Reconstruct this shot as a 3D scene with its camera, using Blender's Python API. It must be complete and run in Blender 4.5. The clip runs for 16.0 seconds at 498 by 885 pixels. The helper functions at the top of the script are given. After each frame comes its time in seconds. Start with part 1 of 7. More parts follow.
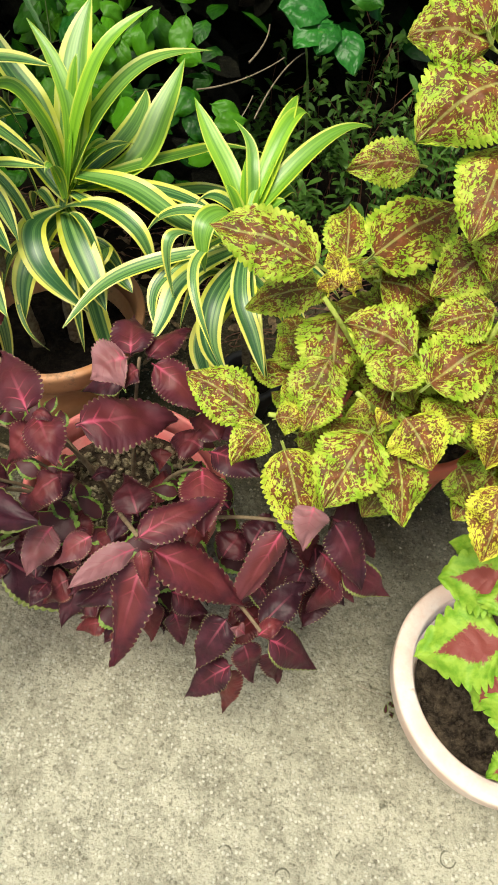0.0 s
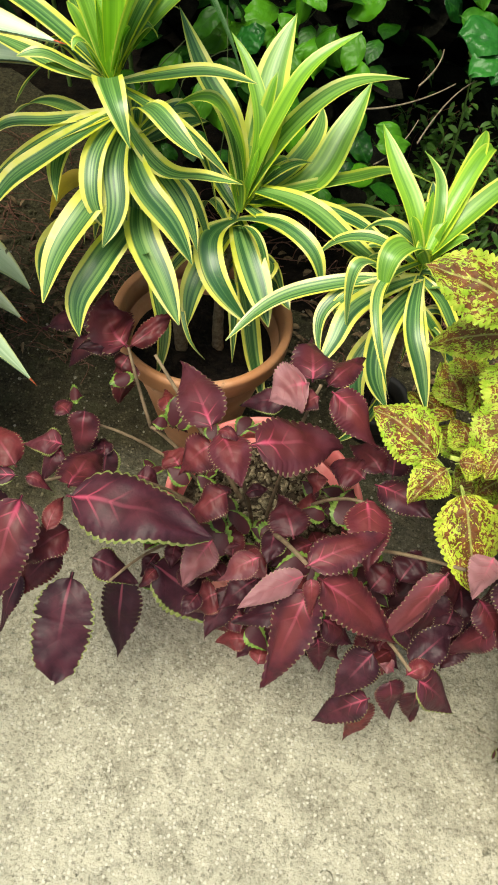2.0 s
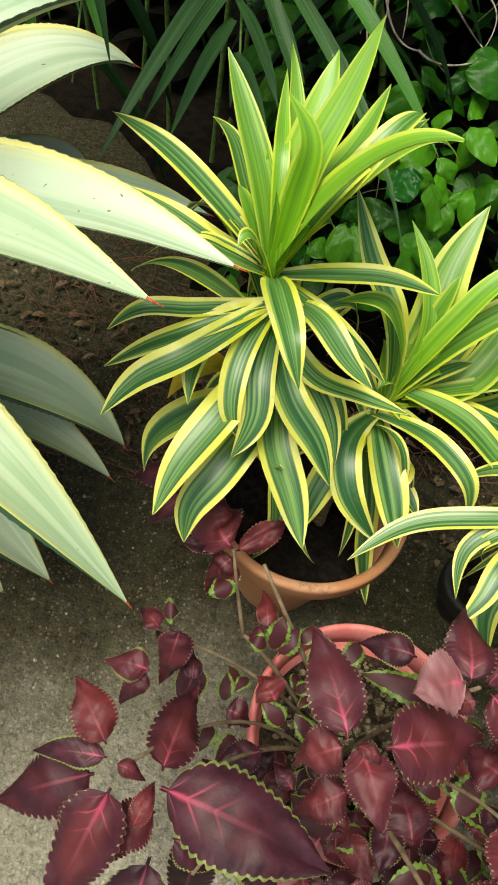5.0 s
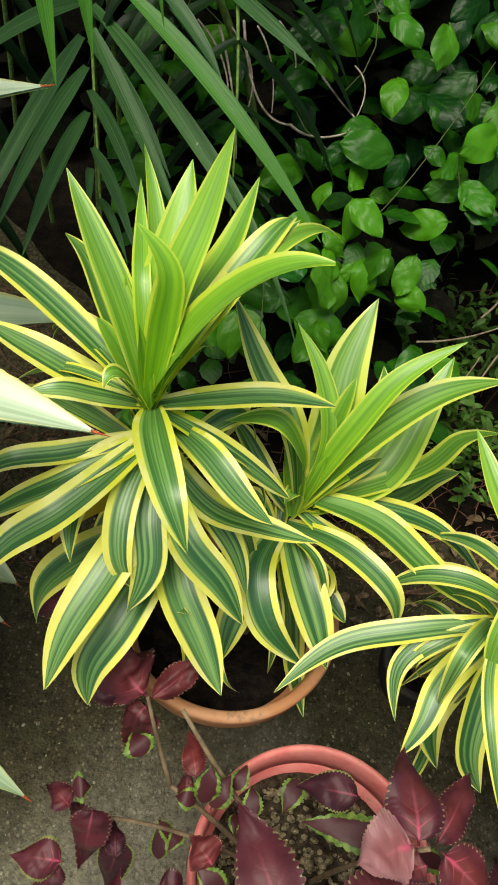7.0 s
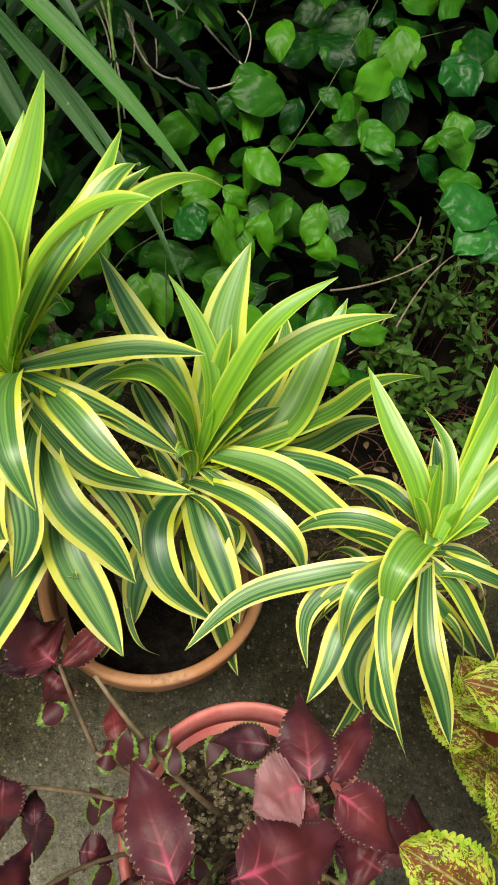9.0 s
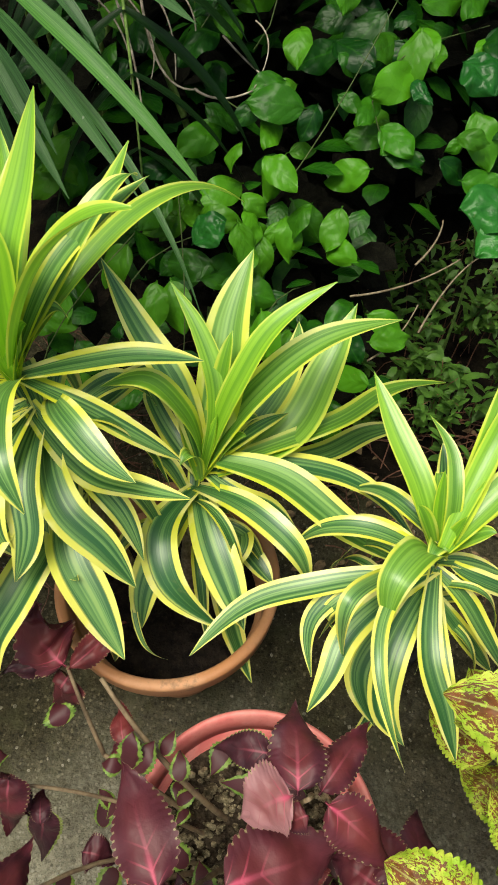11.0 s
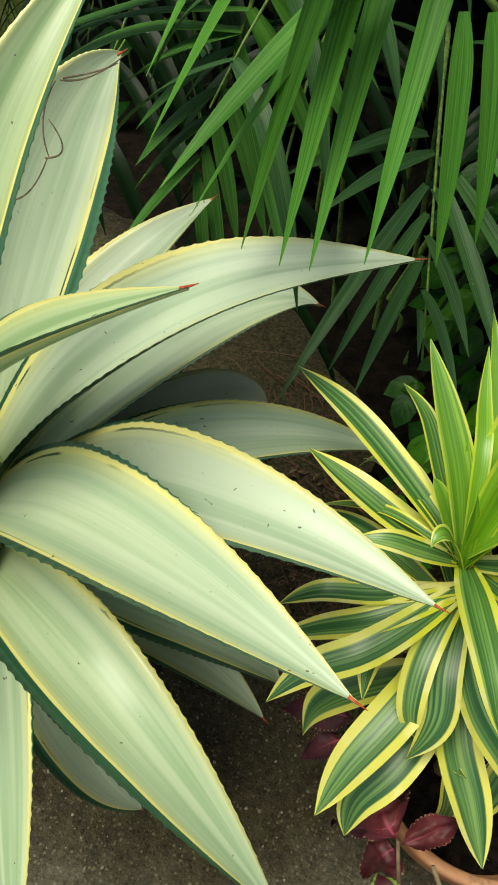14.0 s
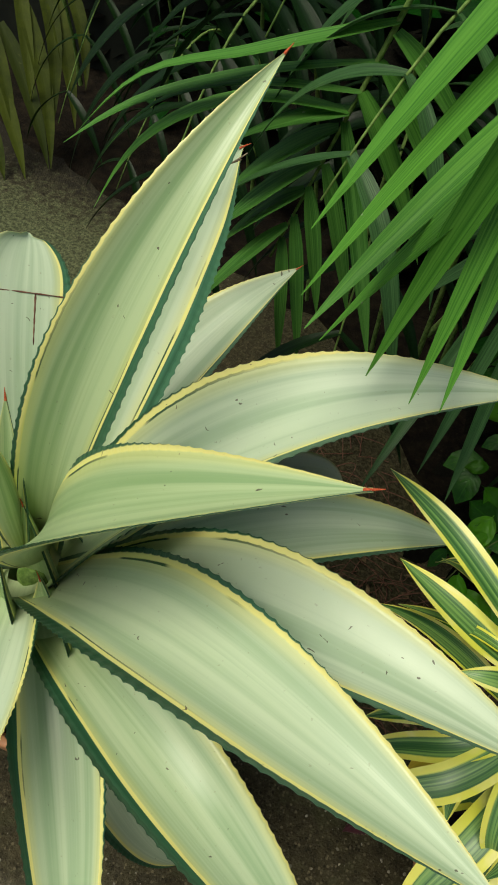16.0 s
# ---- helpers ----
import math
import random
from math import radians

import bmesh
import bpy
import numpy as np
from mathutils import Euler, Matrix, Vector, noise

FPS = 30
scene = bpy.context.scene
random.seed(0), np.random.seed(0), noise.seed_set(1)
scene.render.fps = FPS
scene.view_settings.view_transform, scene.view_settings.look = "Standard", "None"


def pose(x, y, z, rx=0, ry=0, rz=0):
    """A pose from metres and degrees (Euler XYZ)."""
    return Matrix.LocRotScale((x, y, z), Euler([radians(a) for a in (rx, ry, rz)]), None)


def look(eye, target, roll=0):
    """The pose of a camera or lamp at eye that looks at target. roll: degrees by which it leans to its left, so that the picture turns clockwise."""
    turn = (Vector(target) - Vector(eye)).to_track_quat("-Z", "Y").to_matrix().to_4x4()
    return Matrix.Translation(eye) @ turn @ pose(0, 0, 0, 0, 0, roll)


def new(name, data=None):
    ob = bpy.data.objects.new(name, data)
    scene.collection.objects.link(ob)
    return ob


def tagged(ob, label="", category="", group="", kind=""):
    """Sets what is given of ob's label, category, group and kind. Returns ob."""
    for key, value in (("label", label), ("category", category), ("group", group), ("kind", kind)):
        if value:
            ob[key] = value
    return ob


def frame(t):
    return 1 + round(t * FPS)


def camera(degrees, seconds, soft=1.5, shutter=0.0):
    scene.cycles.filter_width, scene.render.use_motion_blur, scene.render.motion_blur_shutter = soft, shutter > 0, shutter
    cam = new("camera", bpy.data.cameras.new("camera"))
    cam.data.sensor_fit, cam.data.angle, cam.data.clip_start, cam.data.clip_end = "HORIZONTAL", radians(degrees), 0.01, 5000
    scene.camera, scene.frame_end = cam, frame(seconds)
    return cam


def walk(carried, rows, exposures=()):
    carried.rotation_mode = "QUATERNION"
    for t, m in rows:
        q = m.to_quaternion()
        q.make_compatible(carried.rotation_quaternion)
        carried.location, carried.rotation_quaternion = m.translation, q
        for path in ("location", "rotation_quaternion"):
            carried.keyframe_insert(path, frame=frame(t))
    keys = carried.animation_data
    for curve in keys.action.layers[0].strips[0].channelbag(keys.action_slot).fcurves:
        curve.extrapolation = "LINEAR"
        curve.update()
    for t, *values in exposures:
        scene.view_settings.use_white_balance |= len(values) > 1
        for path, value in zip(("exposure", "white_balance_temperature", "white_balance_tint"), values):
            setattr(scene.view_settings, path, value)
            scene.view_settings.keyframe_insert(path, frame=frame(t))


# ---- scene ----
cam = camera(38.5, 16.0, soft=1.8)
PATH = [
    (0, (0.135, 0.009, 1.261), (0.239, 1.134, -0.389), 6.2),
    (0.5, (0.096, 0.01, 1.254), (0.175, 1.135, -0.398), 6.4),
    (1, (0.062, 0.013, 1.261), (0.096, 1.137, -0.393), 6.6),
    (1.5, (0.017, 0.021, 1.271), (0.016, 1.142, -0.385), 6.6),
    (2, (-0.035, 0.033, 1.273), (-0.042, 1.142, -0.391), 8.0),
    (2.5, (-0.093, 0.049, 1.288), (-0.092, 1.167, -0.37), 10.5),
    (3, (-0.14, 0.089, 1.286), (-0.143, 1.209, -0.371), 11.6),
    (3.5, (-0.179, 0.132, 1.281), (-0.226, 1.23, -0.39), 12.2),
    (4, (-0.207, 0.192, 1.29), (-0.268, 1.29, -0.38), 14.3),
    (4.2, (-0.222, 0.218, 1.302), (-0.278, 1.321, -0.365), 15.4),
    (6.3, (-0.252, 0.466, 1.278), (-0.257, 1.587, -0.378), 11.5),
    (6.5, (-0.248, 0.472, 1.283), (-0.254, 1.635, -0.344), 11.0),
    (7, (-0.226, 0.486, 1.299), (-0.111, 1.685, -0.298), 14.1),
    (7.5, (-0.194, 0.498, 1.289), (-0.021, 1.66, -0.329), 14.5),
    (8, (-0.164, 0.495, 1.291), (0.012, 1.674, -0.315), 13.4),
    (8.5, (-0.12, 0.481, 1.289), (-0.04, 1.652, -0.331), 8.6),
    (8.7, (-0.105, 0.479, 1.286), (-0.006, 1.634, -0.343), 8.7),
    (10.8, (-0.002, 0.472, 1.286), (-0.007, 1.643, -0.335), 3.3),
    (11, (-0.02, 0.48, 1.288), (-0.085, 1.644, -0.337), 2.2),
    (11.5, (-0.092, 0.487, 1.302), (-0.251, 1.661, -0.309), 1.9),
    (12, (-0.153, 0.48, 1.307), (-0.377, 1.649, -0.3), 1.7),
    (12.5, (-0.226, 0.48, 1.335), (-0.507, 1.68, -0.24), 2.7),
    (13, (-0.269, 0.482, 1.345), (-0.594, 1.683, -0.222), 3.0),
    (13.5, (-0.321, 0.497, 1.36), (-0.693, 1.71, -0.185), 2.8),
    (14, (-0.362, 0.502, 1.371), (-0.831, 1.687, -0.171), 2.5),
    (14.5, (-0.391, 0.502, 1.377), (-0.865, 1.633, -0.203), 4.9),
    (15, (-0.413, 0.52, 1.395), (-0.869, 1.639, -0.199), 5.2),
    (15.5, (-0.473, 0.538, 1.411), (-0.914, 1.643, -0.196), 7.2),
    (16, (-0.53, 0.553, 1.453), (-0.944, 1.706, -0.128), 8.1),
]

walk(cam, [(t, look(eye, target, roll)) for t, eye, target, roll in PATH], exposures=[(0, 1.15, 7200, 3), (2.5, 1.22, 7200, 3), (4, 1.10, 7200, 3), (6.5, 0.82, 7200, 3), (8.5, 0.92, 7200, 3), (11, 1.06, 7200, 3), (12, 0.98, 7200, 3), (13, 0.70, 7200, 3), (13.5, 0.66, 7200, 3), (14.5, 0.52, 7200, 3), (16, 0.36, 7200, 3)])

# ---- light: bright overcast sky, the sun only a broad glow ----
world = bpy.data.worlds.new("overcast_sky")
scene.world = world
world.use_nodes = True
wn = world.node_tree
sky = wn.nodes.new("ShaderNodeTexSky")
sky.sky_type, sky.sun_disc = "NISHITA", False
sky.sun_elevation, sky.sun_rotation = radians(71), radians(222)
sky.air_density, sky.dust_density, sky.ozone_density = 1.0, 4.0, 1.0
wn.links.new(sky.outputs["Color"], wn.nodes["Background"].inputs["Color"])
wn.nodes["Background"].inputs["Strength"].default_value = 0.074
sun = new("sun", bpy.data.lights.new("sun", "SUN"))
sun.data.energy, sun.data.angle, sun.data.color = 2.0, radians(34), (1.0, 0.98, 0.93)
sun.matrix_world = look((-0.9, -0.4, 4.0), (0, 0.6, 0))

# ---- node helpers ----


def feed(nt, socket, value):
    if isinstance(value, bpy.types.NodeSocket):
        nt.links.new(value, socket)
    else:
        socket.default_value = value


def node(nt, kind, out=0, **given):
    n = nt.nodes.new("ShaderNode" + kind)
    for key, value in given.items():
        feed(nt, n.inputs[int(key[1:]) if key[1:].isdigit() else key.replace("_", " ")], value)
    return n.outputs[out]


def calc(nt, op, a, b=0.0, c=0.0):
    n = nt.nodes.new("ShaderNodeMath")
    n.operation = op
    for s, v in zip(n.inputs, (a, b, c)):
        feed(nt, s, v)
    return n.outputs[0]


def step(nt, value, low, high, to_low=0.0, to_high=1.0):
    n = nt.nodes.new("ShaderNodeMapRange")
    n.interpolation_type = "SMOOTHSTEP"
    for s, v in zip(n.inputs, (value, low, high, to_low, to_high)):
        feed(nt, s, v)
    return n.outputs[0]


def mix(nt, fac, a, b, mode="MIX"):
    n = nt.nodes.new("ShaderNodeMix")
    n.data_type, n.blend_type = "RGBA", mode
    feed(nt, n.inputs[0], fac)
    for s, v in ((n.inputs[6], a), (n.inputs[7], b)):
        feed(nt, s, v if isinstance(v, bpy.types.NodeSocket) else (*v, 1.0))
    return n.outputs[2]


def noise_tex(nt, vec, scale, detail=3.0, rough=0.5, warp=0.0):
    n = nt.nodes.new("ShaderNodeTexNoise")
    if vec is not None:
        nt.links.new(vec, n.inputs["Vector"])
    for key, v in (("Scale", scale), ("Detail", detail), ("Roughness", rough), ("Distortion", warp)):
        n.inputs[key].default_value = v
    return n.outputs["Fac"]


def place(nt):
    return nt.nodes.new("ShaderNodeNewGeometry").outputs["Position"]


def across_along(nt):
    """How far across a leaf (0 midrib, 1 margin), how far along it, and both as raw coordinates."""
    sep = nt.nodes.new("ShaderNodeSeparateXYZ")
    nt.links.new(nt.nodes.new("ShaderNodeUVMap").outputs[0], sep.inputs[0])
    u, v = sep.outputs[0], sep.outputs[1]
    return calc(nt, "ABSOLUTE", calc(nt, "MULTIPLY_ADD", u, 2.0, -1.0)), v, u


def xyz(nt, x, y, z=0.0):
    n = nt.nodes.new("ShaderNodeCombineXYZ")
    for s, v in zip(n.inputs, (x, y, z)):
        feed(nt, s, v)
    return n.outputs[0]


def own(nt):
    """Random number and tone of an object."""
    n = nt.nodes.new("ShaderNodeObjectInfo")
    sep = nt.nodes.new("ShaderNodeSeparateColor")
    nt.links.new(n.outputs["Color"], sep.inputs[0])
    return n.outputs["Random"], calc(nt, "MULTIPLY_ADD", sep.outputs[0], 2.0, -1.0)


def finish(m, colour, rough, height=None, bump=0.3, depth=0.002, see_through=0.0, specular=0.5, coat=0.0):
    nt = m.node_tree
    b = nt.nodes["Principled BSDF"]
    feed(nt, b.inputs["Base Color"], colour if isinstance(colour, bpy.types.NodeSocket) else (*colour, 1.0))
    feed(nt, b.inputs["Roughness"], rough)
    b.inputs["Specular IOR Level"].default_value = specular
    b.inputs["Coat Weight"].default_value = coat
    if height is not None:
        n = nt.nodes.new("ShaderNodeBump")
        n.inputs["Strength"].default_value, n.inputs["Distance"].default_value = bump, depth
        nt.links.new(height, n.inputs["Height"])
        nt.links.new(n.outputs[0], b.inputs["Normal"])
    if see_through:
        t = nt.nodes.new("ShaderNodeBsdfTranslucent")
        feed(nt, t.inputs["Color"], colour)
        both = nt.nodes.new("ShaderNodeMixShader")
        both.inputs[0].default_value = see_through
        nt.links.new(b.outputs[0], both.inputs[1])
        nt.links.new(t.outputs[0], both.inputs[2])
        nt.links.new(both.outputs[0], nt.nodes["Material Output"].inputs["Surface"])
    return m


def material(name):
    m = bpy.data.materials.new(name)
    m.use_nodes = True
    return m, m.node_tree


# ---- materials ----


def make_concrete():
    m, nt = material("weathered_concrete")
    p = place(nt)
    grain = noise_tex(nt, p, 420, 3, 0.65)
    grit = noise_tex(nt, p, 95, 5, 0.75, 0.5)
    patch = noise_tex(nt, p, 7, 5, 0.62, 0.6)
    blot = noise_tex(nt, p, 34, 4, 0.65)
    cloud = noise_tex(nt, p, 17, 4, 0.6, 0.8)
    base = mix(nt, step(nt, patch, 0.3, 0.7), (0.37, 0.345, 0.255), (0.54, 0.51, 0.385))
    base = mix(nt, step(nt, cloud, 0.44, 0.60, 0, 0.65), base, (0.64, 0.605, 0.46))
    base = mix(nt, step(nt, cloud, 0.46, 0.32, 0, 0.5), base, (0.28, 0.265, 0.20))
    base = mix(nt, step(nt, grit, 0.50, 0.70, 0, 0.75), base, (0.64, 0.60, 0.46))
    base = mix(nt, step(nt, grit, 0.48, 0.32, 0, 0.75), base, (0.14, 0.13, 0.09))
    base = mix(nt, step(nt, grain, 0.52, 0.70, 0, 0.25), base, (0.66, 0.63, 0.50))
    base = mix(nt, step(nt, grain, 0.46, 0.30, 0, 0.25), base, (0.12, 0.11, 0.07))
    base = mix(nt, step(nt, blot, 0.58, 0.76, 0, 0.5), base, (0.19, 0.175, 0.11))
    flake = noise_tex(nt, p, 210, 4, 0.7, 0.4)
    base = mix(nt, step(nt, flake, 0.56, 0.66, 0, 0.38), base, (0.66, 0.63, 0.49))
    base = mix(nt, step(nt, flake, 0.43, 0.35, 0, 0.35), base, (0.10, 0.095, 0.06))
    sandy = nt.nodes.new("ShaderNodeTexVoronoi")
    sandy.inputs["Scale"].default_value = 150
    nt.links.new(p, sandy.inputs["Vector"])
    tint = node(nt, "SeparateColor", 0, Color=sandy.outputs["Color"])
    body = step(nt, calc(nt, "ADD", sandy.outputs["Distance"], calc(nt, "MULTIPLY", grain, 0.35)), 0.66, 0.48)
    base = mix(nt, calc(nt, "MULTIPLY", body, step(nt, tint, 0.58, 0.85, 0, 0.75)), base, (0.76, 0.73, 0.60))
    base = mix(nt, calc(nt, "MULTIPLY", body, step(nt, tint, 0.20, 0.04, 0, 0.5)), base, (0.15, 0.14, 0.10))
    pit = step(nt, noise_tex(nt, p, 62, 4, 0.7, 0.9), 0.395, 0.345)
    base = mix(nt, calc(nt, "MULTIPLY", calc(nt, "MULTIPLY", pit, step(nt, cloud, 0.40, 0.60, 0.15, 1.0)), 0.45), base, (0.09, 0.083, 0.055))
    crack = calc(nt, "ABSOLUTE", calc(nt, "SUBTRACT", noise_tex(nt, p, 13, 2, 0.5, 1.5), 0.5))
    base = mix(nt, calc(nt, "MULTIPLY", step(nt, crack, 0.010, 0.002, 0, 0.55), step(nt, blot, 0.52, 0.60)), base, (0.10, 0.09, 0.06))
    stones = nt.nodes.new("ShaderNodeTexVoronoi")
    stones.inputs["Scale"].default_value = 75
    nt.links.new(p, stones.inputs["Vector"])
    pale = calc(nt, "MULTIPLY", step(nt, calc(nt, "ADD", stones.outputs["Distance"], calc(nt, "MULTIPLY", grit, 0.3)), 0.50, 0.34), step(nt, node(nt, "SeparateColor", 0, Color=stones.outputs["Color"]), 0.90, 0.95, 0, 0.6))
    base = mix(nt, pale, base, (0.62, 0.58, 0.46))
    rings = nt.nodes.new("ShaderNodeTexVoronoi")
    rings.inputs["Scale"].default_value = 11
    nt.links.new(p, rings.inputs["Vector"])
    ring = step(nt, calc(nt, "ABSOLUTE", calc(nt, "SUBTRACT", calc(nt, "ADD", rings.outputs["Distance"], calc(nt, "MULTIPLY", grit, 0.04)), 0.15)), 0.018, 0.006)
    ring = calc(nt, "MULTIPLY", ring, step(nt, node(nt, "SeparateColor", 0, Color=rings.outputs["Color"]), 0.66, 0.70, 0, 0.75))
    base = mix(nt, calc(nt, "MULTIPLY", ring, step(nt, noise_tex(nt, p, 40, 2), 0.45, 0.55)), base, (0.09, 0.085, 0.055))
    # damp, dirty and mossy where the pots stand and behind them, plant shade coloured in
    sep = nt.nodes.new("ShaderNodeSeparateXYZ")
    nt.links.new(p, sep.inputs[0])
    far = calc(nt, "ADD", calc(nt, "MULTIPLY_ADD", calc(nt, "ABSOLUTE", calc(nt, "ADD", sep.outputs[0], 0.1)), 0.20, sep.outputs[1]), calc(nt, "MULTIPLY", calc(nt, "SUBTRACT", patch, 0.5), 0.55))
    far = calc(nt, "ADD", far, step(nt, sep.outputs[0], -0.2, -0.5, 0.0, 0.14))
    # wider darker zone: dirt together with the plants' contact shade
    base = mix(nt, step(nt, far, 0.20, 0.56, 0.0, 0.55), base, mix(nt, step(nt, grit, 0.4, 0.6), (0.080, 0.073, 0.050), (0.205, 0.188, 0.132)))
    dirt_shade = step(nt, far, 0.52, 0.95)
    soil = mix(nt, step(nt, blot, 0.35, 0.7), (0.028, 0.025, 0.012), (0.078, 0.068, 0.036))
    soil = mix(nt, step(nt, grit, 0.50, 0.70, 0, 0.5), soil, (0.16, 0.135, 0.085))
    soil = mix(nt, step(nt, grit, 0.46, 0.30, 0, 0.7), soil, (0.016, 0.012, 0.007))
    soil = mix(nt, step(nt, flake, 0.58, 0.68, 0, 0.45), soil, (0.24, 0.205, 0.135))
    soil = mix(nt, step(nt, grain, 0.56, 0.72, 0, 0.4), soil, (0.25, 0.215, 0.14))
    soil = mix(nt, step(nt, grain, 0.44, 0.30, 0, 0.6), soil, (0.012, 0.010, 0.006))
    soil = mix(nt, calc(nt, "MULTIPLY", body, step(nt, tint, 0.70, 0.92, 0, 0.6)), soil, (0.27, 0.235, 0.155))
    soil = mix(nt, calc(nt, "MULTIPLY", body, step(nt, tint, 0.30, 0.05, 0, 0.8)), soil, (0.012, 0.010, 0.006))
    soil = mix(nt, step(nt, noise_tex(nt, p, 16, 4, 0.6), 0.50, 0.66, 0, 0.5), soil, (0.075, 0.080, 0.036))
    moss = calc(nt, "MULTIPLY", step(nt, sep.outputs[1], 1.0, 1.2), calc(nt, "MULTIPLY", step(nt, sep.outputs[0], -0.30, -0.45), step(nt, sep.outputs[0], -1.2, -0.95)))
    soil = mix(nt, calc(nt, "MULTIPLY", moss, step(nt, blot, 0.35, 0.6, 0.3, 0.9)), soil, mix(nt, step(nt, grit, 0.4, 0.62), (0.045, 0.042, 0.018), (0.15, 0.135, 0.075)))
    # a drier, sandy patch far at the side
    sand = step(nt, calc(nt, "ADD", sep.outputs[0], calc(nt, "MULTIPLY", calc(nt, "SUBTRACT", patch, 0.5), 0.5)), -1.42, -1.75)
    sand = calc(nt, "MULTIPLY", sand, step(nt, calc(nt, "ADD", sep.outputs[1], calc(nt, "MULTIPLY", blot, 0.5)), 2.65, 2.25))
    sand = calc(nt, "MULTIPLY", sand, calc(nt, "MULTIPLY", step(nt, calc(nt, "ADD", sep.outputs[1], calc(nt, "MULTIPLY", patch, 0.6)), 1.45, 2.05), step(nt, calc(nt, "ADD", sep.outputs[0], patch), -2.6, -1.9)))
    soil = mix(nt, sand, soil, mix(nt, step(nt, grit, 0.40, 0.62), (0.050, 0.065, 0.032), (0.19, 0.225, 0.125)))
    # far end faded to near black, painting the shadow of the plants there
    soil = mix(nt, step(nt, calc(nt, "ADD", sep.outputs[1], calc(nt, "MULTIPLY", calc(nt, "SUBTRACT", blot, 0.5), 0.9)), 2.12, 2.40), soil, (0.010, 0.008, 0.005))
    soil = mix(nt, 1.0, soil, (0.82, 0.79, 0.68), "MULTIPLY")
    colour = mix(nt, calc(nt, "MULTIPLY", dirt_shade, 0.95), base, soil)
    h = calc(nt, "ADD", calc(nt, "ADD", grit, calc(nt, "ADD", calc(nt, "MULTIPLY", grain, 0.5), calc(nt, "MULTIPLY", flake, 0.6))), calc(nt, "MULTIPLY", blot, 0.8))
    h = calc(nt, "ADD", h, calc(nt, "SUBTRACT", calc(nt, "MULTIPLY", body, 0.35), calc(nt, "MULTIPLY", pit, 0.5)))
    colour = mix(nt, 1.0, colour, (0.83, 0.84, 0.845), "MULTIPLY")
    return finish(m, colour, step(nt, dirt_shade, 0, 1, 0.95, 0.85), h, 0.75, 0.0055, specular=0.15)


def make_soil(name, dark, light, scale, rough=0.9):
    m, nt = material(name)
    p = place(nt)
    a, b = noise_tex(nt, p, scale, 5, 0.7), noise_tex(nt, p, scale * 4, 3, 0.6)
    colour = mix(nt, step(nt, a, 0.35, 0.7), dark, light)
    colour = mix(nt, step(nt, b, 0.6, 0.8, 0, 0.6), colour, tuple(min(1, 2.2 * c) for c in light))
    return finish(m, colour, rough, calc(nt, "ADD", a, calc(nt, "MULTIPLY", b, 0.4)), 0.9, 0.008, specular=0.1)


def make_pot(name, colour, worn, dirt, rough, specular=0.4):
    m, nt = material(name)
    p = place(nt)
    a, b = noise_tex(nt, p, 14, 5, 0.65), noise_tex(nt, p, 120, 3, 0.6)
    c = mix(nt, step(nt, a, 0.35, 0.7), colour, worn)
    c = mix(nt, step(nt, calc(nt, "ADD", a, calc(nt, "MULTIPLY", b, 0.5)), 0.86, 1.02, 0, 0.65), c, dirt)
    c = mix(nt, step(nt, b, 0.5, 0.8, 0, 0.22), c, dirt)
    return finish(m, c, step(nt, a, 0.3, 0.7, rough, min(1, rough + 0.15)), b, 0.15, 0.001, specular=specular)


def make_dracaena():
    m, nt = material("striped_dracaena_leaf")
    a, v, u = across_along(nt)
    rnd, tone = own(nt)
    tone = step(nt, tone, 0.0, 1.0)
    lines = noise_tex(nt, xyz(nt, calc(nt, "MULTIPLY", u, 6.4), calc(nt, "MULTIPLY", v, 0.30), calc(nt, "MULTIPLY", rnd, 40.0)), 1.5, 3, 0.55)
    core = mix(nt, step(nt, lines, 0.40, 0.62), (0.026, 0.122, 0.031), (0.185, 0.365, 0.098))
    core = mix(nt, step(nt, lines, 0.60, 0.68, 0, 0.45), core, (0.34, 0.48, 0.13))
    young = mix(nt, step(nt, lines, 0.35, 0.65), (0.20, 0.45, 0.020), (0.30, 0.57, 0.032))
    young = mix(nt, calc(nt, "MULTIPLY", step(nt, calc(nt, "MULTIPLY_ADD", lines, 0.5, a), 0.62, 0.42), step(nt, v, 0.2, 0.55, 0.10, 0.45)), young, (0.085, 0.27, 0.030))
    core = mix(nt, tone, core, young)
    edge = calc(nt, "ADD", a, calc(nt, "MULTIPLY", calc(nt, "SUBTRACT", lines, 0.5), 0.30))
    rim = mix(nt, step(nt, v, 0.1, 0.75), (0.70, 0.73, 0.05), (0.86, 0.83, 0.16))
    rim = mix(nt, step(nt, noise_tex(nt, None, 3.0), 0.45, 0.62), rim, (0.88, 0.85, 0.30))
    rim = mix(nt, calc(nt, "MULTIPLY", tone, 0.85), rim, (0.44, 0.61, 0.035))
    width = calc(nt, "MULTIPLY_ADD", tone, 0.20, calc(nt, "MULTIPLY_ADD", rnd, 0.15, 0.525))
    colour = mix(nt, step(nt, edge, width, calc(nt, "ADD", width, 0.09)), core, rim)
    colour = mix(nt, step(nt, noise_tex(nt, place(nt), 24, 4, 0.6), 0.66, 0.78, 0, 0.35), colour, (0.30, 0.27, 0.10))
    return finish(m, colour, 0.40, lines, 0.25, 0.0012, see_through=0.24, specular=0.8)


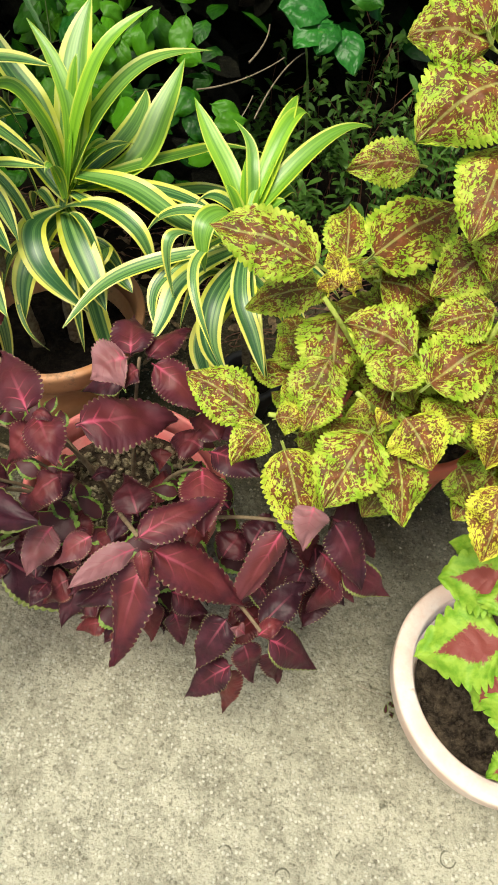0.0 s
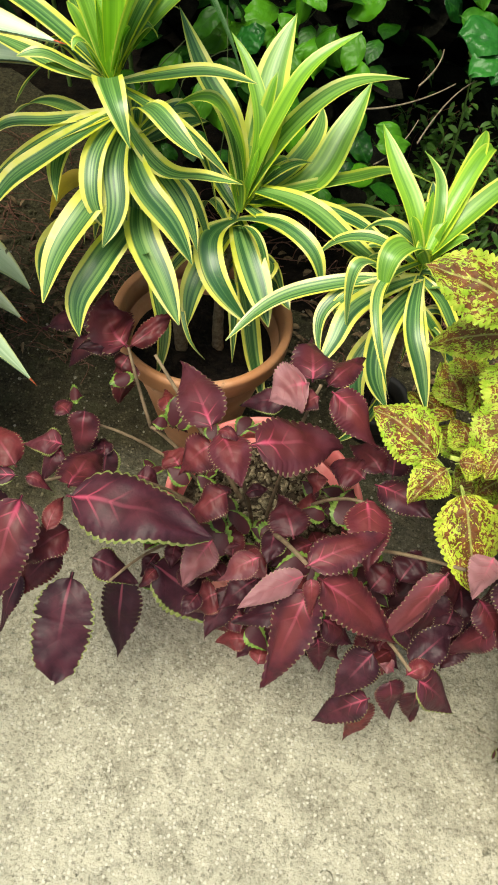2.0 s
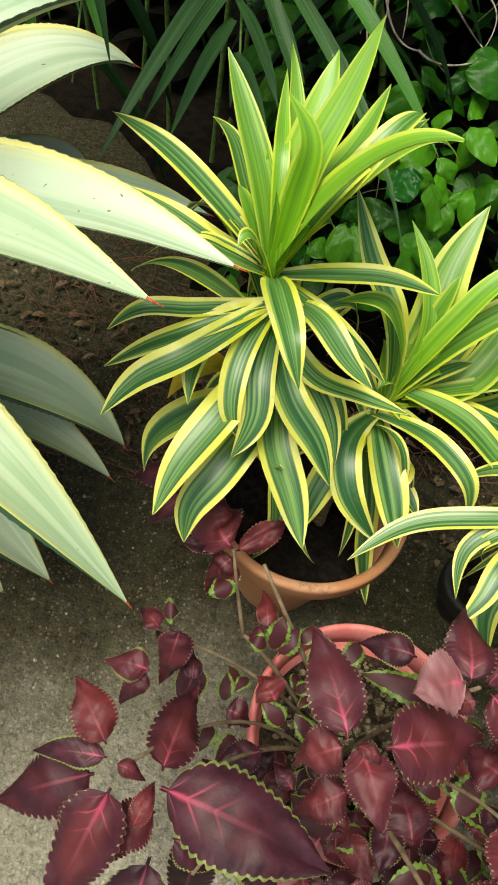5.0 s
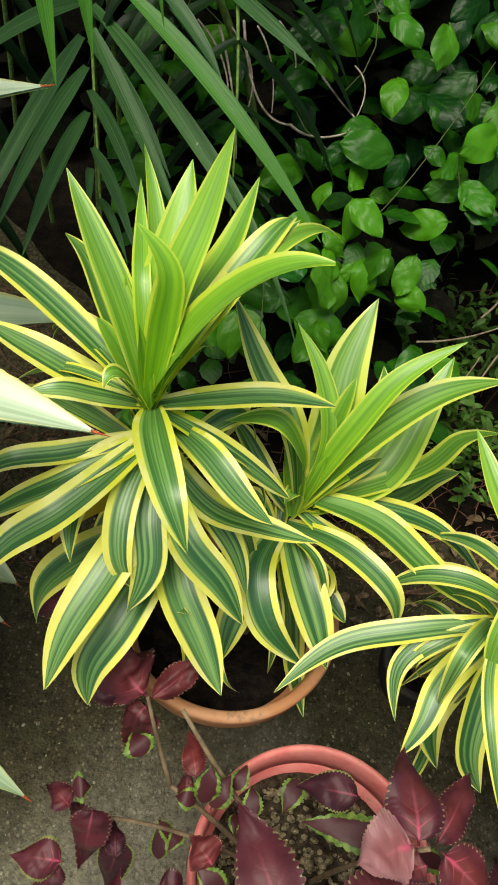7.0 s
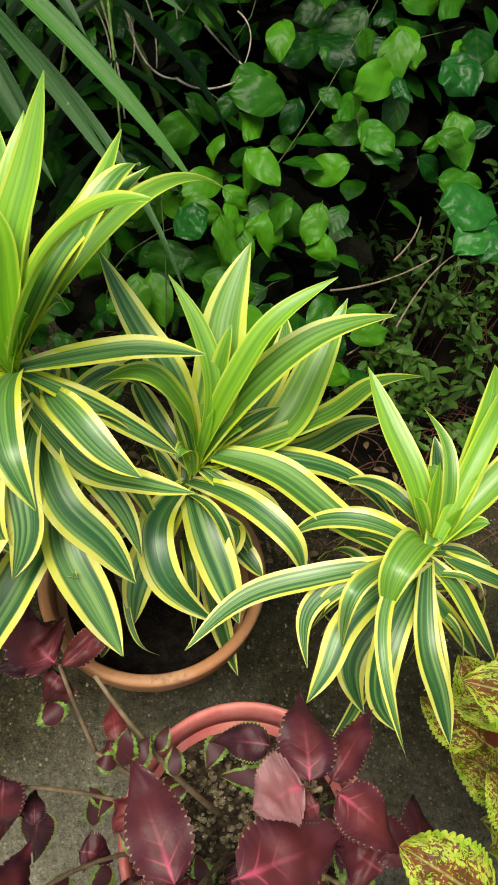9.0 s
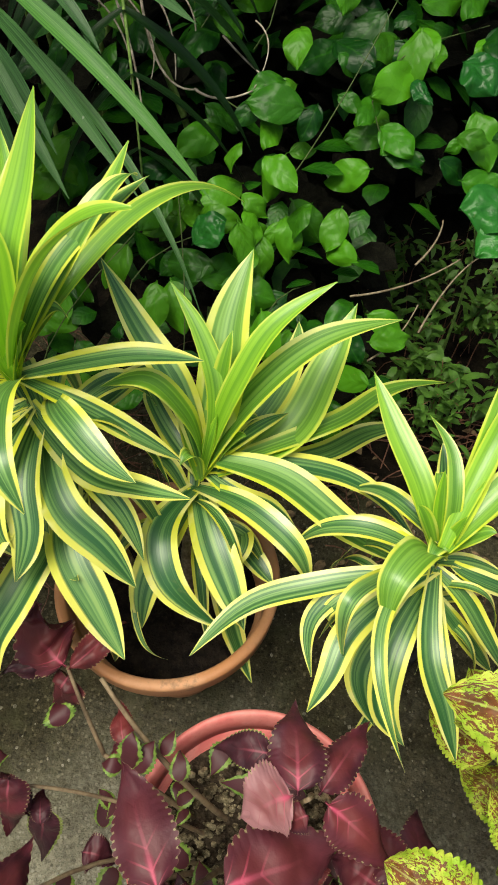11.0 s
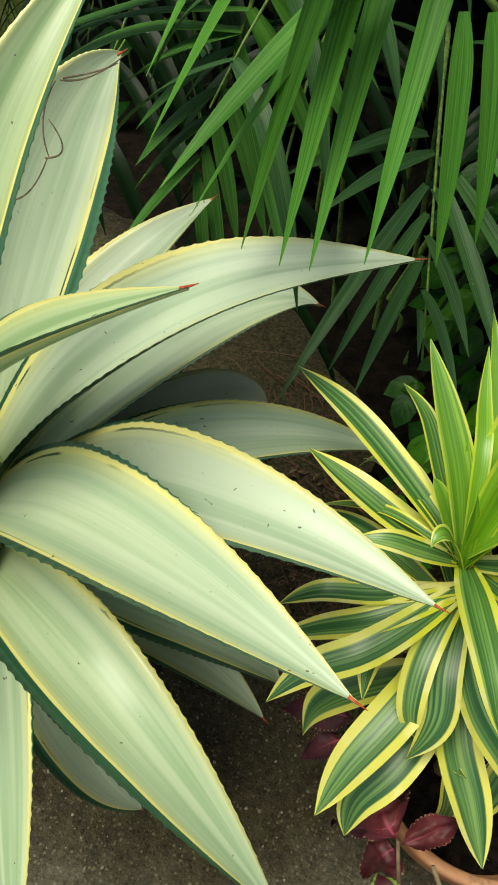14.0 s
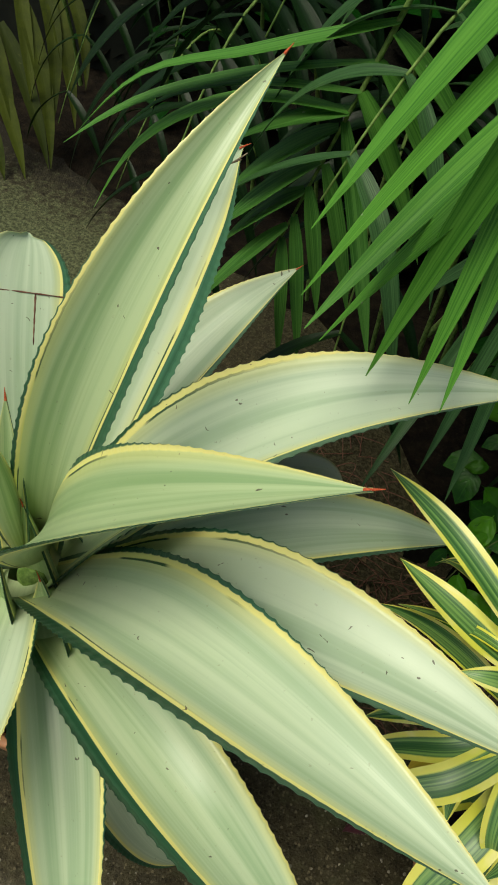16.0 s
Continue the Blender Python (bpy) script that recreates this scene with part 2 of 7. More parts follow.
def make_agave():
    m, nt = material("variegated_agave_leaf")
    a, v, u = across_along(nt)
    rnd, tone = own(nt)
    seed = calc(nt, "MULTIPLY", rnd, 50.0)
    fine = noise_tex(nt, xyz(nt, calc(nt, "MULTIPLY", u, 14.0), calc(nt, "MULTIPLY", v, 0.7), seed), 1.5, 4, 0.6)
    broad = noise_tex(nt, xyz(nt, calc(nt, "MULTIPLY", u, 4.0), calc(nt, "MULTIPLY", v, 0.6), seed), 1.4, 2, 0.5)
    bloom = noise_tex(nt, place(nt), 9, 4, 0.6)
    streak = calc(nt, "ADD", calc(nt, "MULTIPLY", fine, 0.35), calc(nt, "MULTIPLY", broad, 0.65))
    pale = mix(nt, step(nt, streak, 0.37, 0.63), (0.345, 0.470, 0.295), (0.545, 0.650, 0.465))
    pale = mix(nt, step(nt, bloom, 0.35, 0.7, 0, 0.35), pale, (0.45, 0.58, 0.42))
    green = mix(nt, step(nt, streak, 0.37, 0.63), (0.24, 0.38, 0.165), (0.42, 0.54, 0.28))
    core = mix(nt, step(nt, tone, 0.0, 0.8), pale, green)
    core = mix(nt, step(nt, v, 0.30, 0.0, 0, 0.45), core, (0.46, 0.54, 0.20))
    core = mix(nt, step(nt, tone, -0.05, -0.8, 0, 0.75), core, (0.36, 0.36, 0.26))
    cream = mix(nt, step(nt, tone, 0.0, -0.8), (0.82, 0.77, 0.26), (0.50, 0.45, 0.18))
    side = noise_tex(nt, xyz(nt, calc(nt, "MULTIPLY", v, 3.0), seed, calc(nt, "MULTIPLY", u, 2.0)), 1.0, 2)
    wob = calc(nt, "ADD", calc(nt, "ADD", a, calc(nt, "MULTIPLY", calc(nt, "SUBTRACT", fine, 0.5), 0.05)), calc(nt, "MULTIPLY", calc(nt, "SUBTRACT", side, 0.5), 0.10))
    thin = step(nt, v, 0.15, 0.9, 0.0, 0.10)
    skew = calc(nt, "MULTIPLY", calc(nt, "MULTIPLY_ADD", rnd, 0.5, 0.5), calc(nt, "MULTIPLY_ADD", u, 0.24, -0.11))
    lean = calc(nt, "ADD", calc(nt, "SUBTRACT", wob, thin), skew)
    core = mix(nt, step(nt, lean, 0.56, 0.79, 0.0, 0.40), core, cream)
    core = mix(nt, step(nt, lean, 0.765, 0.795, 0.0, 0.85), core, cream)
    dark = mix(nt, step(nt, fine, 0.35, 0.7), (0.020, 0.088, 0.042), (0.055, 0.170, 0.095))
    colour = mix(nt, step(nt, lean, 0.845, 0.860), core, dark)
    line = noise_tex(nt, xyz(nt, calc(nt, "MULTIPLY", v, 5.0), calc(nt, "MULTIPLY", rnd, 30.0), u), 1.0, 2)
    stripe = calc(nt, "MULTIPLY", step(nt, calc(nt, "ABSOLUTE", calc(nt, "SUBTRACT", lean, 0.780)), 0.018, 0.009), calc(nt, "MULTIPLY", step(nt, v, 0.7, 0.35), step(nt, line, 0.46, 0.52)))
    colour = mix(nt, stripe, colour, (0.025, 0.085, 0.035))
    scar = noise_tex(nt, place(nt), 55, 2, 0.5, 1.8)
    colour = mix(nt, step(nt, scar, 0.735, 0.755, 0, 0.85), colour, (0.075, 0.062, 0.038))
    dust = noise_tex(nt, place(nt), 160, 3, 0.6)
    colour = mix(nt, step(nt, dust, 0.68, 0.74, 0, 0.3), colour, (0.20, 0.19, 0.11))
    return finish(m, colour, step(nt, bloom, 0.3, 0.7, 0.30, 0.44), calc(nt, "ADD", calc(nt, "MULTIPLY", streak, 0.6), bloom), 0.2, 0.002, see_through=0.06, specular=0.45)


def make_red_coleus():
    m, nt = material("burgundy_coleus_leaf")
    a, v, u = across_along(nt)
    rnd, tone = own(nt)
    p = place(nt)
    n = noise_tex(nt, p, 42, 4, 0.6)
    fine = noise_tex(nt, p, 330, 2, 0.5)
    body = mix(nt, step(nt, n, 0.3, 0.7), (0.042, 0.010, 0.017), (0.105, 0.018, 0.027))
    body = mix(nt, step(nt, rnd, 0.45, 0.8, 0, 0.65), body, mix(nt, step(nt, n, 0.35, 0.65), (0.022, 0.008, 0.014), (0.050, 0.016, 0.027)))
    body = mix(nt, step(nt, rnd, 0.36, 0.10, 0, 0.7), body, mix(nt, step(nt, n, 0.35, 0.65), (0.085, 0.014, 0.015), (0.175, 0.030, 0.030)))
    body = mix(nt, step(nt, tone, 0.0, -0.8, 0, 0.75), body, (0.020, 0.006, 0.010))
    body = mix(nt, step(nt, tone, 0.1, 0.6, 0, 0.55), body, (0.125, 0.026, 0.036))
    body = mix(nt, step(nt, tone, 0.6, 1.0, 0, 0.9), body, (0.33, 0.155, 0.165))
    warm = calc(nt, "MULTIPLY", step(nt, calc(nt, "MULTIPLY_ADD", n, 0.5, a), 1.0, 0.5), step(nt, calc(nt, "ABSOLUTE", calc(nt, "SUBTRACT", v, 0.40)), 0.45, 0.15))
    body = mix(nt, calc(nt, "MULTIPLY", calc(nt, "MULTIPLY", warm, step(nt, tone, -0.5, 0.2)), step(nt, rnd, 0.9, 0.5, 0.15, 0.65)), body, (0.165, 0.032, 0.030))
    ribs = calc(nt, "ABSOLUTE", calc(nt, "SINE", calc(nt, "MULTIPLY", calc(nt, "SUBTRACT", v, calc(nt, "MULTIPLY", a, 0.22)), 20.0)))
    rib = calc(nt, "MULTIPLY", step(nt, ribs, 0.16, 0.02), step(nt, a, 1.0, 0.2))
    body = mix(nt, calc(nt, "MULTIPLY", rib, calc(nt, "MULTIPLY_ADD", step(nt, tone, 0.4, 0.9), 0.30, 0.07)), body, (0.20, 0.03, 0.05))
    heart = calc(nt, "MULTIPLY", step(nt, calc(nt, "ADD", a, calc(nt, "MULTIPLY", n, 0.25)), 0.30, 0.12), step(nt, v, 0.34, 0.08))
    heart = calc(nt, "MULTIPLY", heart, step(nt, calc(nt, "MULTIPLY_ADD", rnd, 0.5, tone), 0.1, 0.6, 0.0, 0.9))
    body = mix(nt, heart, body, (0.52, 0.06, 0.13))
    star = calc(nt, "MULTIPLY", calc(nt, "MULTIPLY", step(nt, ribs, 0.30, 0.10), step(nt, v, 0.48, 0.15)), calc(nt, "MULTIPLY", step(nt, a, 0.75, 0.15), step(nt, calc(nt, "MULTIPLY_ADD", rnd, 0.5, tone), 0.1, 0.5, 0.0, 0.6)))
    body = mix(nt, star, body, (0.46, 0.07, 0.12))
    mid = calc(nt, "MULTIPLY", step(nt, a, 0.09, 0.02), step(nt, v, 0.75, 0.15))
    body = mix(nt, calc(nt, "MULTIPLY", mid, 0.30), body, (0.55, 0.12, 0.18))
    edge = step(nt, calc(nt, "ADD", a, step(nt, rnd, 0.86, 0.93, -0.03, 0.08)), 0.94, 0.97)
    rim = mix(nt, step(nt, rnd, 0.80, 0.88), (0.22, 0.12, 0.09), (0.25, 0.33, 0.08))
    colour = mix(nt, calc(nt, "MULTIPLY", edge, 0.62), body, rim)
    bead = calc(nt, "MULTIPLY", step(nt, a, 0.90, 0.94), step(nt, calc(nt, "ABSOLUTE", calc(nt, "SINE", calc(nt, "MULTIPLY", v, 17 * math.pi))), 0.55, 0.30))
    colour = mix(nt, calc(nt, "MULTIPLY", bead, 0.55), colour, (0.36, 0.34, 0.16))
    h = calc(nt, "ADD", calc(nt, "ADD", calc(nt, "MULTIPLY", ribs, 0.30), n), calc(nt, "MULTIPLY", fine, 0.3))
    return finish(m, colour, 0.48, h, 0.45, 0.0018, see_through=0.14, specular=0.26)


def make_gold_coleus(name, lime):
    m, nt = material(name)
    a, v, u = across_along(nt)
    rnd, tone = own(nt)
    p = place(nt)
    n = noise_tex(nt, p, 60, 4, 0.6)
    slant = calc(nt, "SUBTRACT", v, calc(nt, "MULTIPLY", a, 0.30))
    marks = noise_tex(nt, xyz(nt, calc(nt, "MULTIPLY", u, 10.0), calc(nt, "MULTIPLY", calc(nt, "SUBTRACT", v, calc(nt, "MULTIPLY", a, 0.12)), 12.0), calc(nt, "MULTIPLY", rnd, 60.0)), 1.65, 5, 0.64, 1.2)
    ground = mix(nt, step(nt, n, 0.35, 0.65), (0.27, 0.44, 0.025), (0.49, 0.57, 0.070))
    ground = mix(nt, step(nt, tone, 0.1, 0.9, 0, 0.7), ground, (0.72, 0.66, 0.06))
    if lime:
        ground = mix(nt, step(nt, n, 0.35, 0.65), (0.15, 0.33, 0.020), (0.30, 0.47, 0.050))
        zone = step(nt, calc(nt, "ADD", a, calc(nt, "ADD", calc(nt, "MULTIPLY", marks, 0.55), calc(nt, "MULTIPLY", calc(nt, "ABSOLUTE", calc(nt, "SUBTRACT", v, 0.42)), 1.1))), 0.80, 0.70)
        zone = calc(nt, "MULTIPLY", zone, step(nt, tone, 0.8, 0.4))
        colour = mix(nt, zone, ground, (0.24, 0.055, 0.045))
    else:
        spots = step(nt, calc(nt, "SUBTRACT", marks, calc(nt, "MULTIPLY", calc(nt, "ADD", step(nt, a, 0.65, 1.0), step(nt, a, 0.50, 0.1, 0.0, -0.75)), 0.11)), 0.480, 0.520)
        dark = mix(nt, step(nt, n, 0.35, 0.7), (0.10, 0.020, 0.010), (0.205, 0.042, 0.020))
        colour = mix(nt, calc(nt, "MULTIPLY", spots, 0.95), ground, dark)
        colour = mix(nt, calc(nt, "MULTIPLY", step(nt, a, 0.055, 0.015), 0.5), colour, (0.46, 0.50, 0.14))
        colour = mix(nt, step(nt, tone, -0.1, -0.6, 0, 0.45), colour, (0.10, 0.11, 0.02))
        colour = mix(nt, step(nt, v, 0.12, 0.09), colour, (0.40, 0.48, 0.12))
    ribs = calc(nt, "ABSOLUTE", calc(nt, "SINE", calc(nt, "MULTIPLY", slant, 22.0)))
    h = calc(nt, "ADD", calc(nt, "MULTIPLY", ribs, 0.9), calc(nt, "ADD", n, noise_tex(nt, p, 160, 2)))
    return finish(m, colour, 0.55, h, 0.5, 0.0016 if lime else 0.0024, see_through=0.2, specular=0.3)


def make_sprout():
    m, nt = material("young_green_edged_coleus_leaf")
    a, v, u = across_along(nt)
    n = noise_tex(nt, place(nt), 90, 3, 0.6)
    green = mix(nt, step(nt, n, 0.35, 0.65), (0.075, 0.15, 0.020), (0.20, 0.30, 0.055))
    zone = step(nt, calc(nt, "ADD", a, calc(nt, "MULTIPLY", n, 0.5)), 0.98, 0.90)
    return finish(m, mix(nt, zone, green, (0.062, 0.013, 0.019)), 0.5, n, 0.4, 0.0015, see_through=0.15, specular=0.35)


def make_plain_leaf(name, dark, light, rough, clear=0.15, bump=0.25):
    m, nt = material(name)
    a, v, u = across_along(nt)
    rnd, tone = own(nt)
    p = place(nt)
    n, small = noise_tex(nt, p, 30, 4, 0.6), noise_tex(nt, p, 85, 3, 0.6, 0.6)
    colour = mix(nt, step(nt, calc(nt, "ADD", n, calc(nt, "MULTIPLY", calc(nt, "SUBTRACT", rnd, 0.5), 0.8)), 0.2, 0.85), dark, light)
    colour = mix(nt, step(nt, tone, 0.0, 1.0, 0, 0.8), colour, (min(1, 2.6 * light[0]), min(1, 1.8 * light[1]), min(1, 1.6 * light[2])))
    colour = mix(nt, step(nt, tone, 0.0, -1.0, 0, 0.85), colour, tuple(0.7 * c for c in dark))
    slant = calc(nt, "ADD", calc(nt, "SUBTRACT", v, calc(nt, "MULTIPLY", a, 0.35)), calc(nt, "MULTIPLY", n, 0.10))
    ribs = calc(nt, "ABSOLUTE", calc(nt, "SINE", calc(nt, "MULTIPLY", slant, 15.0)))
    vein = calc(nt, "MAXIMUM", step(nt, a, 0.08, 0.02), calc(nt, "MULTIPLY", step(nt, ribs, 0.16, 0.03), 0.6))
    colour = mix(nt, calc(nt, "MULTIPLY", vein, 0.12), colour, tuple(min(1, 1.9 * c) for c in light))
    colour = mix(nt, step(nt, small, 0.66, 0.78, 0, 0.45), colour, (0.16, 0.17, 0.05))
    h = calc(nt, "ADD", calc(nt, "ADD", n, calc(nt, "MULTIPLY", small, 0.5)), calc(nt, "MULTIPLY", ribs, 0.22))
    return finish(m, colour, rough, h, bump, 0.003, see_through=clear, specular=0.20)


def make_palm():
    m, nt = material("palm_leaflet")
    a, v, u = across_along(nt)
    rnd, tone = own(nt)
    lines = noise_tex(nt, xyz(nt, calc(nt, "MULTIPLY", u, 9.0), calc(nt, "MULTIPLY", v, 0.6), calc(nt, "MULTIPLY", rnd, 30.0)), 2.0, 3, 0.6)
    colour = mix(nt, step(nt, lines, 0.3, 0.7), (0.014, 0.050, 0.014), (0.052, 0.125, 0.040))
    # low tones go almost black: shade carried by the leaflet colour
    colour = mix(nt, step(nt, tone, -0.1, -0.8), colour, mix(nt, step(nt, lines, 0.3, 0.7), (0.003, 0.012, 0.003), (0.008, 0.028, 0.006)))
    colour = mix(nt, step(nt, tone, 0.0, 0.8), colour, mix(nt, step(nt, lines, 0.3, 0.7), (0.045, 0.180, 0.020), (0.120, 0.335, 0.045)))
    colour = mix(nt, step(nt, noise_tex(nt, place(nt), 70, 2), 0.74, 0.80, 0, 0.6), colour, (0.35, 0.36, 0.30))
    return finish(m, colour, 0.38, lines, 0.3, 0.0015, see_through=0.14, specular=0.18)


def make_bark(name, dark, light, scale=60):
    m, nt = material(name)
    n = noise_tex(nt, place(nt), scale, 4, 0.65)
    return finish(m, mix(nt, step(nt, n, 0.3, 0.7), dark, light), 0.75, n, 0.5, 0.002, specular=0.3)


CONCRETE = make_concrete()
# earth darker than its own brown, shade under the foliage included
EARTH = make_soil("shaded_leaf_mould", (0.004, 0.003, 0.002), (0.016, 0.012, 0.007), 26)
POT_SOIL = make_soil("black_potting_soil", (0.004, 0.003, 0.003), (0.020, 0.015, 0.011), 60)
LUMPY_SOIL = make_soil("grey_lumpy_soil", (0.08, 0.064, 0.038), (0.46, 0.39, 0.25), 70)
BROWN_SOIL = make_soil("brown_potting_soil", (0.020, 0.014, 0.010), (0.10, 0.075, 0.05), 70)
TERRACOTTA = make_pot("terracotta_plastic", (0.42, 0.185, 0.082), (0.52, 0.27, 0.145), (0.18, 0.11, 0.065), 0.5)
SALMON = make_pot("salmon_plastic", (0.66, 0.155, 0.150), (0.74, 0.28, 0.25), (0.32, 0.11, 0.09), 0.36)
CREAM = make_pot("sun_bleached_pink_plastic", (0.78, 0.56, 0.46), (0.88, 0.76, 0.68), (0.50, 0.33, 0.25), 0.45)
ORANGE = make_pot("orange_plastic", (0.62, 0.13, 0.065), (0.68, 0.20, 0.12), (0.28, 0.09, 0.05), 0.42)
BLACK_POT = make_pot("black_plastic", (0.012, 0.011, 0.010), (0.022, 0.020, 0.017), (0.05, 0.04, 0.03), 0.5)
DRACAENA = make_dracaena()
FADED = make_plain_leaf("faded_yellow_leaf", (0.50, 0.30, 0.02), (0.66, 0.46, 0.05), 0.45)
AGAVE = make_agave()
RED_COLEUS = make_red_coleus()
GOLD_COLEUS = make_gold_coleus("speckled_gold_coleus_leaf", False)
SPROUT = make_sprout()
LIME_COLEUS = make_gold_coleus("lime_coleus_leaf", True)
VINE = make_plain_leaf("glossy_vine_leaf", (0.003, 0.038, 0.003), (0.031, 0.148, 0.006), 0.40, 0.15, 0.5)
SHRUB = make_plain_leaf("small_shrub_leaf", (0.014, 0.055, 0.010), (0.080, 0.180, 0.028), 0.40)
BIG_LEAF = make_plain_leaf("dark_glossy_leaf", (0.007, 0.066, 0.009), (0.022, 0.140, 0.018), 0.30, 0.08, 0.8)
PALM = make_palm()
OLIVE = make_plain_leaf("olive_palm_leaf", (0.022, 0.038, 0.004), (0.062, 0.085, 0.009), 0.5)
GREEN_STEM = make_bark("green_stem", (0.06, 0.12, 0.02), (0.16, 0.26, 0.06), 90)
RED_STEM = make_bark("reddish_stem", (0.12, 0.082, 0.050), (0.24, 0.175, 0.105), 50)
GOLD_STEM = make_bark("pale_green_stem", (0.28, 0.36, 0.05), (0.46, 0.52, 0.12), 90)
CANE = make_bark("ringed_cane", (0.10, 0.075, 0.045), (0.26, 0.21, 0.14), 120)
TWIG = make_bark("dry_red_twig", (0.075, 0.030, 0.018), (0.22, 0.105, 0.065), 120)
STRAW = make_bark("dry_palm_strip", (0.16, 0.13, 0.09), (0.42, 0.37, 0.30), 80)
SPINE = make_bark("red_brown_spine", (0.30, 0.035, 0.012), (0.62, 0.14, 0.05), 300)
DRY_LEAF = make_bark("dry_fallen_leaf", (0.050, 0.030, 0.014), (0.22, 0.150, 0.075), 70)
CLOD = make_soil("mossy_clod", (0.020, 0.020, 0.009), (0.115, 0.110, 0.055), 45)
GRIT = make_soil("pale_grit", (0.16, 0.15, 0.11), (0.46, 0.43, 0.34), 120)
# near black, puts the shade deep inside the foliage into colour
DEPTH_SHADE = make_soil("depth_shade", (0.002, 0.002, 0.001), (0.007, 0.007, 0.004), 40, 1.0)
TENDRIL = make_bark("vine_tendril", (0.030, 0.045, 0.012), (0.075, 0.110, 0.030), 90)
# black only so that the background behind the hedge stays dark
WALL = make_bark("near_black_backing", (0.004, 0.006, 0.003), (0.012, 0.015, 0.008), 8)

# ---- building helpers ----


def thing(name, x, y, z, label, category, group="", kind=""):
    ob = new(name)
    ob.location, ob.empty_display_size = (x, y, z), 0.1
    return tagged(ob, label, category, group, kind)


def origin(ob):
    at = Vector(ob.location)
    while ob.parent:
        ob = ob.parent
        at += Vector(ob.location)
    return at


def part(name, bm, mat, parent, label="", kind="", smooth=True, tone=0.0):
    """Links a bmesh in world coordinates as one mesh under a thing or a part."""
    me = bpy.data.meshes.new(name)
    bmesh.ops.translate(bm, verts=bm.verts, vec=-origin(parent))
    bm.to_mesh(me)
    bm.free()
    for f in me.polygons:
        f.use_smooth = smooth
    me.materials.append(mat)
    ob = new(name, me)
    ob.parent = parent
    ob.color = (0.5 + 0.5 * tone, 0, 0, 1)
    return tagged(ob, label, kind=kind)


def curve(a, b, c, s):
    """Point and direction on the arc from a through b (one point, or two) to c."""
    if isinstance(b, tuple):
        pts = (a, b[0], b[1], c)
        gaps = [(pts[i + 1] - pts[i]).length ** 0.75 for i in range(3)]
        knots = [0.0, gaps[0], gaps[0] + gaps[1], sum(gaps)]
        slopes = [(pts[i + 1] - pts[i]) / gaps[i] for i in range(3)]
        inner = [(slopes[i] * gaps[i + 1] + slopes[i + 1] * gaps[i]) / (gaps[i] + gaps[i + 1]) for i in range(2)]
        tangents = [1.5 * slopes[0] - 0.5 * inner[0], inner[0], inner[1], 1.5 * slopes[2] - 0.5 * inner[1]]
        at = s * knots[3]
        i = 0 if at <= knots[1] else 1 if at <= knots[2] else 2
        h, q = gaps[i], (at - knots[i]) / gaps[i]
        spot = (2 * q**3 - 3 * q * q + 1) * pts[i] + (q**3 - 2 * q * q + q) * h * tangents[i] + (3 * q * q - 2 * q**3) * pts[i + 1] + (q**3 - q * q) * h * tangents[i + 1]
        way = (6 * q * q - 6 * q) / h * (pts[i] - pts[i + 1]) + (3 * q * q - 4 * q + 1) * tangents[i] + (3 * q * q - 2 * q) * tangents[i + 1]
        return spot, way.normalized()
    k = 2 * b - (a + c) / 2
    return (1 - s) ** 2 * a + 2 * s * (1 - s) * k + s * s * c, (2 * (1 - s) * (k - a) + 2 * s * (c - k)).normalized()


def through_points(b):
    return tuple(Vector(q) for q in b) if isinstance(b[0], (tuple, Vector)) else Vector(b)


def tube(bm, a, b, c, r0, r1, rings=8, sides=7, rough=0.0):
    a, b, c = Vector(a), Vector(b), Vector(c)
    last = None
    for i in range(rings + 1):
        s = i / rings
        at, d = curve(a, b, c, s)
        side = d.orthogonal().normalized() if abs(d.z) > 0.95 else d.cross(Vector((0, 0, 1))).normalized()
        up = side.cross(d)
        r = r0 + (r1 - r0) * s
        r *= 1 + rough * (1 if i % 2 else -1)
        ring = [bm.verts.new(at + r * (math.cos(w) * side + math.sin(w) * up)) for w in (2 * math.pi * k / sides for k in range(sides))]
        if last:
            for k in range(sides):
                bm.faces.new((last[k], last[(k + 1) % sides], ring[(k + 1) % sides], ring[k]))
        last = ring
    bm.faces.new(last)
    return bm


def sword(v):
    return 0.60 + 0.40 * math.sin(min(v / 0.42, 1) * math.pi / 2) if v < 0.42 else max(0.02, 1 - ((v - 0.42) / 0.58) ** 1.7)


def snapped(v):
    """A sword leaf whose tip has withered away."""
    s = max(0.0, (v - 0.72) / 0.28)
    return sword(v * 0.62) * max(0.04, (1 - s**2.4) ** 0.5 if s < 0.93 else 0.04 + 2.0 * (1 - s))


def strap(v):
    return 0.50 + 0.50 * math.sin(min(v / 0.45, 1) * math.pi / 2) if v < 0.45 else max(0.02, (1 - ((v - 0.45) / 0.55) ** 2.5))


def young_strap(v):
    return 0.50 + 0.50 * math.sin(min(v / 0.40, 1) * math.pi / 2) if v < 0.40 else max(0.02, (1 - ((v - 0.40) / 0.60) ** 2.3))


def ovate(v):
    if v < 0.05:
        return 0.05
    s = (v - 0.05) / 0.95
    return max(0.03, 2.62 * s**0.52 * (1 - s) ** 1.02)


def torn(v):
    """A broad leaf whose tip is torn off, with a nick on the way."""
    return ovate(min(1.0, v * 0.80)) * (0.80 if 0.46 < v < 0.50 else 1.0) * (1.0 if v < 0.92 else max(0.3, 1 - 9 * (v - 0.92)))


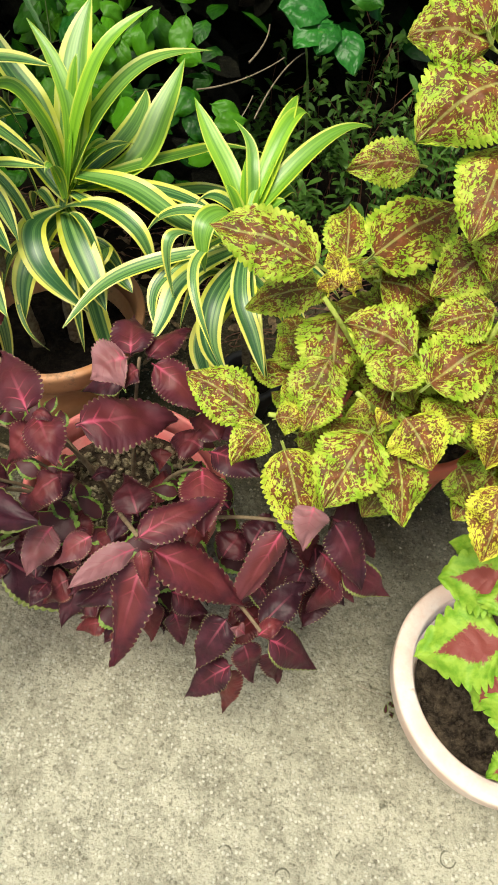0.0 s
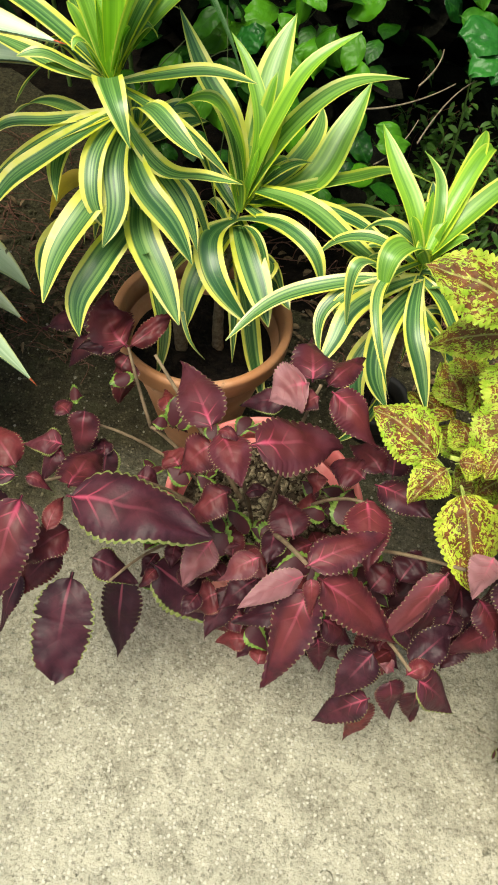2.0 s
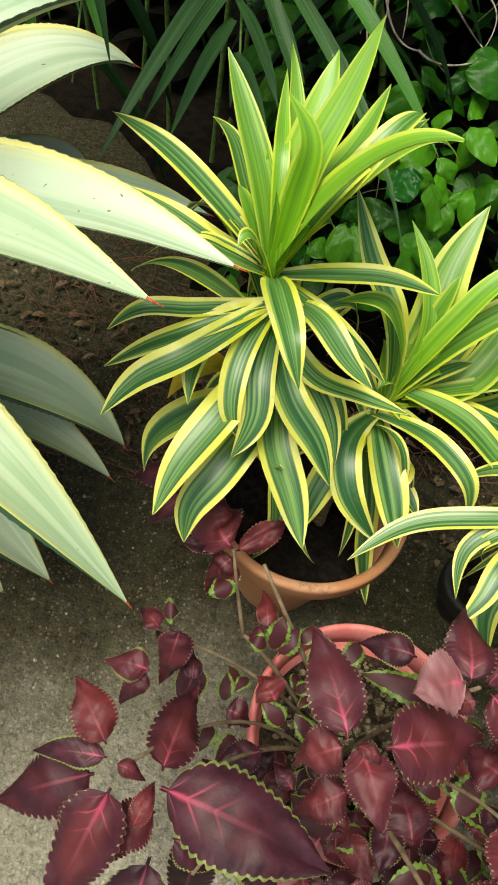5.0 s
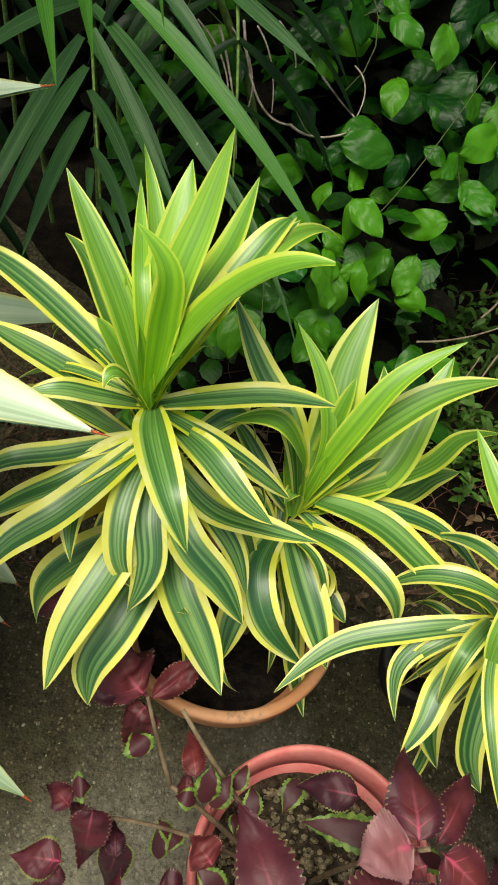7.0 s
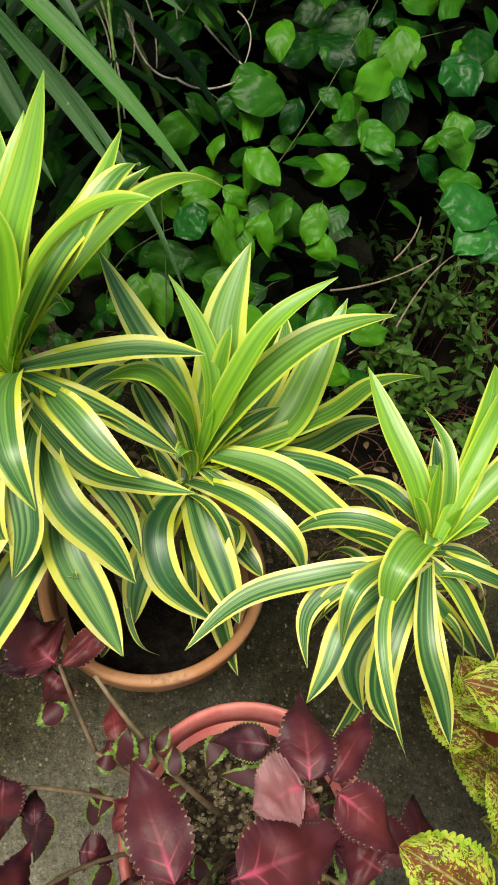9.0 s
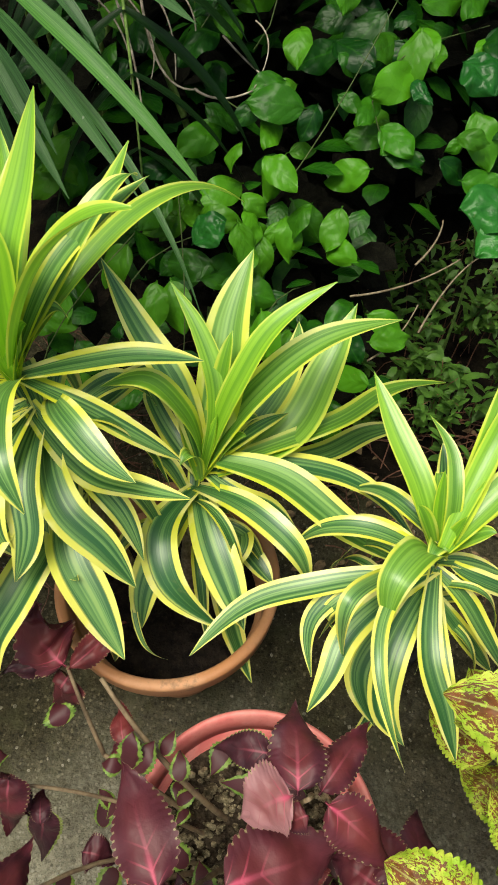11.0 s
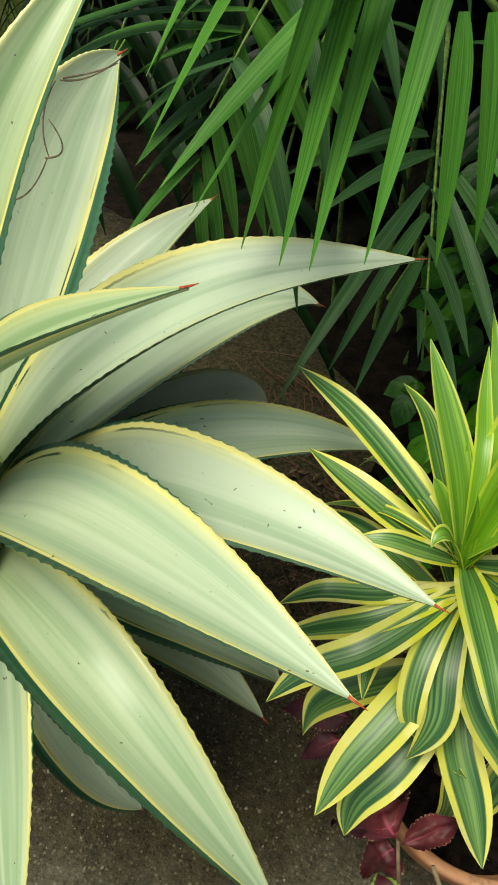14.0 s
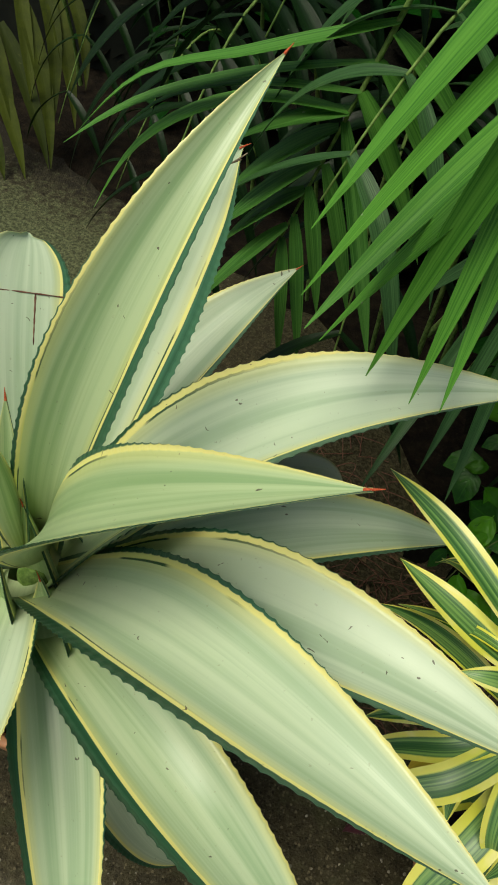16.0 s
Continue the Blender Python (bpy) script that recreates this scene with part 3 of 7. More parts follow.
def ribbon(v):
    return 0.45 + 0.55 * math.sin(min(v / 0.3, 1) * math.pi / 2) if v < 0.3 else max(0.03, 1 - ((v - 0.3) / 0.7) ** 2.4)


def oval(v):
    return 0.05 if v < 0.06 else max(0.03, 2.2 * ((v - 0.06) / 0.94) ** 0.55 * (1 - (v - 0.06) / 0.94) ** 0.6)


def drip(v):
    """A broad oval leaf drawn out into a short point."""
    if v < 0.06:
        return 0.04
    s = (v - 0.06) / 0.94
    return max(0.02, 2.05 * s**0.55 * (1 - s) ** 0.62 * (1.0 if s < 0.8 else 1 - 1.6 * (s - 0.8)))


def stalked(v):
    """A scalloped oval leaf on a short stalk."""
    if v < 0.11:
        return 0.045
    s = (v - 0.11) / 0.89
    return max(0.03, 2.42 * (s + 0.01) ** 0.50 * (1 - s) ** 0.82)


def blade(bm, a, b, c, width, roll, shape, rows, cols, fold=0.2, cup=0.0, wave=0.0, scallop=0, bite=0.0, thick=0.0, seed=0, arch=0.0, twist=0.0, crinkle=0.0):
    """One leaf: an arc from a through b to c, with the outline of shape; fold lifts both halves into a V, cup bends them in a bow."""
    a, b, c = Vector(a), through_points(b), Vector(c)
    uv = bm.loops.layers.uv.verify()
    chord = c - a
    flat = Vector((chord.x, chord.y, 0))
    if flat.length < 0.01:
        flat = Vector((0.3, 1, 0))
    base_side = flat.normalized().cross(Vector((0, 0, 1)))
    level = flat.length / max(chord.length, 0.01)
    arch *= level * level
    grid, under = [], []
    for i in range(rows + 1):
        v = i / rows
        at, d = curve(a, b, c, v)
        at = at + Vector((0, 0, arch * chord.length * 5.5 * v * v * (1 - v)))
        d = (d + Vector((0, 0, arch * chord.length * 5.5 * (2 * v - 3 * v * v) / max(chord.length, 0.01)))).normalized()
        n = base_side.cross(d).normalized()
        s = d.cross(n)
        w = radians(roll + twist * math.sin(seed * 2.4) * (v - 0.3))
        s, n = math.cos(w) * s + math.sin(w) * n, math.cos(w) * n - math.sin(w) * s
        half = shape(v) * width / 2
        tooth = 1.0
        if scallop:
            tooth += bite * (max(0.0, 1 - 3.2 * abs((v * scallop) % 1 - 0.5)) if thick else abs(math.sin(math.pi * v * scallop)) ** 0.8 - 0.6)
        line, low = [], []
        for j in range(cols + 1):
            u = 2 * j / cols - 1
            edge = tooth if abs(u) > 0.99 else 1.0
            rise = fold * abs(u) * half + cup * u * u * half
            rise += wave * width * math.sin(v * 9 + seed * 1.7 + (2.1 if u > 0 else 0)) * u * u * (0.2 + v)
            if crinkle:
                rise += crinkle * width * noise.noise(Vector((u * 2.2, v * 5.0, seed * 3.7)))
            top = at + s * (u * half * edge) + n * rise
            line.append(bm.verts.new(top))
            if thick:
                low.append(bm.verts.new(top - n * (thick * (1 - u * u) * (1 - 0.85 * v) + 0.0008)))
        grid.append(line)
        under.append(low)
    for rows_of in (grid, under) if thick else (grid,):
        for i in range(rows):
            for j in range(cols):
                q = (rows_of[i][j], rows_of[i][j + 1], rows_of[i + 1][j + 1], rows_of[i + 1][j])
                f = bm.faces.new(q if rows_of is grid else q[::-1])
                for loop in f.loops:
                    for ii, jj in ((i, j), (i, j + 1), (i + 1, j + 1), (i + 1, j)):
                        if loop.vert is rows_of[ii][jj]:
                            loop[uv].uv = (jj / cols, ii / rows)
    if thick:
        for i in range(rows):
            for j in (0, cols):
                f = bm.faces.new((grid[i][j], grid[i + 1][j], under[i + 1][j], under[i][j]))
                for loop in f.loops:
                    loop[uv].uv = (j / cols, i / rows)
    return bm


STYLES = {
    "dracaena": dict(mat=DRACAENA, shape=strap, rows=22, cols=6, fold=0.14, cup=0.16, wave=0.03, arch=0.12, twist=45),
    "curly": dict(mat=DRACAENA, shape=strap, rows=26, cols=6, fold=0.16, cup=0.18, wave=0.04, arch=0.20, twist=70),
    "arched": dict(mat=DRACAENA, shape=strap, rows=24, cols=6, fold=0.08, cup=0.16, wave=0.02, twist=18),
    "young_arched": dict(mat=DRACAENA, shape=young_strap, rows=24, cols=6, fold=0.12, cup=0.14, wave=0.02, twist=16),
    "young": dict(mat=DRACAENA, shape=young_strap, rows=22, cols=6, fold=0.18, cup=0.16, wave=0.03, arch=0.10, twist=35),
    "agave": dict(mat=AGAVE, shape=sword, rows=176, cols=14, fold=0.0, cup=0.42, scallop=44, bite=0.032, thick=0.012),
    "broken_agave": dict(mat=AGAVE, shape=snapped, rows=120, cols=14, fold=0.0, cup=0.30, wave=0.05, scallop=30, bite=0.032, thick=0.010),
    "red": dict(mat=RED_COLEUS, shape=ovate, rows=84, cols=8, fold=0.24, cup=-0.50, wave=0.11, scallop=17, bite=0.13, twist=34, crinkle=0.09),
    "torn": dict(mat=RED_COLEUS, shape=torn, rows=84, cols=8, fold=0.10, cup=-0.20, wave=0.08, scallop=15, bite=0.16, crinkle=0.10),
    "shrivelled": dict(mat=RED_COLEUS, shape=ovate, rows=60, cols=8, fold=0.30, cup=-0.75, wave=0.22, scallop=13, bite=0.14, twist=50, crinkle=0.20),
    "gold": dict(mat=GOLD_COLEUS, shape=stalked, rows=90, cols=8, fold=0.16, cup=-0.36, wave=0.07, scallop=18, bite=0.11, twist=20, crinkle=0.12),
    "lime": dict(mat=LIME_COLEUS, shape=stalked, rows=72, cols=10, fold=0.10, cup=-0.30, wave=0.06, scallop=9, bite=0.20, crinkle=0.10),
    "glossy": dict(mat=BIG_LEAF, shape=drip, rows=28, cols=10, fold=0.22, cup=-0.3, wave=0.10, crinkle=0.10),
    "sprout": dict(mat=SPROUT, shape=ovate, rows=40, cols=6, fold=0.20, cup=-0.30, wave=0.07, scallop=9, bite=0.22),
    "faded": dict(mat=FADED, shape=strap, rows=18, cols=6, fold=0.14, cup=0.16, arch=0.10),
    "palm": dict(mat=PALM, shape=ribbon, rows=14, cols=4, fold=0.28, twist=20),
    "olive": dict(mat=OLIVE, shape=ribbon, rows=10, cols=4, fold=0.28),
}
GROWS = {}
counter = [0]


def leaf(plant, base, mid, tip, width, roll=0, tone=0.0, kind=""):
    """One leaf of a plant, as a part of its own."""
    if GROWS[plant] in ("dracaena", "curly") and tone > 0.35:
        kind = kind or "young"
    style = dict(STYLES[kind or GROWS[plant]])
    mat = style.pop("mat")
    width *= 1.14 if kind == "young_arched" else 1.0
    counter[0] += 1
    ob = part("leaf" if GROWS[plant] not in ("palm", "olive") else "leaflet", blade(bmesh.new(), base, mid, tip, width, roll, seed=counter[0], **style), mat, plant, tone=max(-1, min(1, tone)))
    if GROWS[plant] == "agave" and kind != "broken_agave":
        at, d = curve(Vector(base), through_points(mid), Vector(tip), 1.0)
        part("spine", tube(bmesh.new(), at - d * 0.006, at + d * 0.001, at + d * 0.009, 0.0017, 0.0003, 4, 6), SPINE, ob, "red-brown terminal spine")
    return ob


def stem(plant, a, b, c, r0, r1, mat, name="stem", rough=0.0, rings=10):
    return part(name, tube(bmesh.new(), a, b, c, r0, r1, rings, 8, rough), mat, plant)


def lathe(bm, x, y, rings, sides=64):
    """Turns rings of (radius, height) round the upright line through x, y."""
    last = None
    for r, z in rings:
        ring = [bm.verts.new((x + r * math.cos(w), y + r * math.sin(w), z)) for w in (2 * math.pi * k / sides for k in range(sides))]
        if last:
            for k in range(sides):
                bm.faces.new((last[k], last[(k + 1) % sides], ring[(k + 1) % sides], ring[k]))
        last = ring
    return bm


def pot(x, y, rim, height, mat, soil_mat, soil_at, label, band=0.045, lip=0.016, rough_soil=0.006, taper=0.58):
    ob = thing("flower_pot", x, y, 0, label, "plant pot", "flower pots")
    inner = rim - lip
    foot = rim * taper
    wall = [(0.0, 0.004), (foot * 0.9, 0.004), (foot, 0.0), (foot + 0.003, 0.01), ((foot + rim * 0.9) / 2, height * 0.5), (inner - 0.002, height - band)]
    wall += [(inner - 0.006, height - band), ((foot + rim * 0.9) / 2 - 0.006, height * 0.5), (foot - 0.004, 0.012), (0.0, 0.012)]
    part("pot_wall", lathe(bmesh.new(), x, y, wall), mat, ob)
    ring = [(inner - 0.004, height - band - 0.004), (rim - 0.006, height - band), (rim - 0.003, height - band + 0.006), (rim - 0.001, height - 0.012), (rim, height - 0.006)]
    ring += [(rim - 0.002, height - 0.001), (rim - 0.006, height), (inner + 0.003, height - 0.001), (inner, height - 0.004), (inner - 0.003, height - band * 0.6), (inner - 0.006, height - band - 0.004), (inner - 0.004, height - band - 0.004)]
    part("rim", lathe(bmesh.new(), x, y, ring, 96), mat, ob)
    bm = bmesh.new()
    depth = (height - soil_at) / height
    wide = inner - 0.008 - (rim - rim * 0.66) * max(0, depth - 0.12)
    last = None
    for i in range(15):
        r = wide * i / 14
        ring = [bm.verts.new((x + r * math.cos(w), y + r * math.sin(w), soil_at + (0 if i == 14 else 1) * rough_soil * 2.5 * noise.noise(Vector((r * math.cos(w) * 38 + x * 9, r * math.sin(w) * 38, y))))) for w in (2 * math.pi * k / 48 for k in range(48))]
        if last:
            for k in range(48):
                bm.faces.new((last[k], ring[k], ring[(k + 1) % 48], last[(k + 1) % 48]))
        last = ring
    bmesh.ops.remove_doubles(bm, verts=bm.verts, dist=1e-5)
    part("soil", bm, soil_mat, ob, "potting soil with a rough surface")
    return ob


def lumps(ob, x, y, z, wide, many, low, high, mat, seed):
    """Crumbs of soil, joined."""
    rng = random.Random(seed)
    bm = bmesh.new()
    for _ in range(many):
        w, r, s = rng.uniform(0, 6.283), wide * math.sqrt(rng.random()), rng.uniform(low, high)
        m = Matrix.LocRotScale((x + r * math.cos(w), y + r * math.sin(w), z + s * 0.3), Euler((rng.uniform(0, 6), rng.uniform(0, 6), 0)), (s, s * rng.uniform(0.6, 1), s * rng.uniform(0.5, 0.9)))
        bmesh.ops.create_icosphere(bm, subdivisions=1, radius=1.0, matrix=m)
    return part("crumb_layer", bm, mat, ob, kind="stuff", smooth=False)


# ---- ground ----
bm = bmesh.new()
bmesh.ops.create_grid(bm, x_segments=160, y_segments=160, size=15)
for v in bm.verts:
    v.co.z = -0.03 + 0.012 * noise.noise(v.co * 1.7)
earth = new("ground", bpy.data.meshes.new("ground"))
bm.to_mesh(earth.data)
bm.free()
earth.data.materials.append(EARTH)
tagged(earth, "bare earth with leaf mould under the hedge, darkened for its shade", "ground", kind="structure")

slab = new("pavement", bpy.data.meshes.new("pavement"))
bm = bmesh.new()
rim_pts = [(-4, -3), (4, -3), (4, 1.3)]
rim_pts += [(4 - 0.05 * k, 1.30 + 0.9 * min(0.9, max(0.0, 0.05 * k - 4)) + 0.25 * max(0.0, 0.05 * k - 4.9) + 0.05 * noise.noise(Vector((k * 0.45, 3.1, 0)))) for k in range(1, 160)]
top = [bm.verts.new((x, y, 0.0)) for x, y in rim_pts]
low = [bm.verts.new((x, y, -0.08)) for x, y in rim_pts]
bm.faces.new(top)
for k in range(len(top)):
    bm.faces.new((top[k], low[k], low[(k + 1) % len(top)], top[(k + 1) % len(top)]))
bm.to_mesh(slab.data)
bm.free()
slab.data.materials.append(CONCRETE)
tagged(slab, "weathered concrete paving, stained and mossy among the pots, with plant shade coloured in", "paving", kind="structure")

# added wall, not seen itself, that closes the background in black
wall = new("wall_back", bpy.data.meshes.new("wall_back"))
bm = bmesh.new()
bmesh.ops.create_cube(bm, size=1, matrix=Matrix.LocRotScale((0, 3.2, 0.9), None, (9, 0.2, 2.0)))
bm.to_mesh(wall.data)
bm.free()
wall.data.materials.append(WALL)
tagged(wall, "plain near-black wall added to close the dark behind the hedge", "wall", kind="structure")

# ---- pots ----
pot(-0.154, 0.914, 0.163, 0.335, TERRACOTTA, POT_SOIL, 0.255, "round terracotta-coloured pot with black soil under the striped dracaena", taper=0.47)
salmon = pot(-0.001, 0.596, 0.161, 0.278, SALMON, BROWN_SOIL, 0.215, "salmon-pink plastic pot with a chipped rim and crumbly grey soil", lip=0.011)
lumps(salmon, -0.001, 0.596, 0.218, 0.122, 760, 0.0022, 0.0075, LUMPY_SOIL, 4)
cream = pot(0.589, 0.310, 0.174, 0.21, CREAM, BROWN_SOIL, 0.160, "sun-bleached pinkish-cream plastic pot with brown soil", lip=0.030, taper=0.50)
lumps(cream, 0.589, 0.310, 0.163, 0.11, 200, 0.002, 0.006, BROWN_SOIL, 5)
pot(0.50, 0.79, 0.145, 0.26, ORANGE, BROWN_SOIL, 0.21, "orange-red plastic pot half hidden by speckled coleus")
pot(0.21, 0.96, 0.070, 0.12, BLACK_POT, POT_SOIL, 0.09, "small black nursery pot hidden under drooping dracaena leaves")
pot(-0.93, 0.86, 0.17, 0.30, TERRACOTTA, POT_SOIL, 0.25, "terracotta pot standing under the large agave")

# ---- striped dracaenas ----
drac_1 = thing("dracaena", -0.19, 0.91, 0.22, "tall dracaena with yellow-edged green striped leaves in a terracotta pot", "potted plant", "striped dracaenas")
drac_2 = thing("dracaena", -0.12, 0.92, 0.22, "shorter dracaena with yellow-edged striped leaves sharing the terracotta pot", "potted plant", "striped dracaenas")
drac_3 = thing("dracaena", 0.21, 0.96, 0.09, "low drooping dracaena with narrow curling yellow-edged leaves", "potted plant", "striped dracaenas")
GROWS.update({drac_1: "dracaena", drac_2: "dracaena", drac_3: "curly"})
stem(drac_1, (-0.19, 0.91, 0.20), (-0.215, 0.905, 0.45), (-0.292, 0.938, 0.69), 0.013, 0.006, CANE, "cane", 0.05, 26)
stem(drac_2, (-0.12, 0.92, 0.20), (-0.125, 0.92, 0.38), (-0.107, 0.957, 0.51), 0.012, 0.006, CANE, "cane", 0.05, 20)
stem(drac_3, (0.21, 0.96, 0.085), (0.185, 0.86, 0.36), (0.18, 0.868, 0.52), 0.010, 0.005, CANE, "cane", 0.05, 20)
leaf(drac_1, (-0.294, 0.944, 0.733), ((-0.326, 0.984, 0.810), (-0.361, 1.023, 0.858)), (-0.396, 1.063, 0.898), 0.030, 0, 0.6, "young_arched")
leaf(drac_1, (-0.294, 0.944, 0.731), ((-0.343, 0.996, 0.791), (-0.375, 1.047, 0.809)), (-0.413, 1.100, 0.793), 0.023, 0, 0.3, "arched")
leaf(drac_1, (-0.294, 0.944, 0.733), ((-0.374, 1.001, 0.756), (-0.455, 1.058, 0.765)), (-0.544, 1.116, 0.752), 0.037, 0, 0.15, "arched")
leaf(drac_1, (-0.295, 0.944, 0.728), ((-0.362, 0.968, 0.720), (-0.430, 0.992, 0.727)), (-0.491, 1.016, 0.731), 0.042, 0, 0.1, "arched")
leaf(drac_1, (-0.298, 0.944, 0.737), ((-0.360, 0.996, 0.749), (-0.404, 1.047, 0.710)), (-0.437, 1.100, 0.642), 0.019, 0, 0.1, "arched")
leaf(drac_1, (-0.295, 0.944, 0.722), ((-0.338, 0.919, 0.754), (-0.368, 0.904, 0.774)), (-0.400, 0.898, 0.769), 0.030, 0, 0.1, "arched")
leaf(drac_1, (-0.292, 0.944, 0.734), ((-0.302, 1.026, 0.802), (-0.317, 1.106, 0.826)), (-0.347, 1.189, 0.859), 0.021, 0, 0.75, "young_arched")
leaf(drac_1, (-0.293, 0.944, 0.740), ((-0.314, 1.006, 0.834), (-0.326, 1.067, 0.839)), (-0.339, 1.130, 0.856), 0.016, 0, 0.75, "young_arched")
leaf(drac_1, (-0.291, 0.944, 0.734), ((-0.293, 1.000, 0.814), (-0.288, 1.055, 0.861)), (-0.286, 1.111, 0.901), 0.040, 0, 0.9, "young_arched")
leaf(drac_1, (-0.290, 0.944, 0.734), ((-0.280, 0.984, 0.850), (-0.262, 1.024, 0.908)), (-0.248, 1.064, 0.967), 0.032, 0, 0.8, "young_arched")
leaf(drac_1, (-0.289, 0.944, 0.737), ((-0.265, 1.043, 0.780), (-0.238, 1.141, 0.786)), (-0.218, 1.242, 0.811), 0.031, 0, 0.7, "young_arched")
leaf(drac_1, (-0.291, 0.944, 0.734), ((-0.285, 0.958, 0.826), (-0.286, 0.971, 0.883)), (-0.317, 0.985, 0.914), 0.028, 0, 1, "young_arched")
leaf(drac_1, (-0.289, 0.944, 0.737), ((-0.239, 1.003, 0.830), (-0.205, 1.060, 0.846)), (-0.169, 1.120, 0.850), 0.028, 0, 0.35, "arched")
leaf(drac_1, (-0.289, 0.944, 0.744), (-0.264, 1.047, 0.767), (-0.235, 1.150, 0.731), 0.023, 0, 0.1, "arched")
leaf(drac_1, (-0.290, 0.944, 0.722), ((-0.224, 0.956, 0.737), (-0.161, 0.966, 0.746)), (-0.098, 0.977, 0.733), 0.033, 0, 0.1, "arched")
leaf(drac_1, (-0.288, 0.945, 0.719), ((-0.272, 0.856, 0.780), (-0.250, 0.798, 0.789)), (-0.227, 0.770, 0.750), 0.038, 0, 0.25, "arched")
leaf(drac_1, (-0.259, 0.945, 0.690), ((-0.221, 0.887, 0.729), (-0.182, 0.854, 0.716)), (-0.149, 0.842, 0.699), 0.037, 0, 0.05, "arched")
leaf(drac_1, (-0.285, 0.944, 0.720), ((-0.219, 0.932, 0.694), (-0.176, 0.925, 0.669)), (-0.122, 0.930, 0.614), 0.032, 0, 0, "arched")
leaf(drac_1, (-0.282, 0.933, 0.692), ((-0.210, 0.882, 0.643), (-0.149, 0.858, 0.660)), (-0.097, 0.850, 0.665), 0.039, 0, 0, "arched")
leaf(drac_1, (-0.265, 0.925, 0.642), ((-0.211, 0.883, 0.632), (-0.177, 0.861, 0.599)), (-0.153, 0.830, 0.552), 0.030, 0, 0, "arched")
leaf(drac_1, (-0.269, 0.927, 0.653), ((-0.229, 0.837, 0.642), (-0.187, 0.813, 0.609)), (-0.155, 0.794, 0.561), 0.043, 0, 0, "arched")
leaf(drac_1, (-0.249, 0.917, 0.588), ((-0.233, 0.824, 0.577), (-0.197, 0.775, 0.544)), (-0.164, 0.735, 0.497), 0.050, 0, 0, "arched")
leaf(drac_1, (-0.274, 0.929, 0.670), ((-0.259, 0.879, 0.601), (-0.237, 0.815, 0.551)), (-0.214, 0.788, 0.579), 0.030, 0, 0, "arched")
leaf(drac_1, (-0.274, 0.929, 0.670), ((-0.274, 0.855, 0.659), (-0.264, 0.812, 0.628)), (-0.279, 0.779, 0.582), 0.039, 0, 0, "arched")
leaf(drac_1, (-0.280, 0.932, 0.687), ((-0.299, 0.844, 0.671), (-0.293, 0.807, 0.639)), (-0.274, 0.800, 0.594), 0.032, 0, 0, "arched")
leaf(drac_1, (-0.282, 0.933, 0.692), ((-0.335, 0.884, 0.685), (-0.347, 0.842, 0.663)), (-0.341, 0.800, 0.632), 0.034, 0, 0, "arched")
leaf(drac_1, (-0.282, 0.933, 0.692), ((-0.365, 0.891, 0.690), (-0.421, 0.868, 0.691)), (-0.458, 0.857, 0.653), 0.029, 0, 0, "arched")
leaf(drac_1, (-0.282, 0.933, 0.692), ((-0.361, 0.862, 0.682), (-0.407, 0.848, 0.653)), (-0.455, 0.836, 0.610), 0.034, 0, 0, "arched")
leaf(drac_1, (-0.282, 0.933, 0.692), ((-0.356, 0.828, 0.682), (-0.402, 0.799, 0.654)), (-0.434, 0.765, 0.612), 0.039, 0, 0, "arched")
leaf(drac_1, (-0.241, 0.914, 0.561), ((-0.350, 0.846, 0.548), (-0.385, 0.822, 0.510)), (-0.391, 0.800, 0.454), 0.047, 0, 0, "arched")
leaf(drac_1, (-0.262, 0.923, 0.631), ((-0.306, 0.801, 0.620), (-0.333, 0.744, 0.588)), (-0.347, 0.701, 0.540), 0.050, 0, 0, "arched")
leaf(drac_1, (-0.241, 0.914, 0.561), ((-0.287, 0.777, 0.549), (-0.310, 0.738, 0.515)), (-0.308, 0.713, 0.465), 0.050, 0, 0, "arched")
leaf(drac_1, (-0.241, 0.914, 0.561), ((-0.213, 0.817, 0.487), (-0.200, 0.798, 0.428)), (-0.216, 0.800, 0.284), 0.025, 0, 0, "arched")
leaf(drac_1, (-0.298, 0.944, 0.731), ((-0.376, 0.970, 0.728), (-0.423, 0.994, 0.685)), (-0.467, 1.020, 0.624), 0.016, 0, 0.1, "arched")
leaf(drac_1, (-0.289, 0.954, 0.745), (-0.215, 1.034, 0.840), (-0.177, 1.103, 0.861), 0.035, 0, 0.4)
leaf(drac_1, (-0.285, 0.952, 0.743), (-0.195, 1.129, 0.764), (-0.086, 1.308, 0.690), 0.027, 0, 0.6)
leaf(drac_1, (-0.288, 0.951, 0.743), (-0.229, 0.948, 0.871), (-0.148, 0.956, 0.932), 0.060, 0, 0.75)
leaf(drac_1, (-0.306, 0.942, 0.659), (-0.393, 0.980, 0.643), (-0.490, 1.032, 0.578), 0.031, 0, 0)
leaf(drac_1, (-0.271, 0.945, 0.634), (-0.218, 0.994, 0.622), (-0.178, 1.097, 0.589), 0.034, 0, 0)
leaf(drac_1, (-0.287, 0.947, 0.660), (-0.366, 1.034, 0.697), (-0.440, 1.105, 0.619), 0.031, 0, 0)
leaf(drac_1, (-0.317, 0.897, 0.596), (-0.350, 0.888, 0.591), (-0.381, 0.861, 0.549), 0.040, 0, 0, "faded")
leaf(drac_2, (-0.100, 0.964, 0.562), ((-0.084, 1.015, 0.653), (-0.079, 1.071, 0.708)), (-0.059, 1.128, 0.760), 0.051, 0, 0.5, "young_arched")
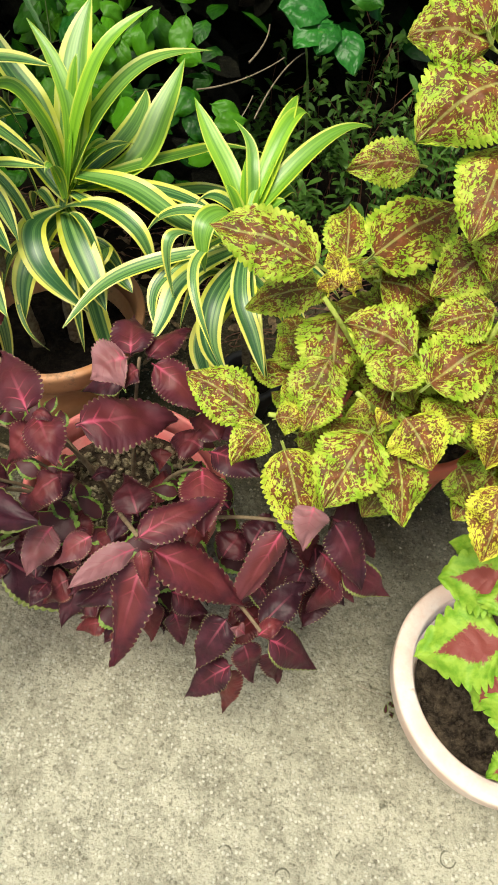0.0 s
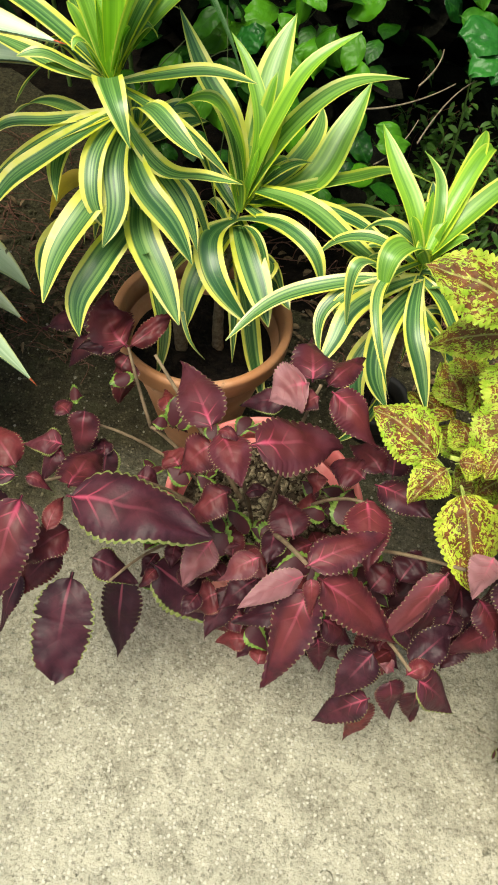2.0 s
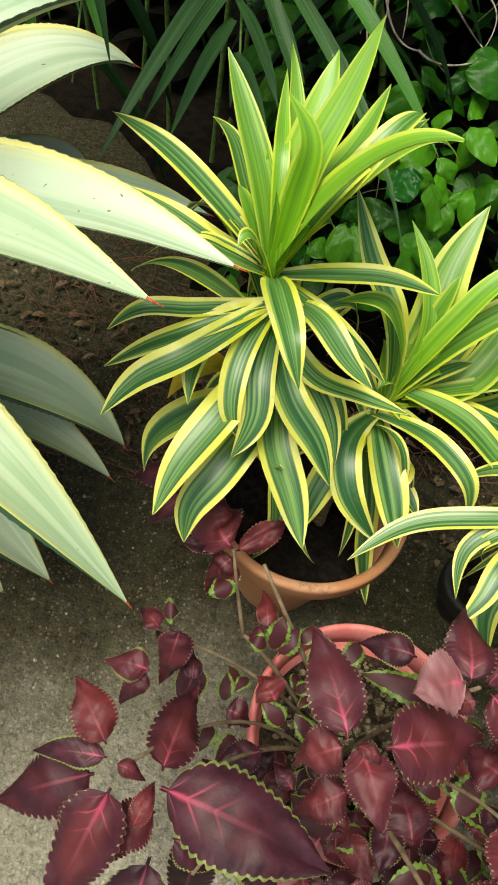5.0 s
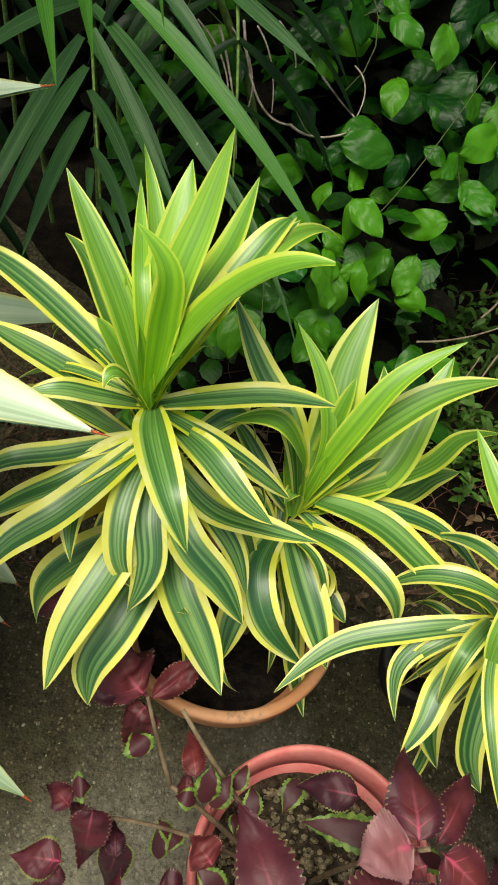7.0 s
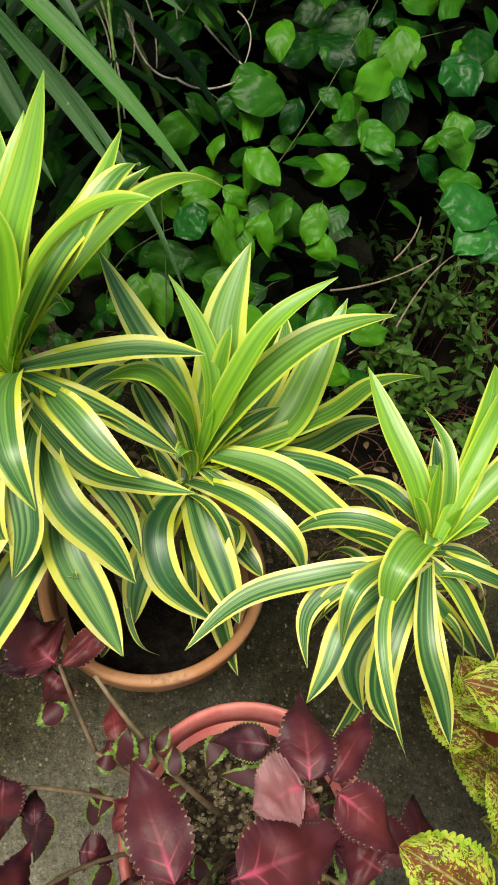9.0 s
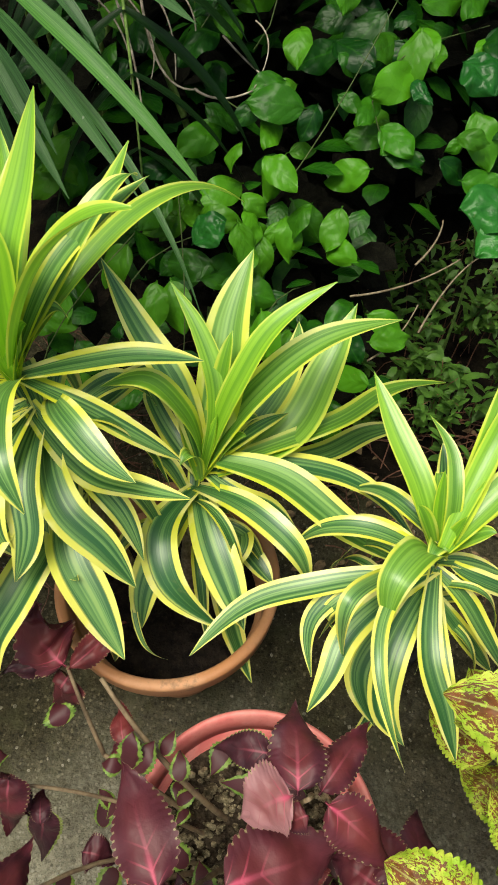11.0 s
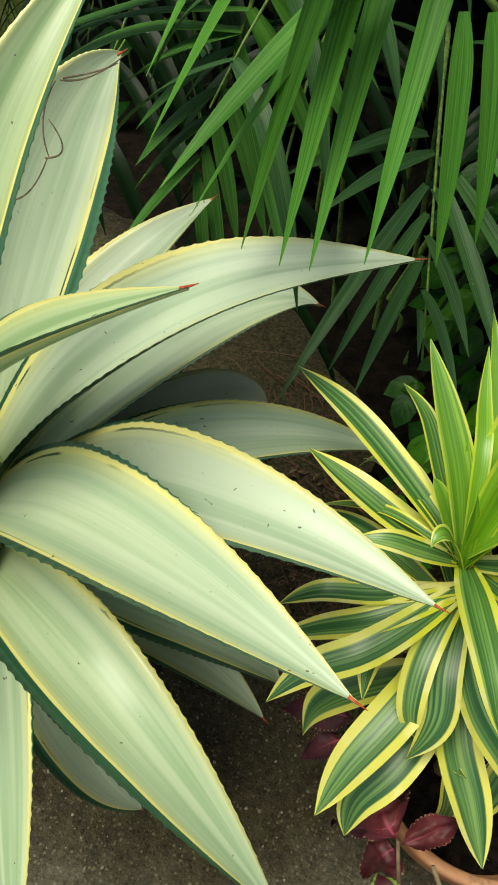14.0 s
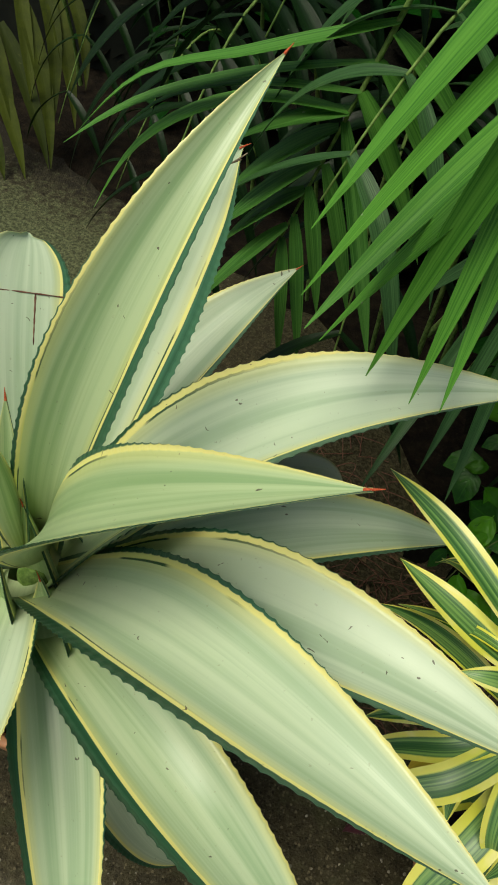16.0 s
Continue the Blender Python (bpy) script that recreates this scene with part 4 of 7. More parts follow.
leaf(drac_2, (-0.101, 0.964, 0.562), ((-0.088, 1.000, 0.661), (-0.110, 1.039, 0.709)), (-0.148, 1.080, 0.744), 0.023, 0, 0.7, "young_arched")
leaf(drac_2, (-0.100, 0.964, 0.560), ((-0.064, 0.993, 0.682), (-0.029, 1.026, 0.741)), (0.034, 1.060, 0.780), 0.028, 0, 0.8, "young_arched")
leaf(drac_2, (-0.099, 0.964, 0.560), ((-0.045, 1.000, 0.656), (0.025, 1.039, 0.711)), (0.117, 1.080, 0.715), 0.039, 0, 0.45, "young_arched")
leaf(drac_2, (-0.088, 0.964, 0.547), ((0.006, 1.026, 0.563), (0.042, 1.092, 0.612)), (0.073, 1.160, 0.660), 0.047, 0, 0.6, "young_arched")
leaf(drac_2, (-0.089, 0.964, 0.561), (-0.016, 1.080, 0.574), (0.003, 1.200, 0.581), 0.037, 0, 0.3, "arched")
leaf(drac_2, (-0.087, 0.964, 0.559), ((0.064, 1.052, 0.555), (0.139, 1.145, 0.515)), (0.246, 1.240, 0.434), 0.027, 0, 0.5, "young_arched")
leaf(drac_2, (-0.087, 0.964, 0.549), ((0.048, 1.039, 0.494), (0.118, 1.118, 0.445)), (0.200, 1.200, 0.366), 0.036, 0, 0.2, "arched")
leaf(drac_2, (-0.098, 0.964, 0.549), ((0.009, 0.986, 0.540), (0.106, 0.978, 0.514)), (0.178, 0.920, 0.476), 0.036, 0, 0.05, "arched")
leaf(drac_2, (-0.084, 0.960, 0.576), ((-0.004, 0.945, 0.569), (0.070, 0.902, 0.548)), (0.148, 0.873, 0.517), 0.049, 0, 0.3, "arched")
leaf(drac_2, (-0.110, 0.954, 0.520), ((-0.031, 0.896, 0.567), (0.015, 0.862, 0.555)), (0.039, 0.847, 0.495), 0.036, 0, 0, "arched")
leaf(drac_2, (-0.099, 0.964, 0.542), ((-0.051, 0.935, 0.537), (-0.015, 0.932, 0.522)), (0.019, 0.920, 0.499), 0.028, 0, 0, "arched")
leaf(drac_2, (-0.110, 0.954, 0.520), ((-0.083, 0.883, 0.512), (-0.058, 0.838, 0.486)), (-0.035, 0.800, 0.450), 0.050, 0, 0, "arched")
leaf(drac_2, (-0.108, 0.950, 0.470), ((-0.078, 0.890, 0.410), (-0.052, 0.845, 0.315)), (-0.021, 0.800, 0.245), 0.036, 0, 0, "arched")
leaf(drac_2, (-0.111, 0.951, 0.513), ((-0.145, 0.874, 0.503), (-0.161, 0.828, 0.471)), (-0.163, 0.800, 0.424), 0.043, 0, 0.05, "arched")
leaf(drac_2, (-0.110, 0.954, 0.520), ((-0.143, 0.869, 0.541), (-0.131, 0.829, 0.523)), (-0.063, 0.800, 0.447), 0.044, 0, 0, "arched")
leaf(drac_2, (-0.103, 0.964, 0.559), ((-0.122, 0.963, 0.661), (-0.158, 0.964, 0.710)), (-0.211, 0.965, 0.691), 0.032, 0, 0.6, "young_arched")
leaf(drac_2, (-0.104, 0.964, 0.563), ((-0.136, 1.002, 0.663), (-0.179, 1.043, 0.698)), (-0.225, 1.086, 0.767), 0.041, 0, 0.2, "arched")
leaf(drac_2, (-0.118, 0.937, 0.466), ((-0.175, 0.833, 0.455), (-0.157, 0.781, 0.422)), (-0.129, 0.779, 0.375), 0.009, 0, 0, "arched")
leaf(drac_2, (-0.078, 0.960, 0.433), (-0.050, 0.906, 0.475), (-0.076, 0.870, 0.454), 0.034, 0, 0, "arched")
leaf(drac_2, (-0.078, 0.960, 0.417), (-0.035, 0.912, 0.426), (-0.004, 0.880, 0.413), 0.031, 0, 0, "arched")
leaf(drac_2, (-0.098, 0.984, 0.571), (-0.084, 1.007, 0.666), (-0.074, 1.033, 0.723), 0.024, 0, 0.7)
leaf(drac_2, (-0.097, 0.977, 0.558), (-0.052, 0.986, 0.588), (-0.003, 1.033, 0.586), 0.026, 0, 0.2)
leaf(drac_2, (-0.108, 0.978, 0.515), (-0.166, 1.033, 0.542), (-0.197, 1.114, 0.508), 0.031, 0, 0)
leaf(drac_3, (0.181, 0.866, 0.550), ((0.151, 0.927, 0.609), (0.121, 0.986, 0.633)), (0.092, 1.047, 0.660), 0.030, 0, 0.7, "young_arched")
leaf(drac_3, (0.182, 0.866, 0.550), ((0.181, 0.906, 0.636), (0.176, 0.944, 0.655)), (0.152, 0.983, 0.667), 0.018, 0, 0.5, "young_arched")
leaf(drac_3, (0.182, 0.866, 0.551), (0.184, 0.924, 0.595), (0.177, 0.980, 0.621), 0.030, 0, 0, "arched")
leaf(drac_3, (0.181, 0.866, 0.556), ((0.142, 0.838, 0.614), (0.117, 0.803, 0.622)), (0.118, 0.776, 0.560), 0.036, 0, 0.5, "young_arched")
leaf(drac_3, (0.159, 0.868, 0.514), ((0.118, 0.829, 0.575), (0.071, 0.776, 0.620)), (0.078, 0.750, 0.509), 0.022, 0, 0, "arched")
leaf(drac_3, (0.179, 0.859, 0.541), ((0.088, 0.836, 0.527), (0.043, 0.802, 0.498)), (0.048, 0.748, 0.457), 0.027, 0, 0, "arched")
leaf(drac_3, (0.176, 0.866, 0.551), ((0.094, 0.880, 0.582), (0.052, 0.886, 0.566)), (0.016, 0.889, 0.512), 0.028, 0, 0, "arched")
leaf(drac_3, (0.180, 0.850, 0.456), ((0.144, 0.824, 0.443), (0.113, 0.778, 0.404)), (0.139, 0.729, 0.347), 0.041, 0, 0, "arched")
leaf(drac_3, (0.179, 0.856, 0.522), ((0.129, 0.757, 0.511), (0.127, 0.717, 0.479)), (0.158, 0.688, 0.432), 0.039, 0, 0, "arched")
leaf(drac_3, (0.179, 0.859, 0.541), ((0.170, 0.754, 0.531), (0.189, 0.711, 0.502)), (0.208, 0.670, 0.460), 0.030, 0, 0, "arched")
leaf(drac_3, (0.179, 0.859, 0.541), ((0.077, 0.770, 0.534), (0.061, 0.731, 0.515)), (0.042, 0.700, 0.487), 0.034, 0, 0, "arched")
leaf(drac_3, (0.179, 0.859, 0.541), ((0.211, 0.830, 0.531), (0.239, 0.804, 0.502)), (0.277, 0.769, 0.459), 0.029, 0, 0, "arched")
leaf(drac_3, (0.179, 0.853, 0.502), ((0.207, 0.819, 0.491), (0.238, 0.802, 0.459)), (0.273, 0.790, 0.413), 0.026, 0, 0, "arched")
leaf(drac_3, (0.179, 0.859, 0.537), ((0.051, 0.834, 0.526), (-0.032, 0.815, 0.494)), (-0.097, 0.763, 0.447), 0.031, 0, 0.05, "arched")
leaf(drac_3, (0.192, 0.868, 0.252), (0.149, 0.767, 0.278), (0.099, 0.700, 0.308), 0.018, 0, 0, "arched")
leaf(drac_3, (0.179, 0.859, 0.541), ((0.089, 0.827, 0.529), (0.060, 0.808, 0.506)), (0.078, 0.800, 0.471), 0.020, 0, 0, "arched")
leaf(drac_3, (0.177, 0.866, 0.549), ((0.128, 0.895, 0.558), (0.097, 0.922, 0.528)), (0.077, 0.950, 0.463), 0.020, 0, 0, "arched")
leaf(drac_3, (0.181, 0.866, 0.545), (0.222, 0.875, 0.531), (0.279, 0.880, 0.495), 0.023, 0, 0.1, "arched")
leaf(drac_3, (0.178, 0.861, 0.586), (0.217, 0.953, 0.637), (0.250, 1.067, 0.660), 0.031, 0, 0.7)
leaf(drac_3, (0.178, 0.861, 0.586), (0.263, 0.942, 0.628), (0.367, 1.036, 0.634), 0.034, 0, 0.6)
leaf(drac_3, (0.178, 0.863, 0.589), (0.224, 0.961, 0.651), (0.273, 1.057, 0.631), 0.026, 0, 0.8)
leaf(drac_3, (0.188, 0.862, 0.517), (0.186, 0.756, 0.493), (0.218, 0.679, 0.427), 0.022, 0, 0)
leaf(drac_3, (0.171, 0.864, 0.563), (0.104, 0.749, 0.566), (0.141, 0.643, 0.514), 0.017, 0, 0)
leaf(drac_3, (0.198, 0.865, 0.543), (0.251, 0.850, 0.510), (0.337, 0.859, 0.440), 0.028, 0, 0)
leaf(drac_3, (0.180, 0.880, 0.566), (0.133, 0.927, 0.555), (0.087, 0.986, 0.492), 0.025, 0, 0)
tuft = random.Random(5)
for plant, hub, many, reach, wide in ((drac_1, (-0.265, 0.925, 0.62), 8, 0.13, 0.026), (drac_2, (-0.115, 0.94, 0.48), 7, 0.11, 0.022), (drac_3, (0.172, 0.85, 0.49), 14, 0.11, 0.015)):
    for k in range(many):
        w, ln = k * 2.4 + tuft.uniform(-0.3, 0.3), reach * tuft.uniform(0.6, 1.1)
        out = Vector((math.cos(w), math.sin(w), 0))
        at = Vector(hub) + Vector((0, 0, tuft.uniform(-0.08, 0.06)))
        leaf(plant, at, at + out * ln * 0.6 + Vector((0, 0, 0.02)), at + out * ln - Vector((0, 0, ln * tuft.uniform(0.3, 0.9))), wide * tuft.uniform(0.8, 1.1), tuft.uniform(-20, 20), 0.0)
for plant, hub, lean in ((drac_1, (-0.290, 0.938, 0.715), (-0.02, 0.05, 0.12)), (drac_2, (-0.107, 0.957, 0.535), (0.02, 0.06, 0.11)), (drac_3, (0.18, 0.87, 0.55), (0.01, 0.04, 0.09))):
    for k in range(9):
        out = Vector((math.cos(k * 2.4), math.sin(k * 2.4), 0))
        ln = 0.02 + 0.006 * k
        at = Vector(hub)
        leaf(plant, at, at + Vector(lean) * 0.5 + out * ln * 0.6, at + Vector(lean) * (1.1 - 0.08 * k) + out * ln, 0.017 + 0.001 * k, 0, 0.9 - 0.06 * k)


# ---- agave ----
agave = thing("agave", -0.92, 0.86, 0.26, "large agave with broad cream leaves and dark green toothed margins", "agave")
GROWS[agave] = "agave"
stem(agave, (-0.92, 0.86, 0.22), (-0.92, 0.86, 0.42), (-0.925, 0.862, 0.56), 0.055, 0.02, GREEN_STEM, "core")
for w in range(7):
    c, z = Vector((math.cos(w * 2.4), math.sin(w * 2.4), 0)), 0.022 + 0.008 * w
    leaf(agave, Vector((-0.925, 0.862, 0.46)) + c * z * 0.8, Vector((-0.925, 0.862, 0.57)) + c * z * 1.5, Vector((-0.93, 0.865, 0.735 - 0.02 * w)) + c * z, 0.10, 0, 0.9)
leaf(agave, (-0.889, 0.883, 0.580), ((-0.757, 0.975, 0.782), (-0.616, 1.059, 0.884)), (-0.434, 1.145, 0.926), 0.158, 0, 0.1)
leaf(agave, (-0.892, 0.844, 0.570), ((-0.668, 0.778, 0.816), (-0.493, 0.725, 0.891)), (-0.352, 0.687, 0.906), 0.130, 0, 0.25)
leaf(agave, (-0.889, 0.828, 0.500), (-0.612, 0.705, 0.641), (-0.345, 0.610, 0.480), 0.112, 0, 0.42)
leaf(agave, (-0.867, 0.866, 0.560), ((-0.625, 0.847, 0.796), (-0.458, 0.831, 0.840)), (-0.311, 0.814, 0.841), 0.127, 0, 0)
leaf(agave, (-0.903, 0.864, 0.630), (-0.778, 0.816, 0.880), (-0.542, 0.835, 1.074), 0.138, 0, 0.65)
leaf(agave, (-0.909, 0.883, 0.620), (-0.830, 0.937, 0.970), (-0.761, 1.154, 1.176), 0.090, -38, 0.6)
leaf(agave, (-0.927, 0.903, 0.560), (-0.892, 1.140, 0.884), (-0.833, 1.242, 1.021), 0.142, -34, 0.05)
leaf(agave, (-0.867, 0.894, 0.530), (-0.625, 1.027, 0.655), (-0.416, 1.164, 0.597), 0.117, 0, -0.05)
leaf(agave, (-0.877, 0.931, 0.569), (-0.702, 1.157, 0.718), (-0.567, 1.270, 0.725), 0.150, 0, -0.2)
leaf(agave, (-0.883, 0.926, 0.543), (-0.684, 1.102, 0.634), (-0.593, 1.154, 0.616), 0.093, 0, -0.8)
leaf(agave, (-0.867, 0.850, 0.470), (-0.604, 0.871, 0.486), (-0.447, 0.882, 0.366), 0.119, 0, -0.05)
leaf(agave, (-0.867, 0.855, 0.420), (-0.628, 0.855, 0.425), (-0.451, 0.833, 0.347), 0.086, 0, -0.4)
leaf(agave, (-0.892, 0.858, 0.458), (-0.714, 0.727, 0.291), (-0.599, 0.701, 0.096), 0.118, 0, -0.1)
leaf(agave, (-0.912, 0.847, 0.528), (-0.753, 0.673, 0.503), (-0.590, 0.420, 0.320), 0.112, 0, 0.4)
leaf(agave, (-0.884, 0.828, 0.440), (-0.681, 0.756, 0.371), (-0.512, 0.712, 0.182), 0.120, 0, -0.2)
broken = leaf(agave, (-0.948, 0.890, 0.583), (-1.010, 1.010, 0.790), (-1.045, 1.105, 0.905), 0.118, -12, 0.0, "broken_agave")
across = [origin(broken) + broken.data.vertices[2 * (15 * 88 + j)].co for j in (0, 7, 14)]
down = [origin(broken) + broken.data.vertices[2 * (15 * i + 9)].co for i in (88, 76, 66)]
for line in (across, down):
    part("crack", tube(bmesh.new(), *line, 0.0013, 0.0007, 10, 6, 0.25), TWIG, broken, "dark dried crack across the broken leaf")
leaf(agave, (-0.945, 0.870, 0.596), (-1.022, 0.980, 0.745), (-1.148, 1.076, 0.875), 0.076, 0, 0.3)
leaf(agave, (-0.930, 0.980, 0.570), (-0.882, 1.208, 0.678), (-0.793, 1.399, 0.760), 0.120, 0, -0.2)
leaf(agave, (-0.934, 0.847, 0.542), (-0.838, 0.672, 0.650), (-0.774, 0.516, 0.674), 0.093, 0, 0.1)
leaf(agave, (-0.955, 0.850, 0.550), (-1.215, 0.730, 0.695), (-1.450, 0.620, 0.660), 0.120, 0, 0.1)
leaf(agave, (-0.955, 0.872, 0.550), (-1.220, 0.930, 0.705), (-1.460, 0.980, 0.680), 0.120, 0, 0.1)
leaf(agave, (-0.955, 0.883, 0.550), (-1.170, 1.090, 0.620), (-1.360, 1.280, 0.550), 0.120, 0, 0.0)
leaf(agave, (-0.944, 0.828, 0.530), (-1.080, 0.610, 0.560), (-1.200, 0.420, 0.450), 0.120, 0, 0.1)
leaf(agave, (-0.932, 0.861, 0.627), (-0.916, 0.849, 0.765), (-0.908, 0.847, 0.894), 0.042, 0, 0.9)
leaf(agave, (-0.925, 0.859, 0.629), (-0.921, 0.872, 0.753), (-0.931, 0.904, 0.873), 0.042, 0, 0.9)

# ---- burgundy coleus ----
coleus_red = thing("coleus", 0.0, 0.597, 0.2, "sprawling burgundy coleus with pink leaf hearts in the salmon pot", "potted plant", "coleus plants")
GROWS[coleus_red] = "red"
for tip_at, bend, r in (((-0.291, 0.438, 0.509), (-0.176, 0.550, 0.353), 0.0035), ((-0.235, 0.437, 0.488), (-0.132, 0.528, 0.359), 0.004), ((-0.075, 0.505, 0.558), (-0.041, 0.549, 0.404), 0.0045),
                        ((0.041, 0.600, 0.574), (0.022, 0.604, 0.405), 0.004), ((0.054, 0.390, 0.492), (0.010, 0.485, 0.378), 0.005), ((0.123, 0.496, 0.478), (0.071, 0.551, 0.362), 0.004),
                        ((0.204, 0.318, 0.386), (0.119, 0.444, 0.314), 0.0045), ((0.235, 0.405, 0.514), (0.137, 0.485, 0.373), 0.004), ((-0.201, 0.734, 0.424), (-0.114, 0.660, 0.340), 0.005),
                        ((-0.288, 0.614, 0.395), (-0.169, 0.617, 0.329), 0.0035), ((-0.190, 0.374, 0.397), (-0.115, 0.486, 0.317), 0.0035), ((0.092, 0.377, 0.348), (0.053, 0.476, 0.300), 0.0035)):
    stem(coleus_red, (tip_at[0] * 0.15, 0.597 + (tip_at[1] - 0.597) * 0.2, 0.19), bend, tip_at, r * 0.9, r * 0.55, RED_STEM)
leaf(coleus_red, (-0.313, 0.454, 0.514), (-0.340, 0.481, 0.525), (-0.368, 0.509, 0.512), 0.047, 3, 0.0)
leaf(coleus_red, (-0.295, 0.418, 0.515), (-0.309, 0.361, 0.481), (-0.323, 0.304, 0.423), 0.071, 5, 0.2)
leaf(coleus_red, (-0.308, 0.443, 0.513), (-0.346, 0.439, 0.512), (-0.384, 0.434, 0.488), 0.032, 9, 0.0)
leaf(coleus_red, (-0.319, 0.432, 0.465), (-0.370, 0.409, 0.439), (-0.421, 0.386, 0.390), 0.071, 9, -0.4)
leaf(coleus_red, (-0.247, 0.417, 0.440), (-0.273, 0.393, 0.443), (-0.300, 0.369, 0.421), 0.051, 6, 0.0)
leaf(coleus_red, (-0.239, 0.378, 0.399), (-0.242, 0.316, 0.369), (-0.244, 0.258, 0.320), 0.080, 2, -0.3, "torn")
leaf(coleus_red, (-0.186, 0.414, 0.324), (-0.186, 0.372, 0.279), (-0.186, 0.330, 0.210), 0.061, 0, -0.7)
leaf(coleus_red, (-0.260, 0.408, 0.403), (-0.291, 0.378, 0.385), (-0.323, 0.347, 0.344), 0.046, 6, -0.4)
leaf(coleus_red, (-0.297, 0.439, 0.521), (-0.281, 0.437, 0.523), (-0.265, 0.435, 0.500), 0.019, -8, 0.0)
leaf(coleus_red, (-0.265, 0.392, 0.478), (-0.260, 0.415, 0.491), (-0.256, 0.439, 0.481), 0.025, -3, 0.0)
leaf(coleus_red, (-0.249, 0.433, 0.499), (-0.157, 0.419, 0.522), (-0.065, 0.404, 0.505), 0.094, -7, 0.05)
leaf(coleus_red, (-0.252, 0.449, 0.491), (-0.248, 0.506, 0.461), (-0.243, 0.563, 0.408), 0.057, -4, 0.0)
leaf(coleus_red, (-0.150, 0.430, 0.343), (-0.088, 0.409, 0.308), (-0.026, 0.389, 0.250), 0.082, -7, -0.4)
leaf(coleus_red, (-0.221, 0.401, 0.400), (-0.191, 0.395, 0.392), (-0.161, 0.389, 0.359), 0.044, -6, -0.3)
leaf(coleus_red, (-0.307, 0.373, 0.383), (-0.319, 0.343, 0.360), (-0.332, 0.313, 0.314), 0.026, 6, -0.6)
leaf(coleus_red, (-0.084, 0.515, 0.564), (-0.111, 0.568, 0.567), (-0.139, 0.621, 0.547), 0.061, 8, 0.45)
leaf(coleus_red, (-0.073, 0.512, 0.568), (-0.056, 0.476, 0.580), (-0.039, 0.440, 0.568), 0.052, -7, 0.5)
leaf(coleus_red, (-0.035, 0.526, 0.527), (0.026, 0.551, 0.512), (0.087, 0.577, 0.473), 0.084, -10, 0.45)
leaf(coleus_red, (-0.081, 0.513, 0.535), (-0.101, 0.503, 0.523), (-0.120, 0.492, 0.487), 0.055, 8, 0.1)
leaf(coleus_red, (-0.056, 0.485, 0.474), (-0.079, 0.468, 0.467), (-0.102, 0.452, 0.436), 0.051, 5, 0.0)
leaf(coleus_red, (-0.077, 0.509, 0.573), (-0.062, 0.503, 0.583), (-0.047, 0.497, 0.570), 0.017, -10, 0.0)
leaf(coleus_red, (0.026, 0.602, 0.571), (0.002, 0.592, 0.572), (-0.021, 0.582, 0.549), 0.070, 19, 1.0)
leaf(coleus_red, (0.030, 0.601, 0.576), (0.027, 0.645, 0.577), (0.023, 0.689, 0.554), 0.058, 8, 0.1)
leaf(coleus_red, (0.056, 0.600, 0.565), (0.092, 0.579, 0.550), (0.128, 0.558, 0.511), 0.053, -14, 0.4)
leaf(coleus_red, (0.050, 0.605, 0.566), (0.075, 0.642, 0.565), (0.101, 0.680, 0.540), 0.038, -3, -0.1)
leaf(coleus_red, (0.041, 0.588, 0.565), (0.031, 0.584, 0.562), (0.020, 0.580, 0.536), 0.031, 9, 0)
leaf(coleus_red, (0.010, 0.662, 0.446), (-0.024, 0.666, 0.441), (-0.058, 0.670, 0.411), 0.044, 12, -0.2)
leaf(coleus_red, (0.052, 0.379, 0.491), (0.014, 0.354, 0.498), (-0.024, 0.330, 0.482), 0.034, 35, 0.9)
leaf(coleus_red, (0.048, 0.387, 0.496), (0.097, 0.416, 0.506), (0.147, 0.446, 0.492), 0.050, -3, 0.2)
leaf(coleus_red, (0.066, 0.379, 0.490), (0.127, 0.366, 0.446), (0.187, 0.353, 0.379), 0.063, -12, 0.2)
leaf(coleus_red, (0.059, 0.370, 0.481), (0.041, 0.322, 0.439), (0.023, 0.275, 0.374), 0.061, -4, 0.1)
leaf(coleus_red, (0.056, 0.373, 0.500), (0.060, 0.356, 0.491), (0.064, 0.339, 0.459), 0.022, -8, 0.3)
leaf(coleus_red, (-0.005, 0.400, 0.476), (-0.028, 0.387, 0.473), (-0.052, 0.374, 0.447), 0.038, 4, 0.7)
leaf(coleus_red, (0.063, 0.364, 0.423), (0.018, 0.355, 0.418), (-0.026, 0.345, 0.388), 0.041, 4, -0.4)
leaf(coleus_red, (0.002, 0.355, 0.303), (-0.020, 0.354, 0.302), (-0.043, 0.353, 0.277), 0.035, 5, -0.2)
leaf(coleus_red, (0.017, 0.326, 0.291), (0.020, 0.344, 0.295), (0.023, 0.362, 0.275), 0.033, 4, 0.2)
leaf(coleus_red, (0.123, 0.503, 0.477), (0.126, 0.454, 0.486), (0.129, 0.406, 0.470), 0.062, -2, 0.4)
leaf(coleus_red, (0.131, 0.520, 0.487), (0.166, 0.495, 0.508), (0.200, 0.471, 0.505), 0.047, -12, 0.1)
leaf(coleus_red, (0.124, 0.543, 0.460), (0.101, 0.557, 0.460), (0.078, 0.570, 0.435), 0.059, 13, -0.2)
leaf(coleus_red, (0.146, 0.549, 0.469), (0.125, 0.577, 0.469), (0.104, 0.605, 0.446), 0.046, 11, -0.1)
leaf(coleus_red, (0.158, 0.546, 0.468), (0.163, 0.585, 0.463), (0.169, 0.624, 0.434), 0.047, 1, -0.2)
